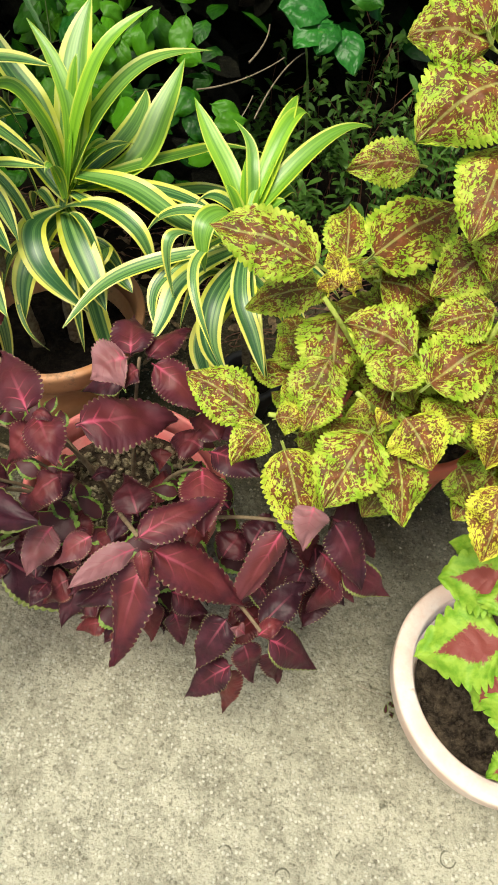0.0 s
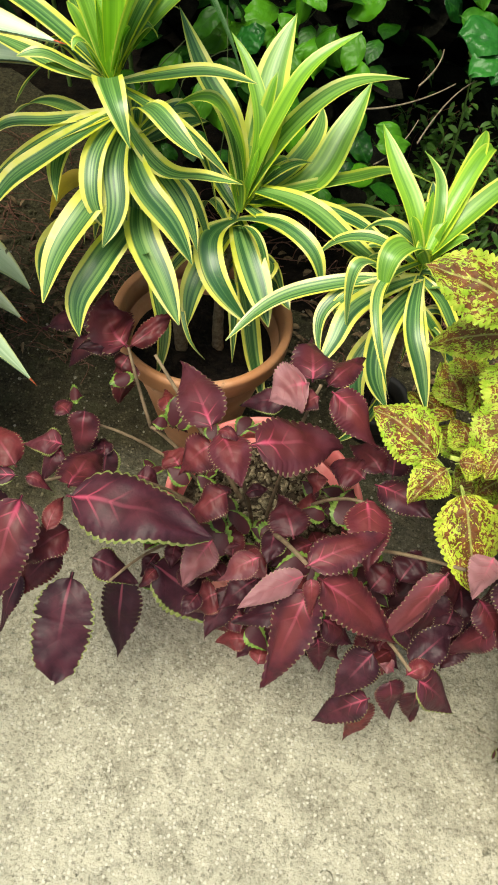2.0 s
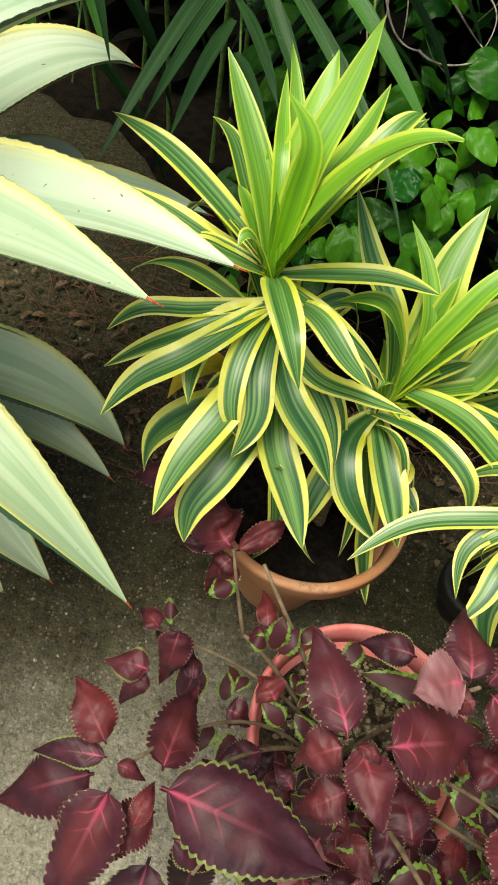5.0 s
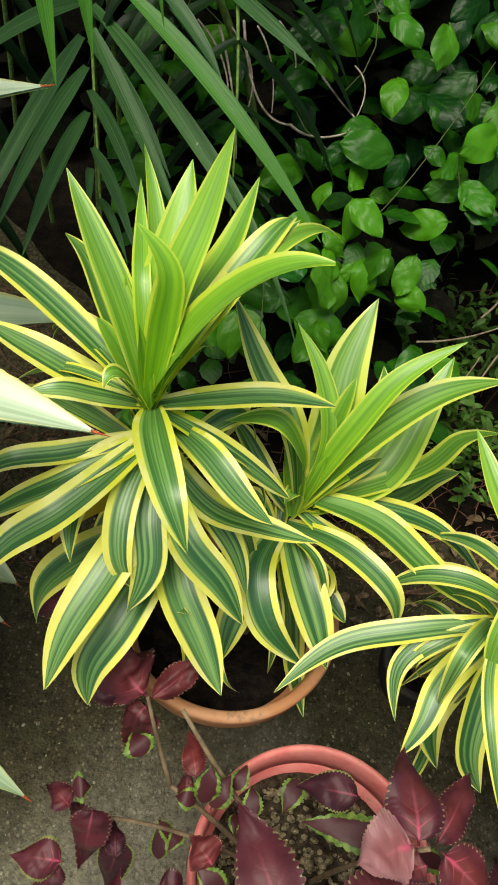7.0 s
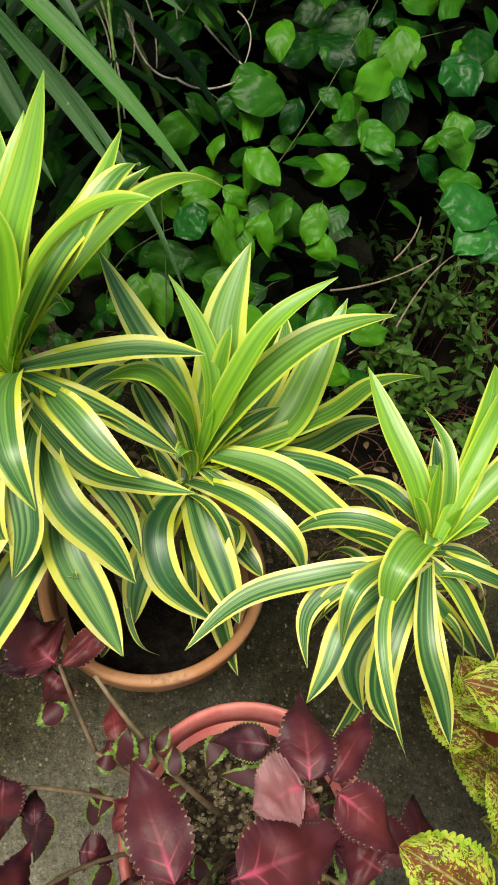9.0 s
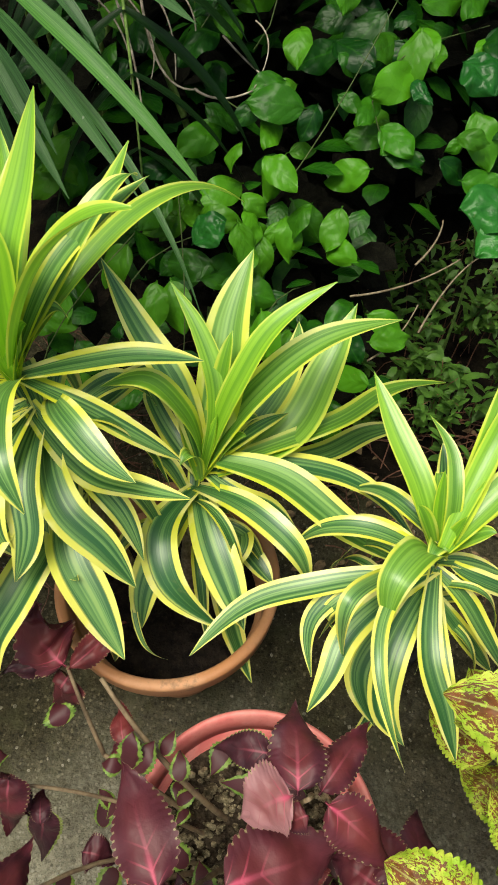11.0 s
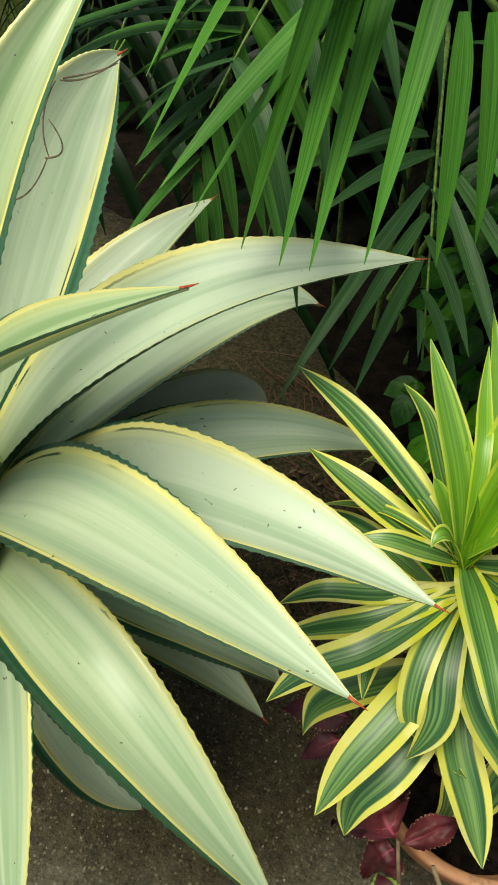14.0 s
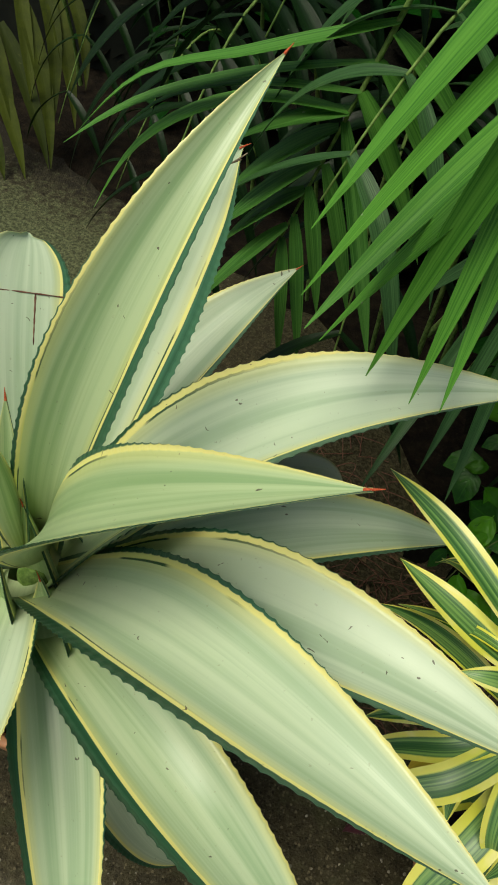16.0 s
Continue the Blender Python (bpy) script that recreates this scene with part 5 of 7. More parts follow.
leaf(coleus_red, (0.040, 0.463, 0.412), (0.027, 0.497, 0.417), (0.013, 0.531, 0.398), 0.059, 4, -0.4)
leaf(coleus_red, (-0.066, 0.440, 0.424), (-0.082, 0.411, 0.421), (-0.097, 0.383, 0.394), 0.049, 7, 0.8)
leaf(coleus_red, (0.064, 0.569, 0.417), (0.063, 0.557, 0.419), (0.062, 0.544, 0.396), 0.032, 0, 0.2)
leaf(coleus_red, (0.227, 0.415, 0.479), (0.198, 0.382, 0.432), (0.168, 0.349, 0.361), 0.045, 40, 0.7)
leaf(coleus_red, (0.213, 0.309, 0.385), (0.250, 0.306, 0.346), (0.287, 0.304, 0.283), 0.054, -13, 0.3)
leaf(coleus_red, (0.163, 0.344, 0.361), (0.143, 0.321, 0.340), (0.123, 0.298, 0.294), 0.053, 3, -0.2)
leaf(coleus_red, (0.172, 0.301, 0.302), (0.139, 0.291, 0.267), (0.107, 0.281, 0.209), 0.046, 7, 0)
leaf(coleus_red, (0.168, 0.300, 0.283), (0.167, 0.289, 0.229), (0.167, 0.278, 0.150), 0.044, -4, 0.1)
leaf(coleus_red, (0.184, 0.311, 0.358), (0.192, 0.296, 0.336), (0.200, 0.281, 0.290), 0.042, -8, -0.3)
leaf(coleus_red, (0.224, 0.309, 0.337), (0.229, 0.300, 0.311), (0.234, 0.291, 0.261), 0.045, -13, -0.5)
leaf(coleus_red, (0.203, 0.325, 0.377), (0.236, 0.358, 0.389), (0.268, 0.390, 0.378), 0.046, -3, -0.5)
leaf(coleus_red, (0.088, 0.369, 0.385), (0.113, 0.364, 0.372), (0.138, 0.360, 0.335), 0.049, -10, 0.2)
leaf(coleus_red, (0.091, 0.364, 0.328), (0.098, 0.350, 0.310), (0.104, 0.337, 0.269), 0.039, -5, 0.3)
leaf(coleus_red, (0.059, 0.369, 0.348), (0.060, 0.352, 0.331), (0.060, 0.334, 0.289), 0.038, 0, 0.1)
leaf(coleus_red, (0.200, 0.314, 0.376), (0.217, 0.323, 0.393), (0.234, 0.332, 0.385), 0.027, -4, 0.5)
leaf(coleus_red, (0.185, 0.316, 0.377), (0.176, 0.319, 0.390), (0.167, 0.322, 0.378), 0.021, 7, 0.8)
leaf(coleus_red, (0.254, 0.406, 0.555), (0.249, 0.392, 0.540), (0.245, 0.378, 0.501), 0.044, -2, 1.0)
leaf(coleus_red, (0.283, 0.410, 0.511), (0.305, 0.384, 0.483), (0.327, 0.357, 0.430), 0.051, -12, -0.2)
leaf(coleus_red, (0.301, 0.384, 0.433), (0.341, 0.382, 0.407), (0.382, 0.380, 0.358), 0.052, -14, 0.6)
leaf(coleus_red, (0.306, 0.377, 0.413), (0.291, 0.375, 0.373), (0.275, 0.373, 0.310), 0.041, 11, 0.4)
leaf(coleus_red, (0.287, 0.437, 0.474), (0.319, 0.429, 0.446), (0.352, 0.421, 0.394), 0.080, -17, -0.8)
leaf(coleus_red, (0.277, 0.407, 0.435), (0.303, 0.386, 0.416), (0.328, 0.364, 0.373), 0.049, -12, 0.2)
leaf(coleus_red, (0.241, 0.428, 0.400), (0.232, 0.403, 0.373), (0.223, 0.377, 0.323), 0.052, -1, -0.6)
leaf(coleus_red, (0.154, 0.427, 0.366), (0.169, 0.445, 0.379), (0.185, 0.464, 0.367), 0.054, -4, -0.2)
leaf(coleus_red, (0.193, 0.444, 0.366), (0.207, 0.464, 0.387), (0.221, 0.484, 0.385), 0.053, -3, -0.5)
leaf(coleus_red, (-0.011, 0.380, 0.323), (-0.026, 0.374, 0.326), (-0.041, 0.368, 0.305), 0.045, 8, -0.2)
leaf(coleus_red, (-0.050, 0.396, 0.354), (-0.068, 0.388, 0.343), (-0.086, 0.380, 0.307), 0.050, 11, -0.3)
leaf(coleus_red, (-0.247, 0.745, 0.419), (-0.277, 0.765, 0.446), (-0.285, 0.790, 0.485), 0.080, 8, 0.50, "shrivelled")
leaf(coleus_red, (-0.241, 0.740, 0.427), (-0.208, 0.765, 0.450), (-0.179, 0.795, 0.455), 0.036, -20, -0.3, "shrivelled")
leaf(coleus_red, (-0.252, 0.745, 0.421), (-0.289, 0.740, 0.421), (-0.324, 0.730, 0.415), 0.034, 35, -0.6, "shrivelled")
leaf(coleus_red, (-0.243, 0.740, 0.405), (-0.256, 0.725, 0.377), (-0.257, 0.715, 0.316), 0.058, 1, -0.5, "shrivelled")
leaf(coleus_red, (-0.337, 0.895, 0.322), (-0.391, 0.890, 0.307), (-0.445, 0.885, 0.269), 0.055, 15, -0.3)
leaf(coleus_red, (-0.340, 0.875, 0.283), (-0.365, 0.857, 0.266), (-0.390, 0.838, 0.225), 0.043, 13, 0.2)
leaf(coleus_red, (-0.302, 0.567, 0.397), (-0.331, 0.567, 0.401), (-0.360, 0.567, 0.381), 0.044, 10, 0.6)
leaf(coleus_red, (-0.307, 0.568, 0.387), (-0.317, 0.549, 0.380), (-0.328, 0.530, 0.348), 0.037, 7, 0.3)
leaf(coleus_red, (-0.264, 0.589, 0.358), (-0.290, 0.612, 0.363), (-0.315, 0.635, 0.344), 0.033, 7, -0.6)
leaf(coleus_red, (-0.249, 0.580, 0.357), (-0.254, 0.601, 0.361), (-0.260, 0.623, 0.341), 0.026, 1, -0.3)
leaf(coleus_red, (-0.170, 0.674, 0.359), (-0.179, 0.703, 0.359), (-0.188, 0.733, 0.335), 0.031, 5, -0.1)
leaf(coleus_red, (-0.166, 0.670, 0.359), (-0.154, 0.667, 0.356), (-0.141, 0.664, 0.329), 0.033, -13, 0.2)
leaf(coleus_red, (-0.171, 0.670, 0.340), (-0.182, 0.669, 0.338), (-0.194, 0.668, 0.312), 0.029, 14, -0.1)
leaf(coleus_red, (-0.137, 0.586, 0.352), (-0.152, 0.600, 0.356), (-0.167, 0.614, 0.336), 0.048, 9, 0.3)
leaf(coleus_red, (-0.198, 0.559, 0.353), (-0.179, 0.558, 0.350), (-0.161, 0.556, 0.323), 0.042, -10, -0.2)
leaf(coleus_red, (-0.072, 0.537, 0.403), (-0.071, 0.521, 0.405), (-0.070, 0.505, 0.382), 0.037, -3, -0.2)
leaf(coleus_red, (-0.159, 0.646, 0.360), (-0.157, 0.664, 0.390), (-0.156, 0.683, 0.400), 0.032, 1, 0.0, "sprout")
leaf(coleus_red, (-0.149, 0.643, 0.360), (-0.140, 0.661, 0.380), (-0.131, 0.680, 0.380), 0.032, -1, 0.0, "sprout")
leaf(coleus_red, (0.055, 0.625, 0.420), (0.005, 0.631, 0.420), (-0.046, 0.637, 0.400), 0.041, 5, -0.2, "sprout")
leaf(coleus_red, (-0.238, 0.680, 0.400), (-0.246, 0.693, 0.410), (-0.254, 0.706, 0.400), 0.039, 2, 0.0, "sprout")
leaf(coleus_red, (-0.166, 0.648, 0.360), (-0.180, 0.650, 0.370), (-0.193, 0.652, 0.360), 0.026, 5, 0.0, "sprout")
leaf(coleus_red, (-0.308, 0.632, 0.420), (-0.298, 0.636, 0.430), (-0.289, 0.640, 0.420), 0.033, -5, 0.0, "sprout")
leaf(coleus_red, (-0.008, 0.361, 0.332), (0.010, 0.351, 0.331), (0.028, 0.341, 0.310), 0.033, -8, 0.0, "sprout")
leaf(coleus_red, (0.000, 0.487, 0.339), (0.015, 0.500, 0.349), (0.030, 0.513, 0.339), 0.045, -12, 0.0, "sprout")
leaf(coleus_red, (-0.044, 0.441, 0.376), (-0.073, 0.461, 0.389), (-0.101, 0.481, 0.381), 0.054, 9, 0.0, "sprout")

stem(coleus_red, (-0.245, 0.745, 0.420), (-0.225, 0.710, 0.374), (-0.199, 0.670, 0.321), 0.0024, 0.0030, RED_STEM)
stem(coleus_red, (-0.199, 0.670, 0.321), (-0.150, 0.648, 0.300), (-0.080, 0.622, 0.215), 0.0030, 0.0036, RED_STEM)
leaf(coleus_red, (-0.281, 0.618, 0.420), (-0.283, 0.595, 0.392), (-0.286, 0.572, 0.340), 0.048, 4, -0.3)
leaf(coleus_red, (-0.307, 0.619, 0.400), (-0.323, 0.630, 0.402), (-0.339, 0.642, 0.380), 0.033, 1, 0.0)
leaf(coleus_red, (-0.247, 0.601, 0.360), (-0.252, 0.576, 0.332), (-0.257, 0.551, 0.280), 0.045, 3, -0.4)

fill = random.Random(21)
for k in range(70):
    w, r = fill.uniform(0, 6.283), 0.17 * math.sqrt(fill.random())
    at = Vector((0.01 + r * math.cos(w) * 1.1, 0.465 + r * math.sin(w) * 0.55, fill.uniform(0.27, 0.40)))
    w, ln = fill.uniform(0, 6.283), fill.uniform(0.035, 0.065)
    end = at + Vector((math.cos(w) * ln, math.sin(w) * ln, fill.uniform(-0.3, 0.2) * ln))
    leaf(coleus_red, at, (at + end) / 2 + Vector((0, 0, 0.006)), end, ln * 0.66, fill.uniform(-20, 20), fill.uniform(-0.6, 0.1), "sprout" if k % 3 == 0 else "")

for _ in range(34):
    at = Vector((fill.uniform(-0.04, 0.31), fill.uniform(0.385, 0.51), fill.uniform(0.19, 0.37)))
    w, ln = fill.uniform(3.4, 6.0), fill.uniform(0.05, 0.085)
    end = at + Vector((math.cos(w) * ln, math.sin(w) * ln, fill.uniform(-0.7, 0.1) * ln))
    leaf(coleus_red, at, (at + end) / 2 + Vector((0, 0, 0.008)), end, ln * 0.62, fill.uniform(-25, 25), fill.uniform(-0.9, 0.0))

for _ in range(46):
    w, r = fill.uniform(0, 6.283), 0.16 * math.sqrt(fill.random())
    at = Vector((-0.02 + r * math.cos(w) * 1.2, 0.55 + r * math.sin(w) * 0.9, fill.uniform(0.22, 0.37)))
    w, ln = fill.uniform(0, 6.283), fill.uniform(0.025, 0.048)
    end = at + Vector((math.cos(w) * ln, math.sin(w) * ln, fill.uniform(-0.3, 0.3) * ln))
    if (at - Vector((0.0, 0.62, at.z))).length > 0.075:
        leaf(coleus_red, at, (at + end) / 2 + Vector((0, 0, 0.005)), end, ln * 0.7, fill.uniform(-25, 25), fill.uniform(-0.3, 0.3), "sprout")

# ---- speckled gold coleus ----
coleus_gold = thing("coleus", 0.49, 0.74, 0.20, "tall speckled coleus with lime-gold leaves blotched maroon", "potted plant", "coleus plants")
GROWS[coleus_gold] = "gold"
for tip_at, bend in (((0.259, 0.607, 0.684), (0.371, 0.636, 0.469)), ((0.202, 0.518, 0.576), (0.347, 0.593, 0.439)), ((0.304, 0.528, 0.610), (0.390, 0.593, 0.446)),
                     ((0.460, 0.712, 0.848), (0.468, 0.688, 0.563)), ((0.514, 0.775, 0.945), (0.499, 0.721, 0.565)), ((0.463, 0.586, 0.688), (0.467, 0.626, 0.464)), ((0.555, 0.585, 0.741), (0.499, 0.626, 0.463))):
    stem(coleus_gold, (0.49 + (tip_at[0] - 0.49) * 0.15, 0.74, 0.20), bend, tip_at, 0.005, 0.003, GOLD_STEM)
leaf(coleus_gold, (0.260, 0.625, 0.707), (0.193, 0.639, 0.737), (0.125, 0.653, 0.742), 0.079, 35, -0.2)
leaf(coleus_gold, (0.304, 0.654, 0.693), (0.384, 0.737, 0.689), (0.463, 0.820, 0.662), 0.097, -24, 0.0)
leaf(coleus_gold, (0.285, 0.648, 0.693), (0.292, 0.707, 0.703), (0.299, 0.766, 0.690), 0.059, 5, 0.0)
leaf(coleus_gold, (0.265, 0.642, 0.666), (0.220, 0.659, 0.641), (0.174, 0.676, 0.591), 0.059, 41, -0.3)
leaf(coleus_gold, (0.289, 0.654, 0.625), (0.284, 0.610, 0.603), (0.279, 0.565, 0.558), 0.097, -3, -0.2)
leaf(coleus_gold, (0.278, 0.613, 0.690), (0.290, 0.617, 0.701), (0.303, 0.621, 0.689), 0.032, -31, 0.8)
leaf(coleus_gold, (0.276, 0.613, 0.690), (0.264, 0.617, 0.698), (0.252, 0.621, 0.682), 0.032, 35, 0.8)
leaf(coleus_gold, (0.275, 0.620, 0.690), (0.270, 0.639, 0.709), (0.265, 0.658, 0.704), 0.029, 15, 0.6)
leaf(coleus_gold, (0.331, 0.682, 0.643), (0.378, 0.688, 0.632), (0.425, 0.694, 0.596), 0.077, -40, 0.0)
leaf(coleus_gold, (0.371, 0.548, 0.650), (0.328, 0.570, 0.666), (0.285, 0.592, 0.658), 0.079, 31, 0.1)
leaf(coleus_gold, (0.338, 0.504, 0.629), (0.344, 0.542, 0.648), (0.351, 0.579, 0.643), 0.067, 7, 0)
leaf(coleus_gold, (0.369, 0.511, 0.638), (0.422, 0.552, 0.649), (0.475, 0.594, 0.637), 0.087, -16, 0)
leaf(coleus_gold, (0.318, 0.478, 0.610), (0.288, 0.432, 0.610), (0.258, 0.386, 0.586), 0.084, 6, 0.1)
leaf(coleus_gold, (0.352, 0.498, 0.609), (0.369, 0.470, 0.609), (0.387, 0.441, 0.584), 0.074, -22, 0.5)
leaf(coleus_gold, (0.353, 0.487, 0.571), (0.357, 0.443, 0.560), (0.361, 0.399, 0.525), 0.065, -13, 0)
leaf(coleus_gold, (0.280, 0.594, 0.601), (0.259, 0.555, 0.591), (0.237, 0.515, 0.557), 0.071, 7, -0.3)
leaf(coleus_gold, (0.194, 0.508, 0.571), (0.148, 0.531, 0.599), (0.102, 0.553, 0.604), 0.069, 24, 0.1)
leaf(coleus_gold, (0.201, 0.504, 0.574), (0.181, 0.487, 0.569), (0.161, 0.469, 0.539), 0.051, 16, 0.3)
leaf(coleus_gold, (0.218, 0.491, 0.560), (0.236, 0.441, 0.532), (0.253, 0.392, 0.479), 0.075, -12, 0.4)
leaf(coleus_gold, (0.206, 0.508, 0.578), (0.225, 0.505, 0.588), (0.245, 0.503, 0.575), 0.040, -26, 0.4)
leaf(coleus_gold, (0.336, 0.499, 0.609), (0.330, 0.491, 0.621), (0.324, 0.482, 0.609), 0.024, 7, 0.8)
leaf(coleus_gold, (0.320, 0.508, 0.601), (0.306, 0.506, 0.609), (0.293, 0.505, 0.592), 0.028, 24, 0.2)
leaf(coleus_gold, (0.299, 0.546, 0.500), (0.286, 0.545, 0.492), (0.273, 0.543, 0.461), 0.065, 28, -0.3)
leaf(coleus_gold, (0.414, 0.743, 0.901), (0.366, 0.746, 0.920), (0.318, 0.748, 0.908), 0.082, 50, 0.1)
leaf(coleus_gold, (0.401, 0.736, 0.912), (0.373, 0.779, 0.943), (0.344, 0.822, 0.944), 0.080, 40, -0.1)
leaf(coleus_gold, (0.426, 0.721, 0.887), (0.381, 0.699, 0.879), (0.335, 0.676, 0.840), 0.105, 32, -0.1)
leaf(coleus_gold, (0.416, 0.758, 0.913), (0.422, 0.804, 0.946), (0.428, 0.851, 0.948), 0.090, 13, 0.1)
leaf(coleus_gold, (0.443, 0.702, 0.831), (0.421, 0.653, 0.818), (0.399, 0.604, 0.774), 0.083, 0, 0)
leaf(coleus_gold, (0.431, 0.718, 0.865), (0.451, 0.691, 0.860), (0.470, 0.663, 0.826), 0.069, -38, 0)
leaf(coleus_gold, (0.415, 0.729, 0.900), (0.443, 0.748, 0.920), (0.472, 0.768, 0.911), 0.085, -33, 0)
leaf(coleus_gold, (0.397, 0.808, 0.723), (0.348, 0.816, 0.724), (0.298, 0.825, 0.701), 0.062, 40, -0.2)
leaf(coleus_gold, (0.458, 0.662, 0.715), (0.426, 0.650, 0.702), (0.394, 0.638, 0.664), 0.075, 23, 0)
leaf(coleus_gold, (0.470, 0.606, 0.669), (0.429, 0.600, 0.672), (0.388, 0.594, 0.652), 0.064, 28, -0.2)
leaf(coleus_gold, (0.472, 0.556, 0.607), (0.461, 0.535, 0.598), (0.449, 0.514, 0.565), 0.070, -1, 0)
leaf(coleus_gold, (0.438, 0.563, 0.551), (0.461, 0.543, 0.535), (0.484, 0.524, 0.496), 0.072, -32, -0.2)
leaf(coleus_gold, (0.457, 0.512, 0.490), (0.474, 0.495, 0.470), (0.491, 0.478, 0.426), 0.063, -32, -0.3)
leaf(coleus_gold, (0.463, 0.418, 0.601), (0.453, 0.384, 0.581), (0.443, 0.350, 0.537), 0.069, -10, 0.9)
leaf(coleus_gold, (0.466, 0.492, 0.624), (0.464, 0.476, 0.605), (0.461, 0.460, 0.561), 0.059, -13, 0.6)
leaf(coleus_gold, (0.461, 0.664, 0.756), (0.454, 0.640, 0.745), (0.447, 0.616, 0.710), 0.071, -6, 0)
leaf(coleus_gold, (0.324, 0.645, 0.582), (0.334, 0.620, 0.571), (0.344, 0.594, 0.537), 0.077, -18, -0.4)
leaf(coleus_gold, (0.379, 0.707, 0.582), (0.363, 0.708, 0.574), (0.346, 0.710, 0.543), 0.076, 36, -0.4)
leaf(coleus_gold, (0.422, 0.548, 0.511), (0.404, 0.583, 0.516), (0.386, 0.617, 0.497), 0.072, 26, -0.4)
leaf(coleus_gold, (0.457, 0.642, 0.838), (0.511, 0.700, 0.829), (0.566, 0.758, 0.795), 0.090, -30, 0)
leaf(coleus_gold, (0.492, 0.602, 0.729), (0.530, 0.600, 0.717), (0.568, 0.598, 0.681), 0.085, -47, 0)
leaf(coleus_gold, (0.478, 0.542, 0.686), (0.496, 0.518, 0.664), (0.514, 0.495, 0.619), 0.077, -34, 0)

for _ in range(105):
    w, r = fill.uniform(0, 6.283), 0.21 * math.sqrt(fill.random())
    at = Vector((0.45 + r * math.cos(w), 0.65 + r * math.sin(w) * 0.85, fill.uniform(0.40, 0.61)))
    w, ln = fill.uniform(0, 6.283), fill.uniform(0.06, 0.10)
    end = at + Vector((math.cos(w) * ln, math.sin(w) * ln, fill.uniform(-0.5, 0.0) * ln))
    leaf(coleus_gold, at, (at + end) / 2 + Vector((0, 0, 0.008)), end, ln * 0.72, fill.uniform(-15, 15), fill.uniform(-0.5, 0.1))

# ---- lime coleus ----
coleus_lime = thing("coleus", 0.585, 0.315, 0.16, "small lime-green coleus with maroon leaf centres in the cream pot", "potted plant", "coleus plants")
GROWS[coleus_lime] = "lime"
stem(coleus_lime, (0.585, 0.315, 0.15), (0.59, 0.315, 0.28), (0.60, 0.335, 0.42), 0.005, 0.003, GOLD_STEM)
leaf(coleus_lime, (0.520, 0.305, 0.396), (0.463, 0.300, 0.400), (0.406, 0.295, 0.365), 0.107, 11, 0)
leaf(coleus_lime, (0.524, 0.360, 0.437), (0.479, 0.372, 0.438), (0.433, 0.384, 0.415), 0.087, 19, 0)
leaf(coleus_lime, (0.503, 0.275, 0.377), (0.492, 0.257, 0.365), (0.482, 0.240, 0.329), 0.055, -8, 0.3)
leaf(coleus_lime, (0.506, 0.400, 0.440), (0.482, 0.419, 0.436), (0.459, 0.438, 0.407), 0.048, 25, 0.9)
leaf(coleus_lime, (0.524, 0.269, 0.375), (0.523, 0.229, 0.365), (0.523, 0.190, 0.332), 0.077, -16, 0)
leaf(coleus_lime, (0.533, 0.313, 0.415), (0.578, 0.341, 0.415), (0.623, 0.369, 0.392), 0.083, -3, 0)
leaf(coleus_lime, (0.536, 0.291, 0.394), (0.570, 0.273, 0.384), (0.605, 0.256, 0.349), 0.092, -24, 0)
leaf(coleus_lime, (0.536, 0.184, 0.293), (0.522, 0.177, 0.291), (0.507, 0.170, 0.265), 0.040, -1, -0.2)
leaf(coleus_lime, (0.507, 0.312, 0.435), (0.507, 0.349, 0.449), (0.506, 0.385, 0.439), 0.071, 17, 0.2)

# ---- palms ----
palm_front = thing("palm_frond", -0.28, 1.32, 0.0, "bright green palm frond arching out over the agave", "palm", "palm fronds")
palm_mid = thing("palm_frond", -0.43, 1.45, 0.0, "dark green palm frond hanging behind the dracaena", "palm", "palm fronds")
palm_back = thing("palm_frond", -0.55, 1.55, 0.0, "dusty dark green palm frond behind the agave", "palm", "palm fronds")
GROWS.update({palm_front: "palm", palm_mid: "palm", palm_back: "palm"})
stem(palm_front, (-0.62, 2.25, 0.0), (-0.30, 1.85, 1.30), (-0.50, 1.22, 1.36), 0.010, 0.002, GREEN_STEM, "rachis", rings=24)
MIDRIB = ((-0.533, 1.705, 0.875), (-0.505, 1.600, 0.835), (-0.410, 1.250, 0.700))
stem(palm_mid, *MIDRIB, 0.004, 0.0015, GREEN_STEM, "rachis", rings=24)
stem(palm_mid, (-0.62, 2.1, 0.0), (-0.60, 2.0, 0.75), MIDRIB[0], 0.008, 0.004, GREEN_STEM, "stalk", rings=16)
RACHIS = ((-0.725, 1.505, 1.187), (-0.784, 1.482, 0.979), (-0.854, 1.430, 0.735))
stem(palm_back, *RACHIS, 0.0045, 0.002, GREEN_STEM, "rachis", rings=24)
stem(palm_back, (-0.20, 1.70, 0.0), (-0.28, 1.66, 0.75), RACHIS[0], 0.008, 0.0045, GREEN_STEM, "stalk", rings=16)
leaf(palm_front, (-0.491, 1.200, 1.419), (-0.581, 1.110, 1.285), (-0.671, 1.020, 1.111), 0.038, 0, 0.8)
leaf(palm_front, (-0.473, 1.185, 1.387), (-0.568, 1.090, 1.245), (-0.662, 0.996, 1.064), 0.033, 0, 0.8)
leaf(palm_front, (-0.497, 1.378, 1.188), (-0.576, 1.190, 1.127), (-0.655, 1.001, 1.026), 0.034, 0, 0.8)
leaf(palm_front, (-0.430, 1.219, 1.312), (-0.541, 1.135, 1.161), (-0.652, 1.052, 0.970), 0.043, 0, 0.8)
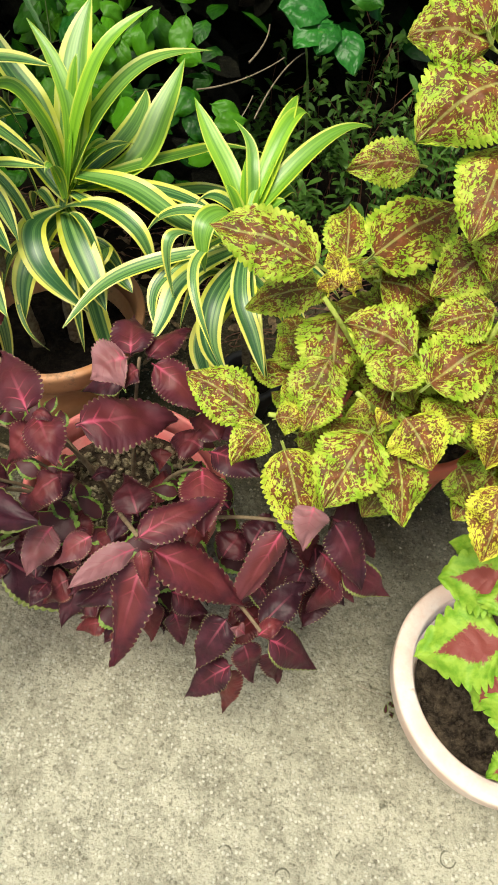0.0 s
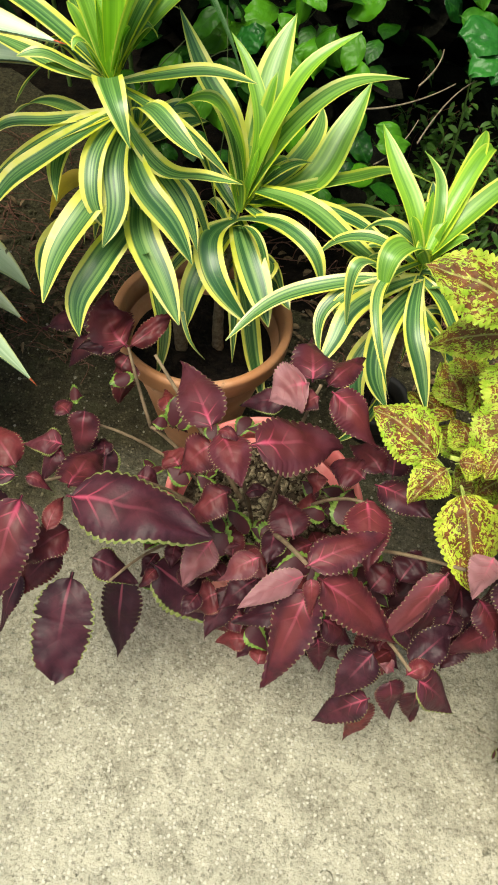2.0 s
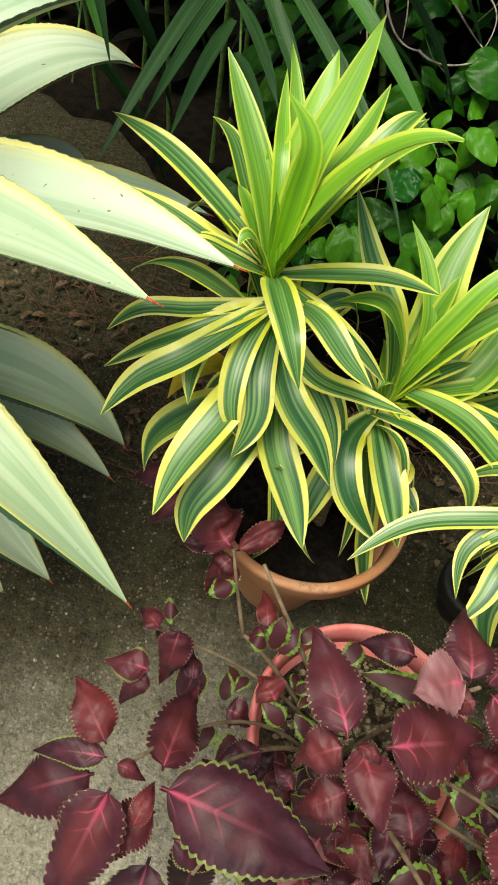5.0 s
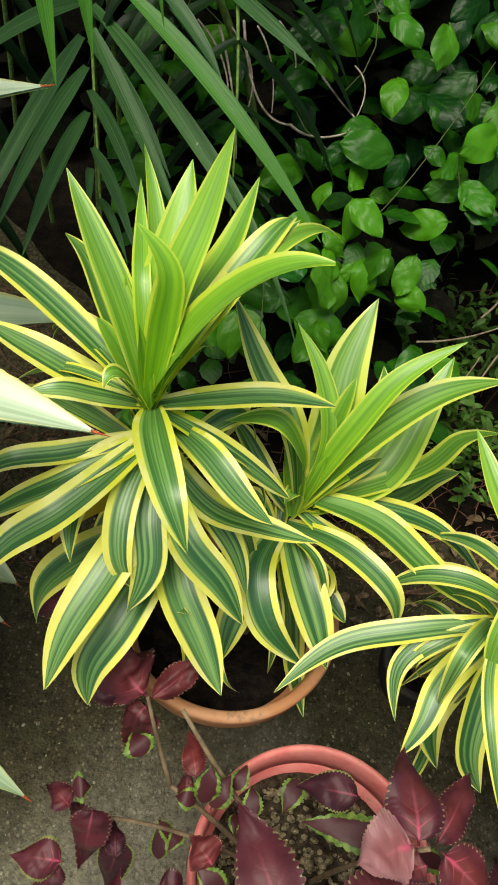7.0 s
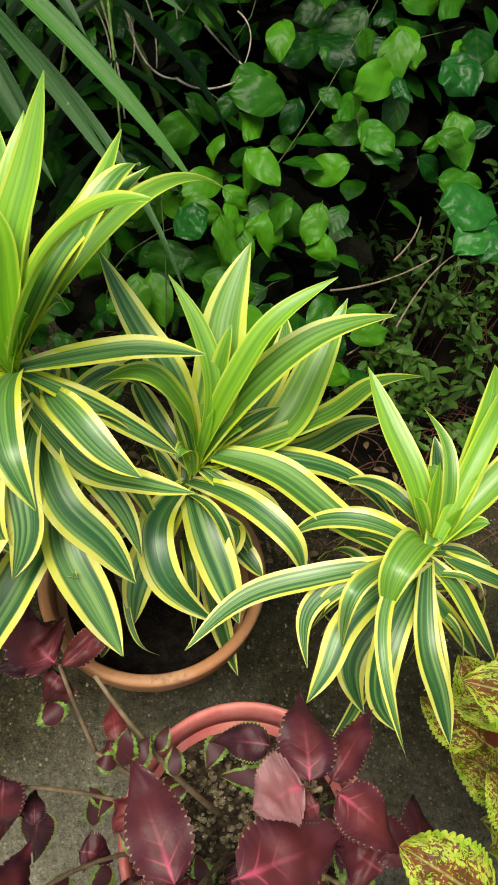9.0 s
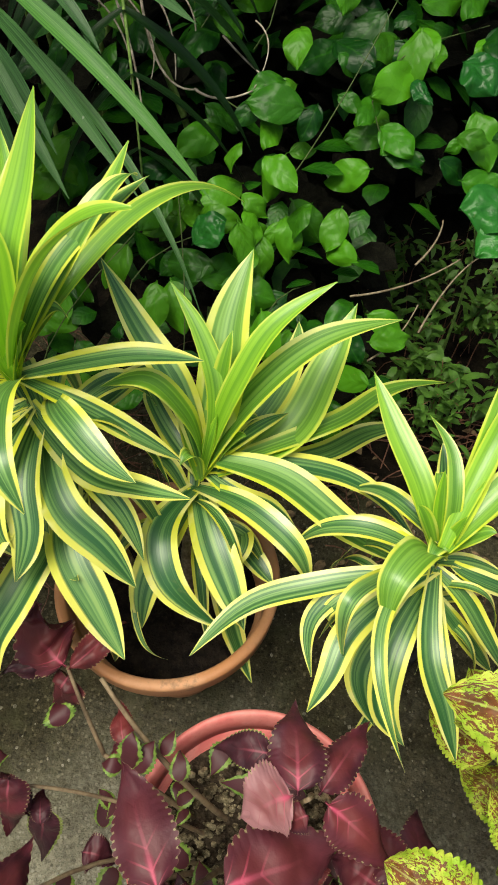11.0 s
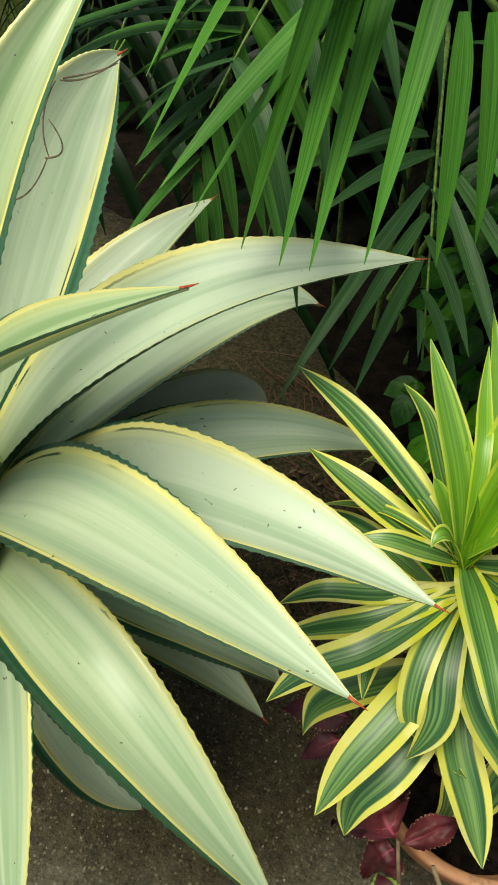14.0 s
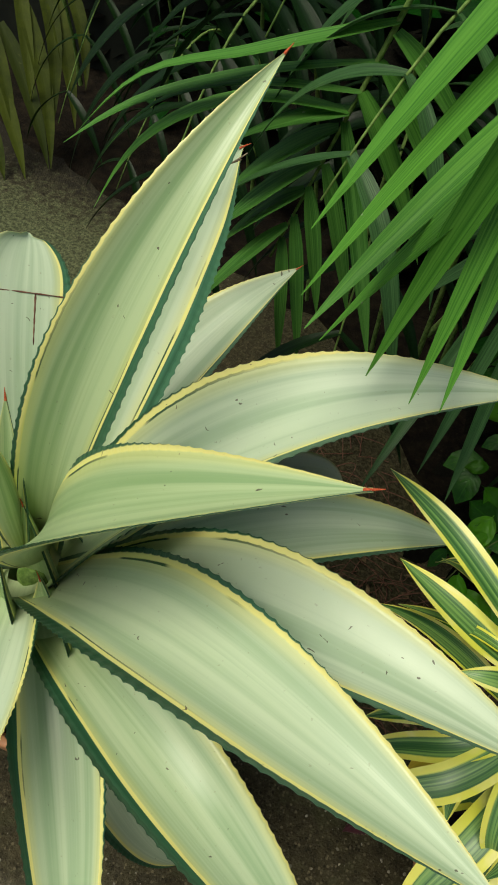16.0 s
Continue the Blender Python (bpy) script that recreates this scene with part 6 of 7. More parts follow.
leaf(palm_front, (-0.505, 1.146, 1.344), (-0.552, 1.101, 1.164), (-0.599, 1.057, 0.944), 0.040, 0, 0.8)
leaf(palm_front, (-0.525, 1.219, 1.331), (-0.537, 1.126, 1.163), (-0.549, 1.032, 0.956), 0.026, 0, 0.8)
leaf(palm_front, (-0.530, 1.297, 1.259), (-0.525, 1.167, 1.128), (-0.520, 1.036, 0.957), 0.027, 0, 0.8)
leaf(palm_front, (-0.479, 1.282, 1.270), (-0.474, 1.158, 1.146), (-0.469, 1.034, 0.982), 0.025, 0, 0.8)
leaf(palm_front, (-0.452, 1.163, 1.151), (-0.433, 1.135, 1.069), (-0.414, 1.108, 0.948), 0.022, 0, 0.8)
leaf(palm_front, (-0.430, 1.173, 1.151), (-0.408, 1.151, 1.080), (-0.385, 1.129, 0.969), 0.026, 0, 0.8)
leaf(palm_front, (-0.383, 1.190, 1.152), (-0.355, 1.171, 1.095), (-0.326, 1.151, 0.997), 0.022, 0, 0.8)
leaf(palm_mid, (-0.494, 1.508, 0.802), (-0.533, 1.317, 0.747), (-0.572, 1.125, 0.662), 0.024, 17, 0.03)
leaf(palm_mid, (-0.477, 1.464, 0.784), (-0.494, 1.301, 0.775), (-0.511, 1.138, 0.736), 0.021, 17, 0.08)
leaf(palm_mid, (-0.461, 1.397, 0.758), (-0.465, 1.254, 0.764), (-0.468, 1.111, 0.740), 0.020, 15, 0.08)
leaf(palm_mid, (-0.439, 1.317, 0.728), (-0.426, 1.260, 0.751), (-0.413, 1.202, 0.745), 0.011, 6, -0.02)
leaf(palm_mid, (-0.482, 1.508, 0.799), (-0.406, 1.406, 0.787), (-0.331, 1.303, 0.745), 0.022, -13, 0.08)
leaf(palm_mid, (-0.466, 1.430, 0.770), (-0.409, 1.333, 0.770), (-0.353, 1.236, 0.740), 0.019, -9, 0.08)
leaf(palm_mid, (-0.443, 1.347, 0.739), (-0.395, 1.256, 0.747), (-0.348, 1.165, 0.725), 0.016, -7, 0.03)
leaf(palm_mid, (-0.420, 1.278, 0.712), (-0.386, 1.203, 0.743), (-0.352, 1.129, 0.744), 0.011, -6, -0.02)
leaf(palm_mid, (-0.488, 1.551, 0.827), (-0.352, 1.407, 0.785), (-0.217, 1.263, 0.713), 0.023, -17, 0.18)
leaf(palm_mid, (-0.534, 1.567, 0.828), (-0.601, 1.464, 0.853), (-0.668, 1.361, 0.848), 0.022, 33, -0.12)
leaf(palm_mid, (-0.520, 1.592, 0.835), (-0.566, 1.503, 0.862), (-0.612, 1.414, 0.859), 0.021, 33, -0.12)
leaf(palm_mid, (-0.501, 1.567, 0.823), (-0.556, 1.465, 0.827), (-0.612, 1.363, 0.802), 0.022, 28, -0.12)
leaf(palm_mid, (-0.408, 1.615, 0.833), (-0.353, 1.516, 0.846), (-0.298, 1.418, 0.829), 0.018, -17, -0.02)
leaf(palm_mid, (-0.430, 1.471, 0.891), (-0.274, 1.368, 0.824), (-0.124, 1.265, 0.719), 0.025, -22, 0.43)
leaf(palm_mid, (-0.490, 1.544, 0.823), (-0.269, 1.356, 0.737), (-0.128, 1.160, 0.618), 0.014, -14, 0.18)
leaf(palm_mid, (-0.458, 1.425, 0.854), (-0.379, 1.326, 0.793), (-0.305, 1.243, 0.723), 0.022, -9, 0.18)
leaf(palm_mid, (-0.325, 1.621, 0.866), (-0.247, 1.543, 0.857), (-0.167, 1.478, 0.839), 0.023, -27, 0.08)
leaf(palm_mid, (-0.404, 1.527, 0.893), (-0.336, 1.466, 0.861), (-0.286, 1.417, 0.823), 0.020, -20, 0.03)
leaf(palm_back, (-0.790, 1.476, 0.959), (-0.718, 1.416, 0.824), (-0.645, 1.356, 0.673), 0.032, 0, 0.40)
leaf(palm_back, (-0.803, 1.464, 0.897), (-0.753, 1.434, 0.807), (-0.703, 1.403, 0.701), 0.031, 0, 0.40)
leaf(palm_back, (-0.776, 1.479, 1.001), (-0.702, 1.459, 0.913), (-0.628, 1.438, 0.810), 0.048, 0, 0.50)
leaf(palm_back, (-0.764, 1.487, 1.041), (-0.684, 1.474, 0.965), (-0.603, 1.462, 0.873), 0.053, 0, 0.50)
leaf(palm_back, (-0.752, 1.493, 1.077), (-0.667, 1.486, 1.013), (-0.581, 1.480, 0.933), 0.054, 0, 0.50)
leaf(palm_back, (-0.819, 1.455, 0.860), (-0.785, 1.427, 0.779), (-0.751, 1.399, 0.682), 0.027, 0, 0.40)
leaf(palm_back, (-0.832, 1.449, 0.811), (-0.795, 1.407, 0.715), (-0.759, 1.365, 0.604), 0.024, 0, 0.40)
leaf(palm_back, (-0.842, 1.439, 0.772), (-0.817, 1.402, 0.686), (-0.793, 1.365, 0.585), 0.022, 0, 0.40)
leaf(palm_back, (-0.785, 1.477, 0.972), (-0.869, 1.454, 0.939), (-0.954, 1.431, 0.889), 0.054, 0, 0.40)
leaf(palm_back, (-0.785, 1.477, 0.972), ((-0.950, 1.460, 0.947), (-1.047, 1.380, 0.896)), (-1.108, 1.320, 0.790), 0.037, 0, 0.55)
leaf(palm_back, (-0.795, 1.476, 0.946), (-0.866, 1.451, 0.893), (-0.938, 1.426, 0.824), 0.058, 0, 0.40)
leaf(palm_back, (-0.776, 1.479, 1.001), ((-0.969, 1.450, 0.966), (-1.044, 1.400, 0.938)), (-1.094, 1.330, 0.878), 0.024, 0, 0.45)
leaf(palm_back, (-0.807, 1.463, 0.897), (-0.872, 1.438, 0.841), (-0.938, 1.414, 0.770), 0.054, 0, 0.40)
leaf(palm_back, (-0.821, 1.450, 0.853), (-0.881, 1.429, 0.799), (-0.942, 1.407, 0.729), 0.051, 0, 0.40)
leaf(palm_back, (-0.835, 1.438, 0.796), (-0.897, 1.394, 0.722), (-0.960, 1.350, 0.632), 0.037, 0, 0.40)
leaf(palm_back, (-0.764, 1.487, 1.041), ((-0.961, 1.450, 0.978), (-1.073, 1.380, 0.937)), (-1.149, 1.320, 0.884), 0.030, 0, 0.45)
leaf(palm_back, (-0.749, 1.493, 1.091), ((-0.929, 1.450, 1.020), (-1.053, 1.380, 0.982)), (-1.114, 1.300, 0.915), 0.036, 0, 0.50)

# ---- hedge of climbing vine, with small shrub below ----


def leaf_mesh(name, shape, length, width, mat, rows=8, cols=4, droop=0.12, cup=-0.2, fold=0.15, wave=0.04, seed=0):
    bm = blade(bmesh.new(), (0, 0, 0), (0, length * 0.5, length * droop * 0.6), (0, length, -length * droop * 0.3), width, 0, shape, rows, cols, fold, cup, wave, seed=seed, crinkle=0.08)
    me = bpy.data.meshes.new(name)
    bm.to_mesh(me)
    bm.free()
    for f in me.polygons:
        f.use_smooth = True
    me.materials.append(mat)
    return me


rng = random.Random(11)
vine = thing("climbing_vine", 0.1, 1.75, 0.0, "dense glossy green climbing vine over the hedge", "vine")
kinds = [leaf_mesh("vine_leaf", drip, 0.090 - 0.003 * k, 0.058 - 0.002 * k, VINE, rows=18, cols=8, seed=k, droop=0.05 + 0.05 * k, fold=0.04 + 0.03 * k, cup=-0.10 - 0.05 * k, wave=0.12) for k in range(6)]


def put_leaf(me, parent, at, face, turn, size, tone=0.0, name="leaf"):
    ob = new(name, me)
    ob.parent = parent
    z = Vector(face).normalized()
    rot = z.to_track_quat("Z", "Y").to_matrix().to_4x4() @ pose(0, 0, 0, 0, 0, turn)
    ob.matrix_basis = Matrix.Translation(Vector(at) - origin(parent)) @ rot @ Matrix.Scale(size, 4)
    ob.color = (0.5 + 0.5 * tone, 0, 0, 1)
    return ob


placed = 0
hidden = []
while placed < 300 or len(hidden) < 1060:
    x, z = rng.uniform(-0.42, 0.64), 0.36 + 0.72 * rng.random()
    deep = rng.uniform(-0.04, 0.09) if placed < 300 else rng.uniform(0.03, 0.40)
    y = 1.37 + 1.32 * (z - 0.55) + deep
    clump = noise.noise(Vector((x * 6, z * 6, 2.0)))
    if x > 0.13 and z < 0.60 + 0.12 * (x - 0.13) + 0.05 * clump or (placed < 300 and clump < -0.22 - 0.25 * min(0.0, 0.15 - x)):
        continue
    face = (rng.uniform(-0.8, 0.8), -0.7 + rng.uniform(-0.5, 0.5), 0.9)
    if placed < 300:
        # random leaf tone, with shade painted in towards the top, right and depth
        shade_tone = clump + 1.6 * rng.random() ** 3 - 2.0 * max(0.0, x - 0.32) - 6.0 * max(0.0, z - 0.70) + (0.30 if z < 0.69 and x < 0.24 else 0.0)
        put_leaf(kinds[placed % 6], vine, (x, y, z), face, 180 + rng.uniform(-100, 100), 0.55 + 0.62 * rng.random(), max(-0.9, min(0.6, 1.1 * shade_tone - 0.25 - 4 * max(0, deep - 0.02))))
        placed += 1
    else:
        hidden.append((Vector((x, y, z)), rng.uniform(-1.6, 1.6), rng.uniform(0.04, 0.075)))


def foliage(name, spots, shape, mat, parent, narrow=0.7, rows=4, cols=2):
    """Many small leaves, joined."""
    bm = bmesh.new()
    for at, w, ln in spots:
        tip = at + Vector((math.sin(w) * ln, -math.cos(w) * ln * 0.75, rng.uniform(-0.8, 0.1) * ln))
        blade(bm, at, (at + tip) / 2 + Vector((0, 0, ln * 0.1)), tip, ln * narrow, rng.uniform(-25, 25), shape, rows, cols, 0.15, -0.1)
    return part(name, bm, mat, parent, kind="stuff")


foliage("inner_foliage", hidden[:420], drip, VINE, vine)
# black leaf backing that stands in for darkness between the vine leaves
foliage("dark_backing", [(at + Vector((0, 0.10, -0.04)), w, ln * 1.5) for at, w, ln in hidden[420:]], oval, DEPTH_SHADE, vine)
for _ in range(10):
    x, z = rng.uniform(-0.4, 0.15), rng.uniform(0.35, 0.8)
    y = 1.43 + 1.3 * (z - 0.55)
    stem(vine, (x, y, z), (x + rng.uniform(-0.1, 0.1), y + 0.05, z + 0.1), (x + rng.uniform(-0.2, 0.2), y + 0.18, z + rng.uniform(0.05, 0.25)), 0.0012, 0.0008, TENDRIL, "tendril", rings=6)

# upper hedge is out of view, added to keep sky light off the bed
hedge = thing("hedge", 0.0, 2.4, 0.0, "dense hedge mass added behind the bed, its unseen top blocking sky light", "hedge")
spots = []
for _ in range(3200):
    x, z = rng.uniform(-3.2, 2.6), rng.uniform(0.0, 2.1)
    spots.append((Vector((x, 2.15 + 0.45 * max(0.0, -0.4 - x) + rng.uniform(0, 0.5) + 0.15 * noise.noise(Vector((x * 3, z * 3, 0))), z)), rng.uniform(-2, 2), rng.uniform(0.08, 0.15)))
foliage("foliage", spots[:500], oval, VINE, hedge)
# same black backing for the unlit inside of the hedge
foliage("dark_backing", [(at + Vector((0, 0.12, 0)), w, ln * 1.4) for at, w, ln in spots[500:]], oval, DEPTH_SHADE, hedge)


def frond(label, a, b, c, pairs, length, width, tone, name="palm", drop=0.5, seed=0):
    """A palm leaf: a bent midrib with pairs of hanging leaflets."""
    ob = thing("palm_frond", a[0], a[1], 0.0, label, "palm", "palm fronds")
    GROWS[ob] = name
    stem(ob, a, b, c, 0.007, 0.0015, GREEN_STEM, "rachis", rings=20)
    r = random.Random(seed)
    for k in range(pairs):
        s = 0.30 + 0.70 * (k + 0.5) / pairs
        at, d = curve(Vector(a), Vector(b), Vector(c), s)
        side = d.cross(Vector((0, 0, 1))).normalized()
        ln = length * (0.55 + 0.9 * s * (1.15 - s)) * r.uniform(0.85, 1.1)
        for w in (-1, 1):
            out = (w * side * 0.8 + d * r.uniform(0.35, 0.6)).normalized()
            tip = at + out * ln * 0.85 + Vector((0, 0, -drop * ln * r.uniform(0.7, 1.2)))
            leaf(ob, at, at + out * ln * 0.5 + Vector((0, 0, -drop * ln * 0.18)), tip, width * r.uniform(0.85, 1.1), r.uniform(-15, 15), tone)
    return ob


# tones around -0.8 paint the dark gap behind the agave onto the leaflets
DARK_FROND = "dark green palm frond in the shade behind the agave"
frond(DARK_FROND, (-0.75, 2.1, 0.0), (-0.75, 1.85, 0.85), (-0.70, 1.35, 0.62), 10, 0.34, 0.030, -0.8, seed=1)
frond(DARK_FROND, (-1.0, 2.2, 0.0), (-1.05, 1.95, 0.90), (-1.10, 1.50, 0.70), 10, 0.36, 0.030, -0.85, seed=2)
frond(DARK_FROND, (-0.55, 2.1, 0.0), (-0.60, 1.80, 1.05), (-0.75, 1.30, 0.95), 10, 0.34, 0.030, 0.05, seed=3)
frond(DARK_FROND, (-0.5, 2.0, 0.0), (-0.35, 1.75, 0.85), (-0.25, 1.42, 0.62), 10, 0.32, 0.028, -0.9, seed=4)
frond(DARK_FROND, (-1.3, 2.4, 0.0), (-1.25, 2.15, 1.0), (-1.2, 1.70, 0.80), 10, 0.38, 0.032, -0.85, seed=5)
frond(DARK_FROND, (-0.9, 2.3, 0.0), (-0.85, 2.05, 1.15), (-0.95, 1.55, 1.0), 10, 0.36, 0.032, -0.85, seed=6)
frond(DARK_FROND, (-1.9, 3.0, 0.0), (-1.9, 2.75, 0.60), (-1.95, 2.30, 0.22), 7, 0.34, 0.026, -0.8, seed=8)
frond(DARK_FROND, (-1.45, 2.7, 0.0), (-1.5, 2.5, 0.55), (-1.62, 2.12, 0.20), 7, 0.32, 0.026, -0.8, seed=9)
olive_frond = thing("palm_frond", -2.3, 2.9, 0.0, "yellowing olive palm frond drooping at the end of the bed", "palm", "palm fronds")
GROWS[olive_frond] = "olive"
stem(olive_frond, (-2.3, 2.9, 0.0), (-2.45, 2.75, 0.9), (-2.75, 2.35, 1.2), 0.010, 0.003, GREEN_STEM, "rachis", rings=20)
leaf(olive_frond, (-2.215, 2.606, 0.519), (-2.116, 2.539, 0.364), (-2.056, 2.392, 0.117), 0.054, 2, 0.15)
leaf(olive_frond, (-2.265, 2.550, 0.491), (-2.121, 2.462, 0.265), (-2.026, 2.322, 0.020), 0.055, -5, 0.15)
leaf(olive_frond, (-2.270, 2.468, 0.383), (-2.147, 2.410, 0.222), (-2.032, 2.317, 0.020), 0.055, -12, 0.15)
leaf(olive_frond, (-2.266, 2.374, 0.276), (-2.178, 2.331, 0.169), (-2.082, 2.249, -0.005), 0.055, -9, 0.15)
leaf(olive_frond, (-2.192, 2.616, 0.506), (-2.082, 2.547, 0.336), (-1.993, 2.437, 0.121), 0.055, -8, 0.15)
leaf(olive_frond, (-2.141, 2.651, 0.508), (-2.048, 2.603, 0.378), (-1.991, 2.515, 0.226), 0.045, -9, 0.15)
leaf(olive_frond, (-2.240, 2.280, 0.172), (-2.187, 2.255, 0.102), (-2.134, 2.205, 0.000), 0.045, -7, 0.15)
leaf(olive_frond, (-2.256, 2.574, 0.519), (-2.190, 2.488, 0.362), (-2.117, 2.385, 0.165), 0.048, 3, 0.15)
leaf(olive_frond, (-2.311, 2.440, 0.398), (-2.233, 2.395, 0.295), (-2.139, 2.304, 0.095), 0.050, -7, 0.15)

# ---- dry stems hanging in the vine ----
dry = thing("dry_vine_stem", -0.1, 1.6, 0.7, "pale dry stems looped through the vine leaves", "dry stem")
stem(dry, (-0.316, 1.649, 0.791), (-0.280, 1.574, 0.735), (-0.256, 1.492, 0.673), 0.0022, 0.0013, STRAW, rings=12)
stem(dry, (-0.280, 1.661, 0.800), (-0.238, 1.569, 0.731), (-0.179, 1.546, 0.714), 0.0024, 0.0014, STRAW, rings=12)
stem(dry, (-0.184, 1.547, 0.714), (-0.143, 1.537, 0.707), (-0.095, 1.549, 0.716), 0.0022, 0.0013, STRAW, rings=12)
stem(dry, (-0.147, 1.613, 0.764), (-0.108, 1.584, 0.743), (-0.080, 1.568, 0.730), 0.0018, 0.0011, STRAW, rings=12)
stem(dry, (-0.258, 1.657, 0.798), (-0.227, 1.615, 0.766), (-0.214, 1.556, 0.721), 0.0016, 0.0010, STRAW, rings=12)
stem(dry, (-0.299, 1.651, 0.793), (-0.256, 1.604, 0.757), (-0.253, 1.551, 0.717), 0.0016, 0.0010, STRAW, rings=12)
stem(dry, (-0.350, 1.650, 0.793), (-0.300, 1.604, 0.758), (-0.282, 1.547, 0.714), 0.0018, 0.0011, STRAW, rings=12)
stem(dry, (-0.099, 1.633, 0.780), (-0.076, 1.603, 0.756), (-0.093, 1.552, 0.718), 0.0014, 0.0008, STRAW, rings=12)
stem(dry, (-0.226, 1.669, 0.806), (-0.194, 1.633, 0.780), (-0.191, 1.593, 0.749), 0.0016, 0.0010, STRAW, rings=12)
stem(dry, (0.084, 1.346, 0.502), (0.172, 1.366, 0.517), (0.253, 1.403, 0.545), 0.0019, 0.0011, CANE, rings=12)
stem(dry, (0.197, 1.307, 0.472), (0.243, 1.374, 0.523), (0.292, 1.412, 0.552), 0.0018, 0.0011, CANE, rings=12)
stem(dry, (0.183, 1.392, 0.536), (0.211, 1.422, 0.559), (0.221, 1.451, 0.581), 0.002, 0.0012, CANE, rings=12)
stem(dry, (0.120, 1.266, 0.441), (0.162, 1.297, 0.465), (0.193, 1.342, 0.499), 0.0016, 0.0010, CANE, rings=12)

shrub = thing("low_shrub", 0.40, 1.5, 0.0, "low shrub with tiny green leaves under the hedge", "shrub")
bm = bmesh.new()
tops = []
for k in range(150):
    x, y = rng.uniform(0.14, 1.0), rng.uniform(1.32, 1.85)
    y += 0.12 if x < 0.35 else 0.06
    top_z = (rng.uniform(0.08, 0.40) + 0.25 * max(0, y - 1.45)) * min(1.0, 0.30 + 2.0 * max(0.0, x - 0.14))
    end = Vector((x + rng.uniform(-0.06, 0.06), y - rng.uniform(0, 0.08), top_z))
    tube(bm, (x, y, -0.02), (x + rng.uniform(-0.03, 0.03), y, top_z * 0.55), end, 0.0016, 0.0008, 5, 4)
    tops.append((Vector((x, y, -0.02)), end))
part("twig_layer", bm, TWIG, shrub, kind="stuff")
bm = bmesh.new()
for a, e in tops:
    for k in range(18):
        s = rng.uniform(0.35, 1.0)
        at = a.lerp(e, s) + Vector((rng.uniform(-0.01, 0.01), rng.uniform(-0.01, 0.01), 0))
        w, ln = rng.uniform(0, 6.283), rng.uniform(0.020, 0.042)
        tip = at + Vector((math.cos(w) * ln, math.sin(w) * ln - 0.003, rng.uniform(0.0, 1.0) * ln))
        blade(bm, at, (at + tip) / 2 + Vector((0, 0, ln * 0.12)), tip, ln * 0.40, rng.uniform(-30, 30), oval, 4, 2, 0.2)
part("small_leaves", bm, SHRUB, shrub, kind="stuff")

sapling = thing("glossy_sapling", 0.30, 1.45, 0.0, "sapling with large dark glossy leaves in the vine", "shrub")
GROWS[sapling] = "glossy"
stem(sapling, (0.34, 1.62, -0.02), (0.33, 1.58, 0.35), (0.27, 1.50, 0.62), 0.004, 0.002, GREEN_STEM)
leaf(sapling, (0.332, 1.424, 0.614), (0.281, 1.422, 0.630), (0.231, 1.419, 0.625), 0.087, 27, 0.0)
leaf(sapling, (0.337, 1.416, 0.608), (0.300, 1.390, 0.605), (0.263, 1.364, 0.583), 0.069, 20, 0.0)
leaf(sapling, (0.348, 1.413, 0.605), (0.327, 1.384, 0.601), (0.306, 1.355, 0.577), 0.059, 13, 0.0)
leaf(sapling, (0.359, 1.409, 0.602), (0.368, 1.369, 0.589), (0.377, 1.328, 0.556), 0.063, -9, 0.0)
leaf(sapling, (-0.169, 1.362, 0.567), (-0.144, 1.372, 0.592), (-0.119, 1.383, 0.597), 0.067, -20, -0.2)
leaf(sapling, (0.220, 1.606, 0.752), (0.246, 1.582, 0.751), (0.272, 1.557, 0.729), 0.078, -22, -0.3)
leaf(sapling, (0.174, 1.563, 0.719), (0.163, 1.553, 0.729), (0.151, 1.544, 0.719), 0.056, 21, -0.3)

# ---- dry litter ----
litter = thing("dry_twigs", 0.25, 1.35, 0.0, "tangle of dry reddish twigs and fallen leaves lying on the earth", "litter")
bm = bmesh.new()
for _ in range(300):
    x, y = rng.uniform(-0.9, 0.9), rng.uniform(1.14, 1.55)
    y += 0.35 * max(0, -x)
    w, ln = rng.uniform(0, 6.283), rng.uniform(0.05, 0.20)
    a, c = Vector((x, y, 0.006)), Vector((x + math.cos(w) * ln, y + math.sin(w) * ln * 0.6, 0.01 + rng.uniform(0, 0.02)))
    tube(bm, a, (a + c) / 2 + Vector((rng.uniform(-0.03, 0.03), rng.uniform(-0.03, 0.03), rng.uniform(0.0, 0.04))), c, 0.0016, 0.0010, 6, 5)
for _ in range(260):
    x, y = rng.uniform(-0.85, -0.22), rng.uniform(1.02, 1.42)
    w, ln = rng.uniform(0, 6.283), rng.uniform(0.03, 0.12)
    a, c = Vector((x, y, 0.004)), Vector((x + math.cos(w) * ln, y + math.sin(w) * ln * 0.6, 0.006 + rng.uniform(0, 0.02)))
    tube(bm, a, (a + c) / 2 + Vector((rng.uniform(-0.02, 0.02), rng.uniform(-0.02, 0.02), rng.uniform(0.0, 0.025))), c, 0.0013, 0.0008, 5, 4)
part("twig_layer", bm, TWIG, litter, kind="stuff")
bm = bmesh.new()
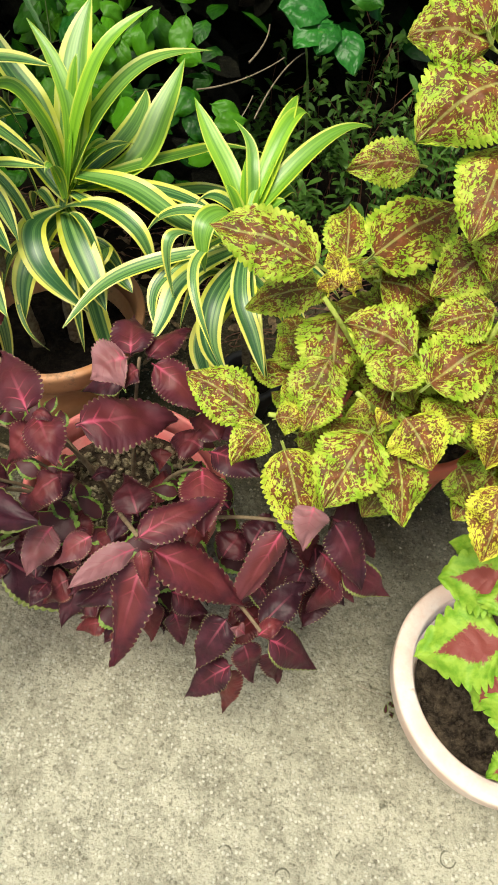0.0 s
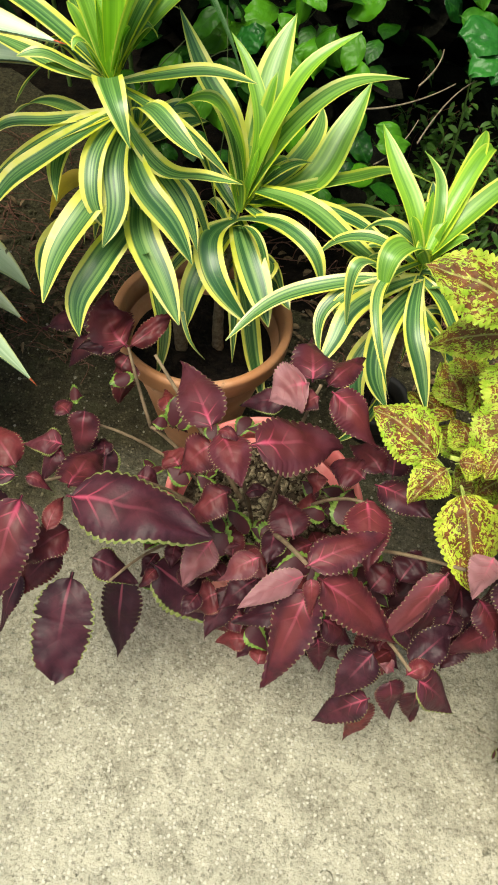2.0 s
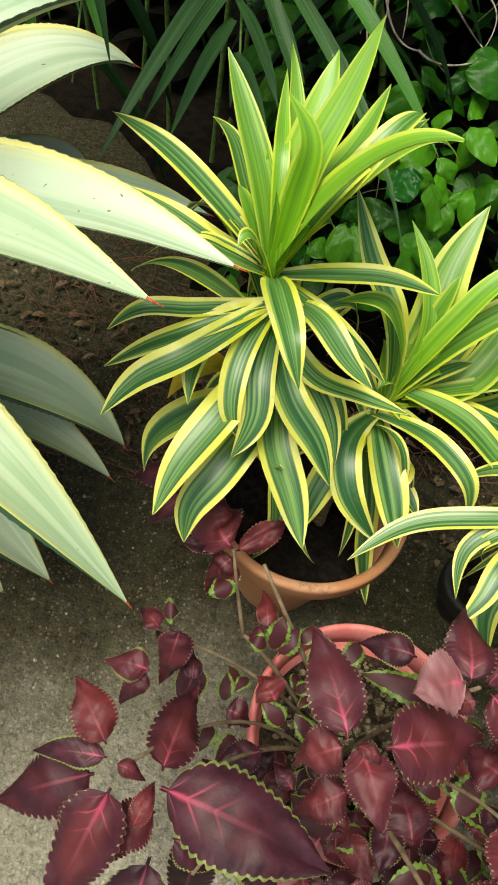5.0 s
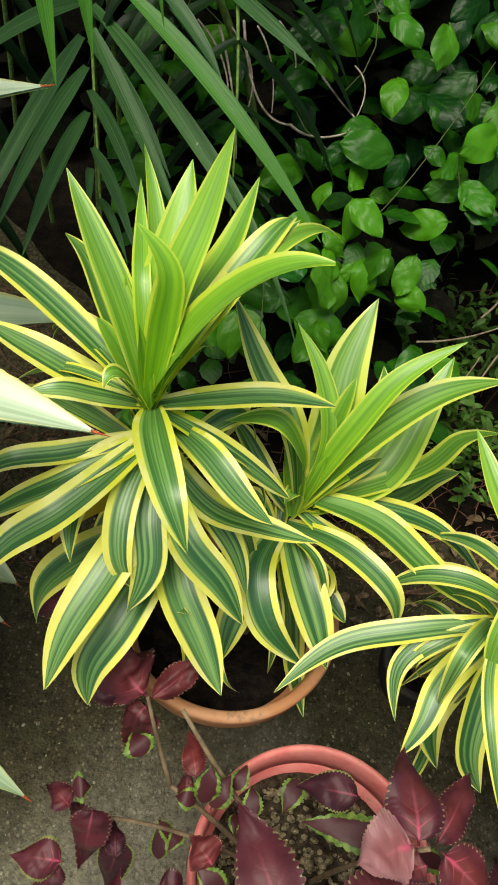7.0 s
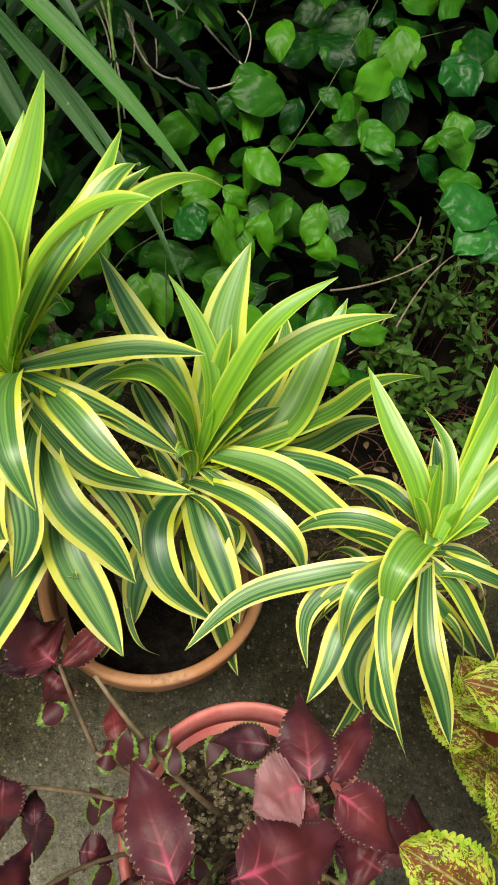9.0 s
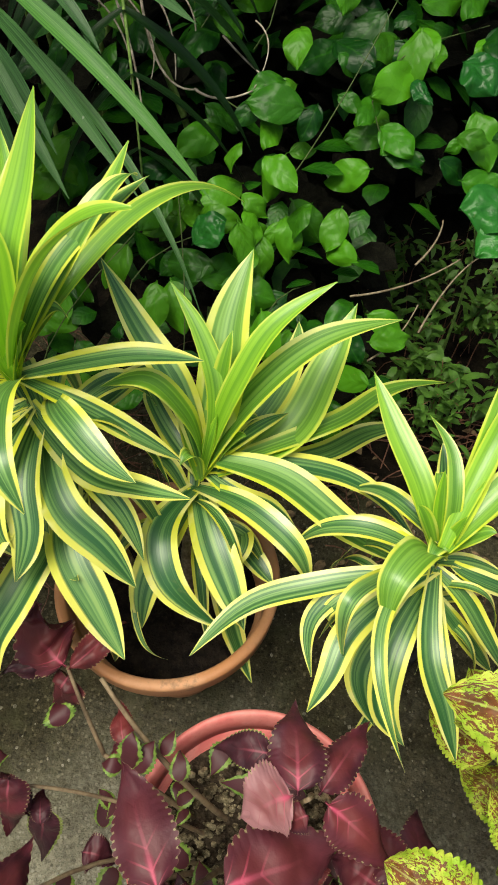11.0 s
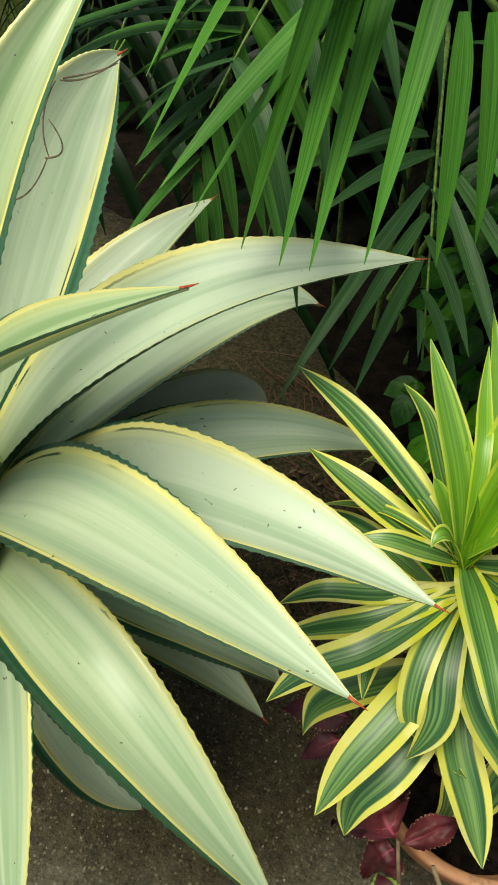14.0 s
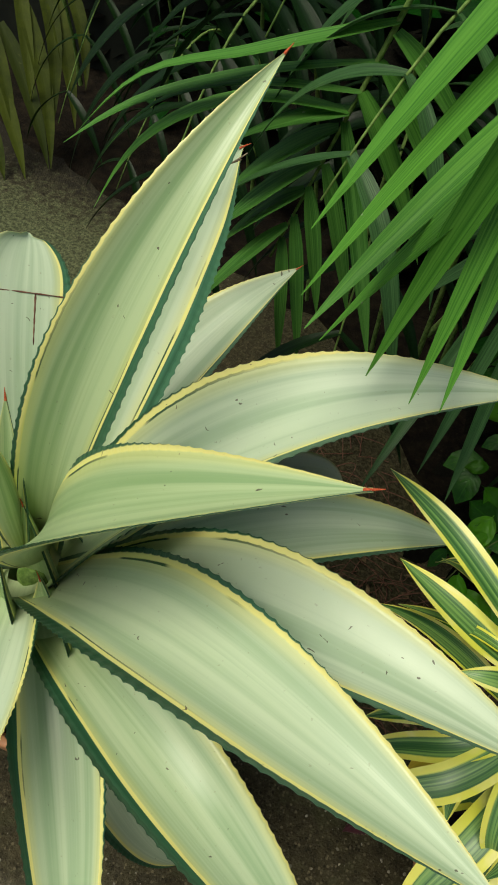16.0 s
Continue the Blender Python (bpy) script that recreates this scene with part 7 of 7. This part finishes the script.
for _ in range(420):
    x, y = rng.uniform(-0.95, 0.75), rng.uniform(1.02, 1.50)
    at, w, ln = Vector((x, y + 0.25 * max(0.0, -0.5 - x), 0.006 + rng.uniform(0, 0.010))), rng.uniform(0, 6.283), rng.uniform(0.012, 0.038)
    tip = at + Vector((math.cos(w) * ln, math.sin(w) * ln, rng.uniform(-0.1, 0.3) * ln))
    blade(bm, at, (at + tip) / 2 + Vector((0, 0, ln * 0.15)), tip, ln * rng.uniform(0.25, 0.6), rng.uniform(-30, 30), oval, 4, 2, 0.25)
part("leaf_layer", bm, DRY_LEAF, litter, "curled dry brown leaves", kind="stuff")

gravel = thing("grit", 0.0, 0.3, 0.0, "loose pale grit scattered over the concrete", "gravel", kind="stuff")
bm = bmesh.new()
for k in range(1500):
    x, y = rng.uniform(-1.3, 0.9), rng.uniform(-0.15, 1.3) if k < 560 else rng.uniform(0.4, 1.35)
    r = 0.0012 + 0.0035 * rng.random() ** 3
    bmesh.ops.create_icosphere(bm, subdivisions=1, radius=1.0, matrix=Matrix.LocRotScale((x, y, r * 0.3), Euler((0, 0, rng.uniform(0, 6))), (r, r * rng.uniform(0.6, 1), r * 0.6)))
part("stones", bm, GRIT, gravel, kind="stuff", smooth=False)
bm = bmesh.new()
for k in range(900):
    x, y = rng.uniform(-1.5, -0.30), rng.uniform(1.02, 1.50)
    y += 0.6 * max(0.0, -0.75 - x)
    r = 0.003 + 0.009 * rng.random() ** 2
    bmesh.ops.create_icosphere(bm, subdivisions=1, radius=1.0, matrix=Matrix.LocRotScale((x, y, r * 0.25), Euler((rng.uniform(0, 6), 0, rng.uniform(0, 6))), (r, r * rng.uniform(0.5, 1), r * 0.6)))
part("clods", bm, CLOD, gravel, "mossy crumbs of earth", kind="stuff")

weed = thing("weed", 0.46, 0.30, 0.0, "tiny green weed with a dry straw beside the cream pot", "weed")
GROWS[weed] = "sprout"
leaf(weed, (0.465, 0.329, 0.000), (0.471, 0.332, 0.012), (0.478, 0.335, 0.016), 0.008, 0, -0.1)
leaf(weed, (0.468, 0.352, 0.000), (0.464, 0.351, 0.013), (0.461, 0.350, 0.017), 0.008, 0, -0.1)
leaf(weed, (0.461, 0.311, 0.000), (0.456, 0.313, 0.008), (0.452, 0.314, 0.008), 0.008, 0, 0.0)
leaf(weed, (0.448, 0.312, 0.000), (0.447, 0.319, 0.013), (0.447, 0.325, 0.017), 0.008, 0, 0.3)
leaf(weed, (0.454, 0.349, 0.000), (0.456, 0.345, 0.012), (0.457, 0.340, 0.017), 0.008, 0, 0.0)
leaf(weed, (0.456, 0.313, 0.000), (0.456, 0.308, 0.009), (0.457, 0.302, 0.010), 0.008, 0, 0.1)
leaf(weed, (0.457, 0.326, 0.000), (0.456, 0.328, 0.010), (0.455, 0.330, 0.013), 0.008, 0, 0.2)
leaf(weed, (0.463, 0.345, 0.000), (0.462, 0.345, 0.012), (0.460, 0.345, 0.016), 0.008, 0, -0.0)
leaf(weed, (0.458, 0.326, 0.000), (0.463, 0.324, 0.012), (0.469, 0.322, 0.016), 0.008, 0, -0.1)
leaf(weed, (0.459, 0.345, 0.000), (0.465, 0.344, 0.013), (0.471, 0.343, 0.018), 0.008, 0, 0.1)
leaf(weed, (0.465, 0.335, 0.000), (0.462, 0.336, 0.013), (0.460, 0.337, 0.018), 0.008, 0, 0.3)
stem(weed, (0.404, 0.359, 0.004), (0.432, 0.348, 0.004), (0.459, 0.337, 0.004), 0.0011, 0.0007, STRAW, rings=6)

leaf_twig = thing("dry_twig", -0.86, 1.08, 0.80, "thin dark dry twig caught on an agave leaf", "twig")
stem(leaf_twig, (-0.879, 1.171, 1.008), (-0.886, 1.146, 0.973), (-0.877, 1.133, 0.935), 0.0013, 0.0008, CANE, "twig", rings=10)
stem(leaf_twig, (-0.915, 1.082, 0.900), (-0.894, 1.102, 0.903), (-0.879, 1.131, 0.935), 0.0013, 0.0008, CANE, "twig", rings=10)
stem(leaf_twig, (-0.881, 1.130, 0.936), (-0.866, 1.146, 0.943), (-0.881, 1.150, 0.973), 0.0013, 0.0008, CANE, "twig", rings=10)
stem(leaf_twig, (-0.875, 1.175, 1.008), (-0.848, 1.196, 1.009), (-0.820, 1.224, 1.026), 0.0013, 0.0008, CANE, "twig", rings=10)
stem(leaf_twig, (-0.872, 1.177, 1.010), (-0.845, 1.200, 1.013), (-0.824, 1.218, 1.020), 0.0013, 0.0008, CANE, "twig", rings=10)
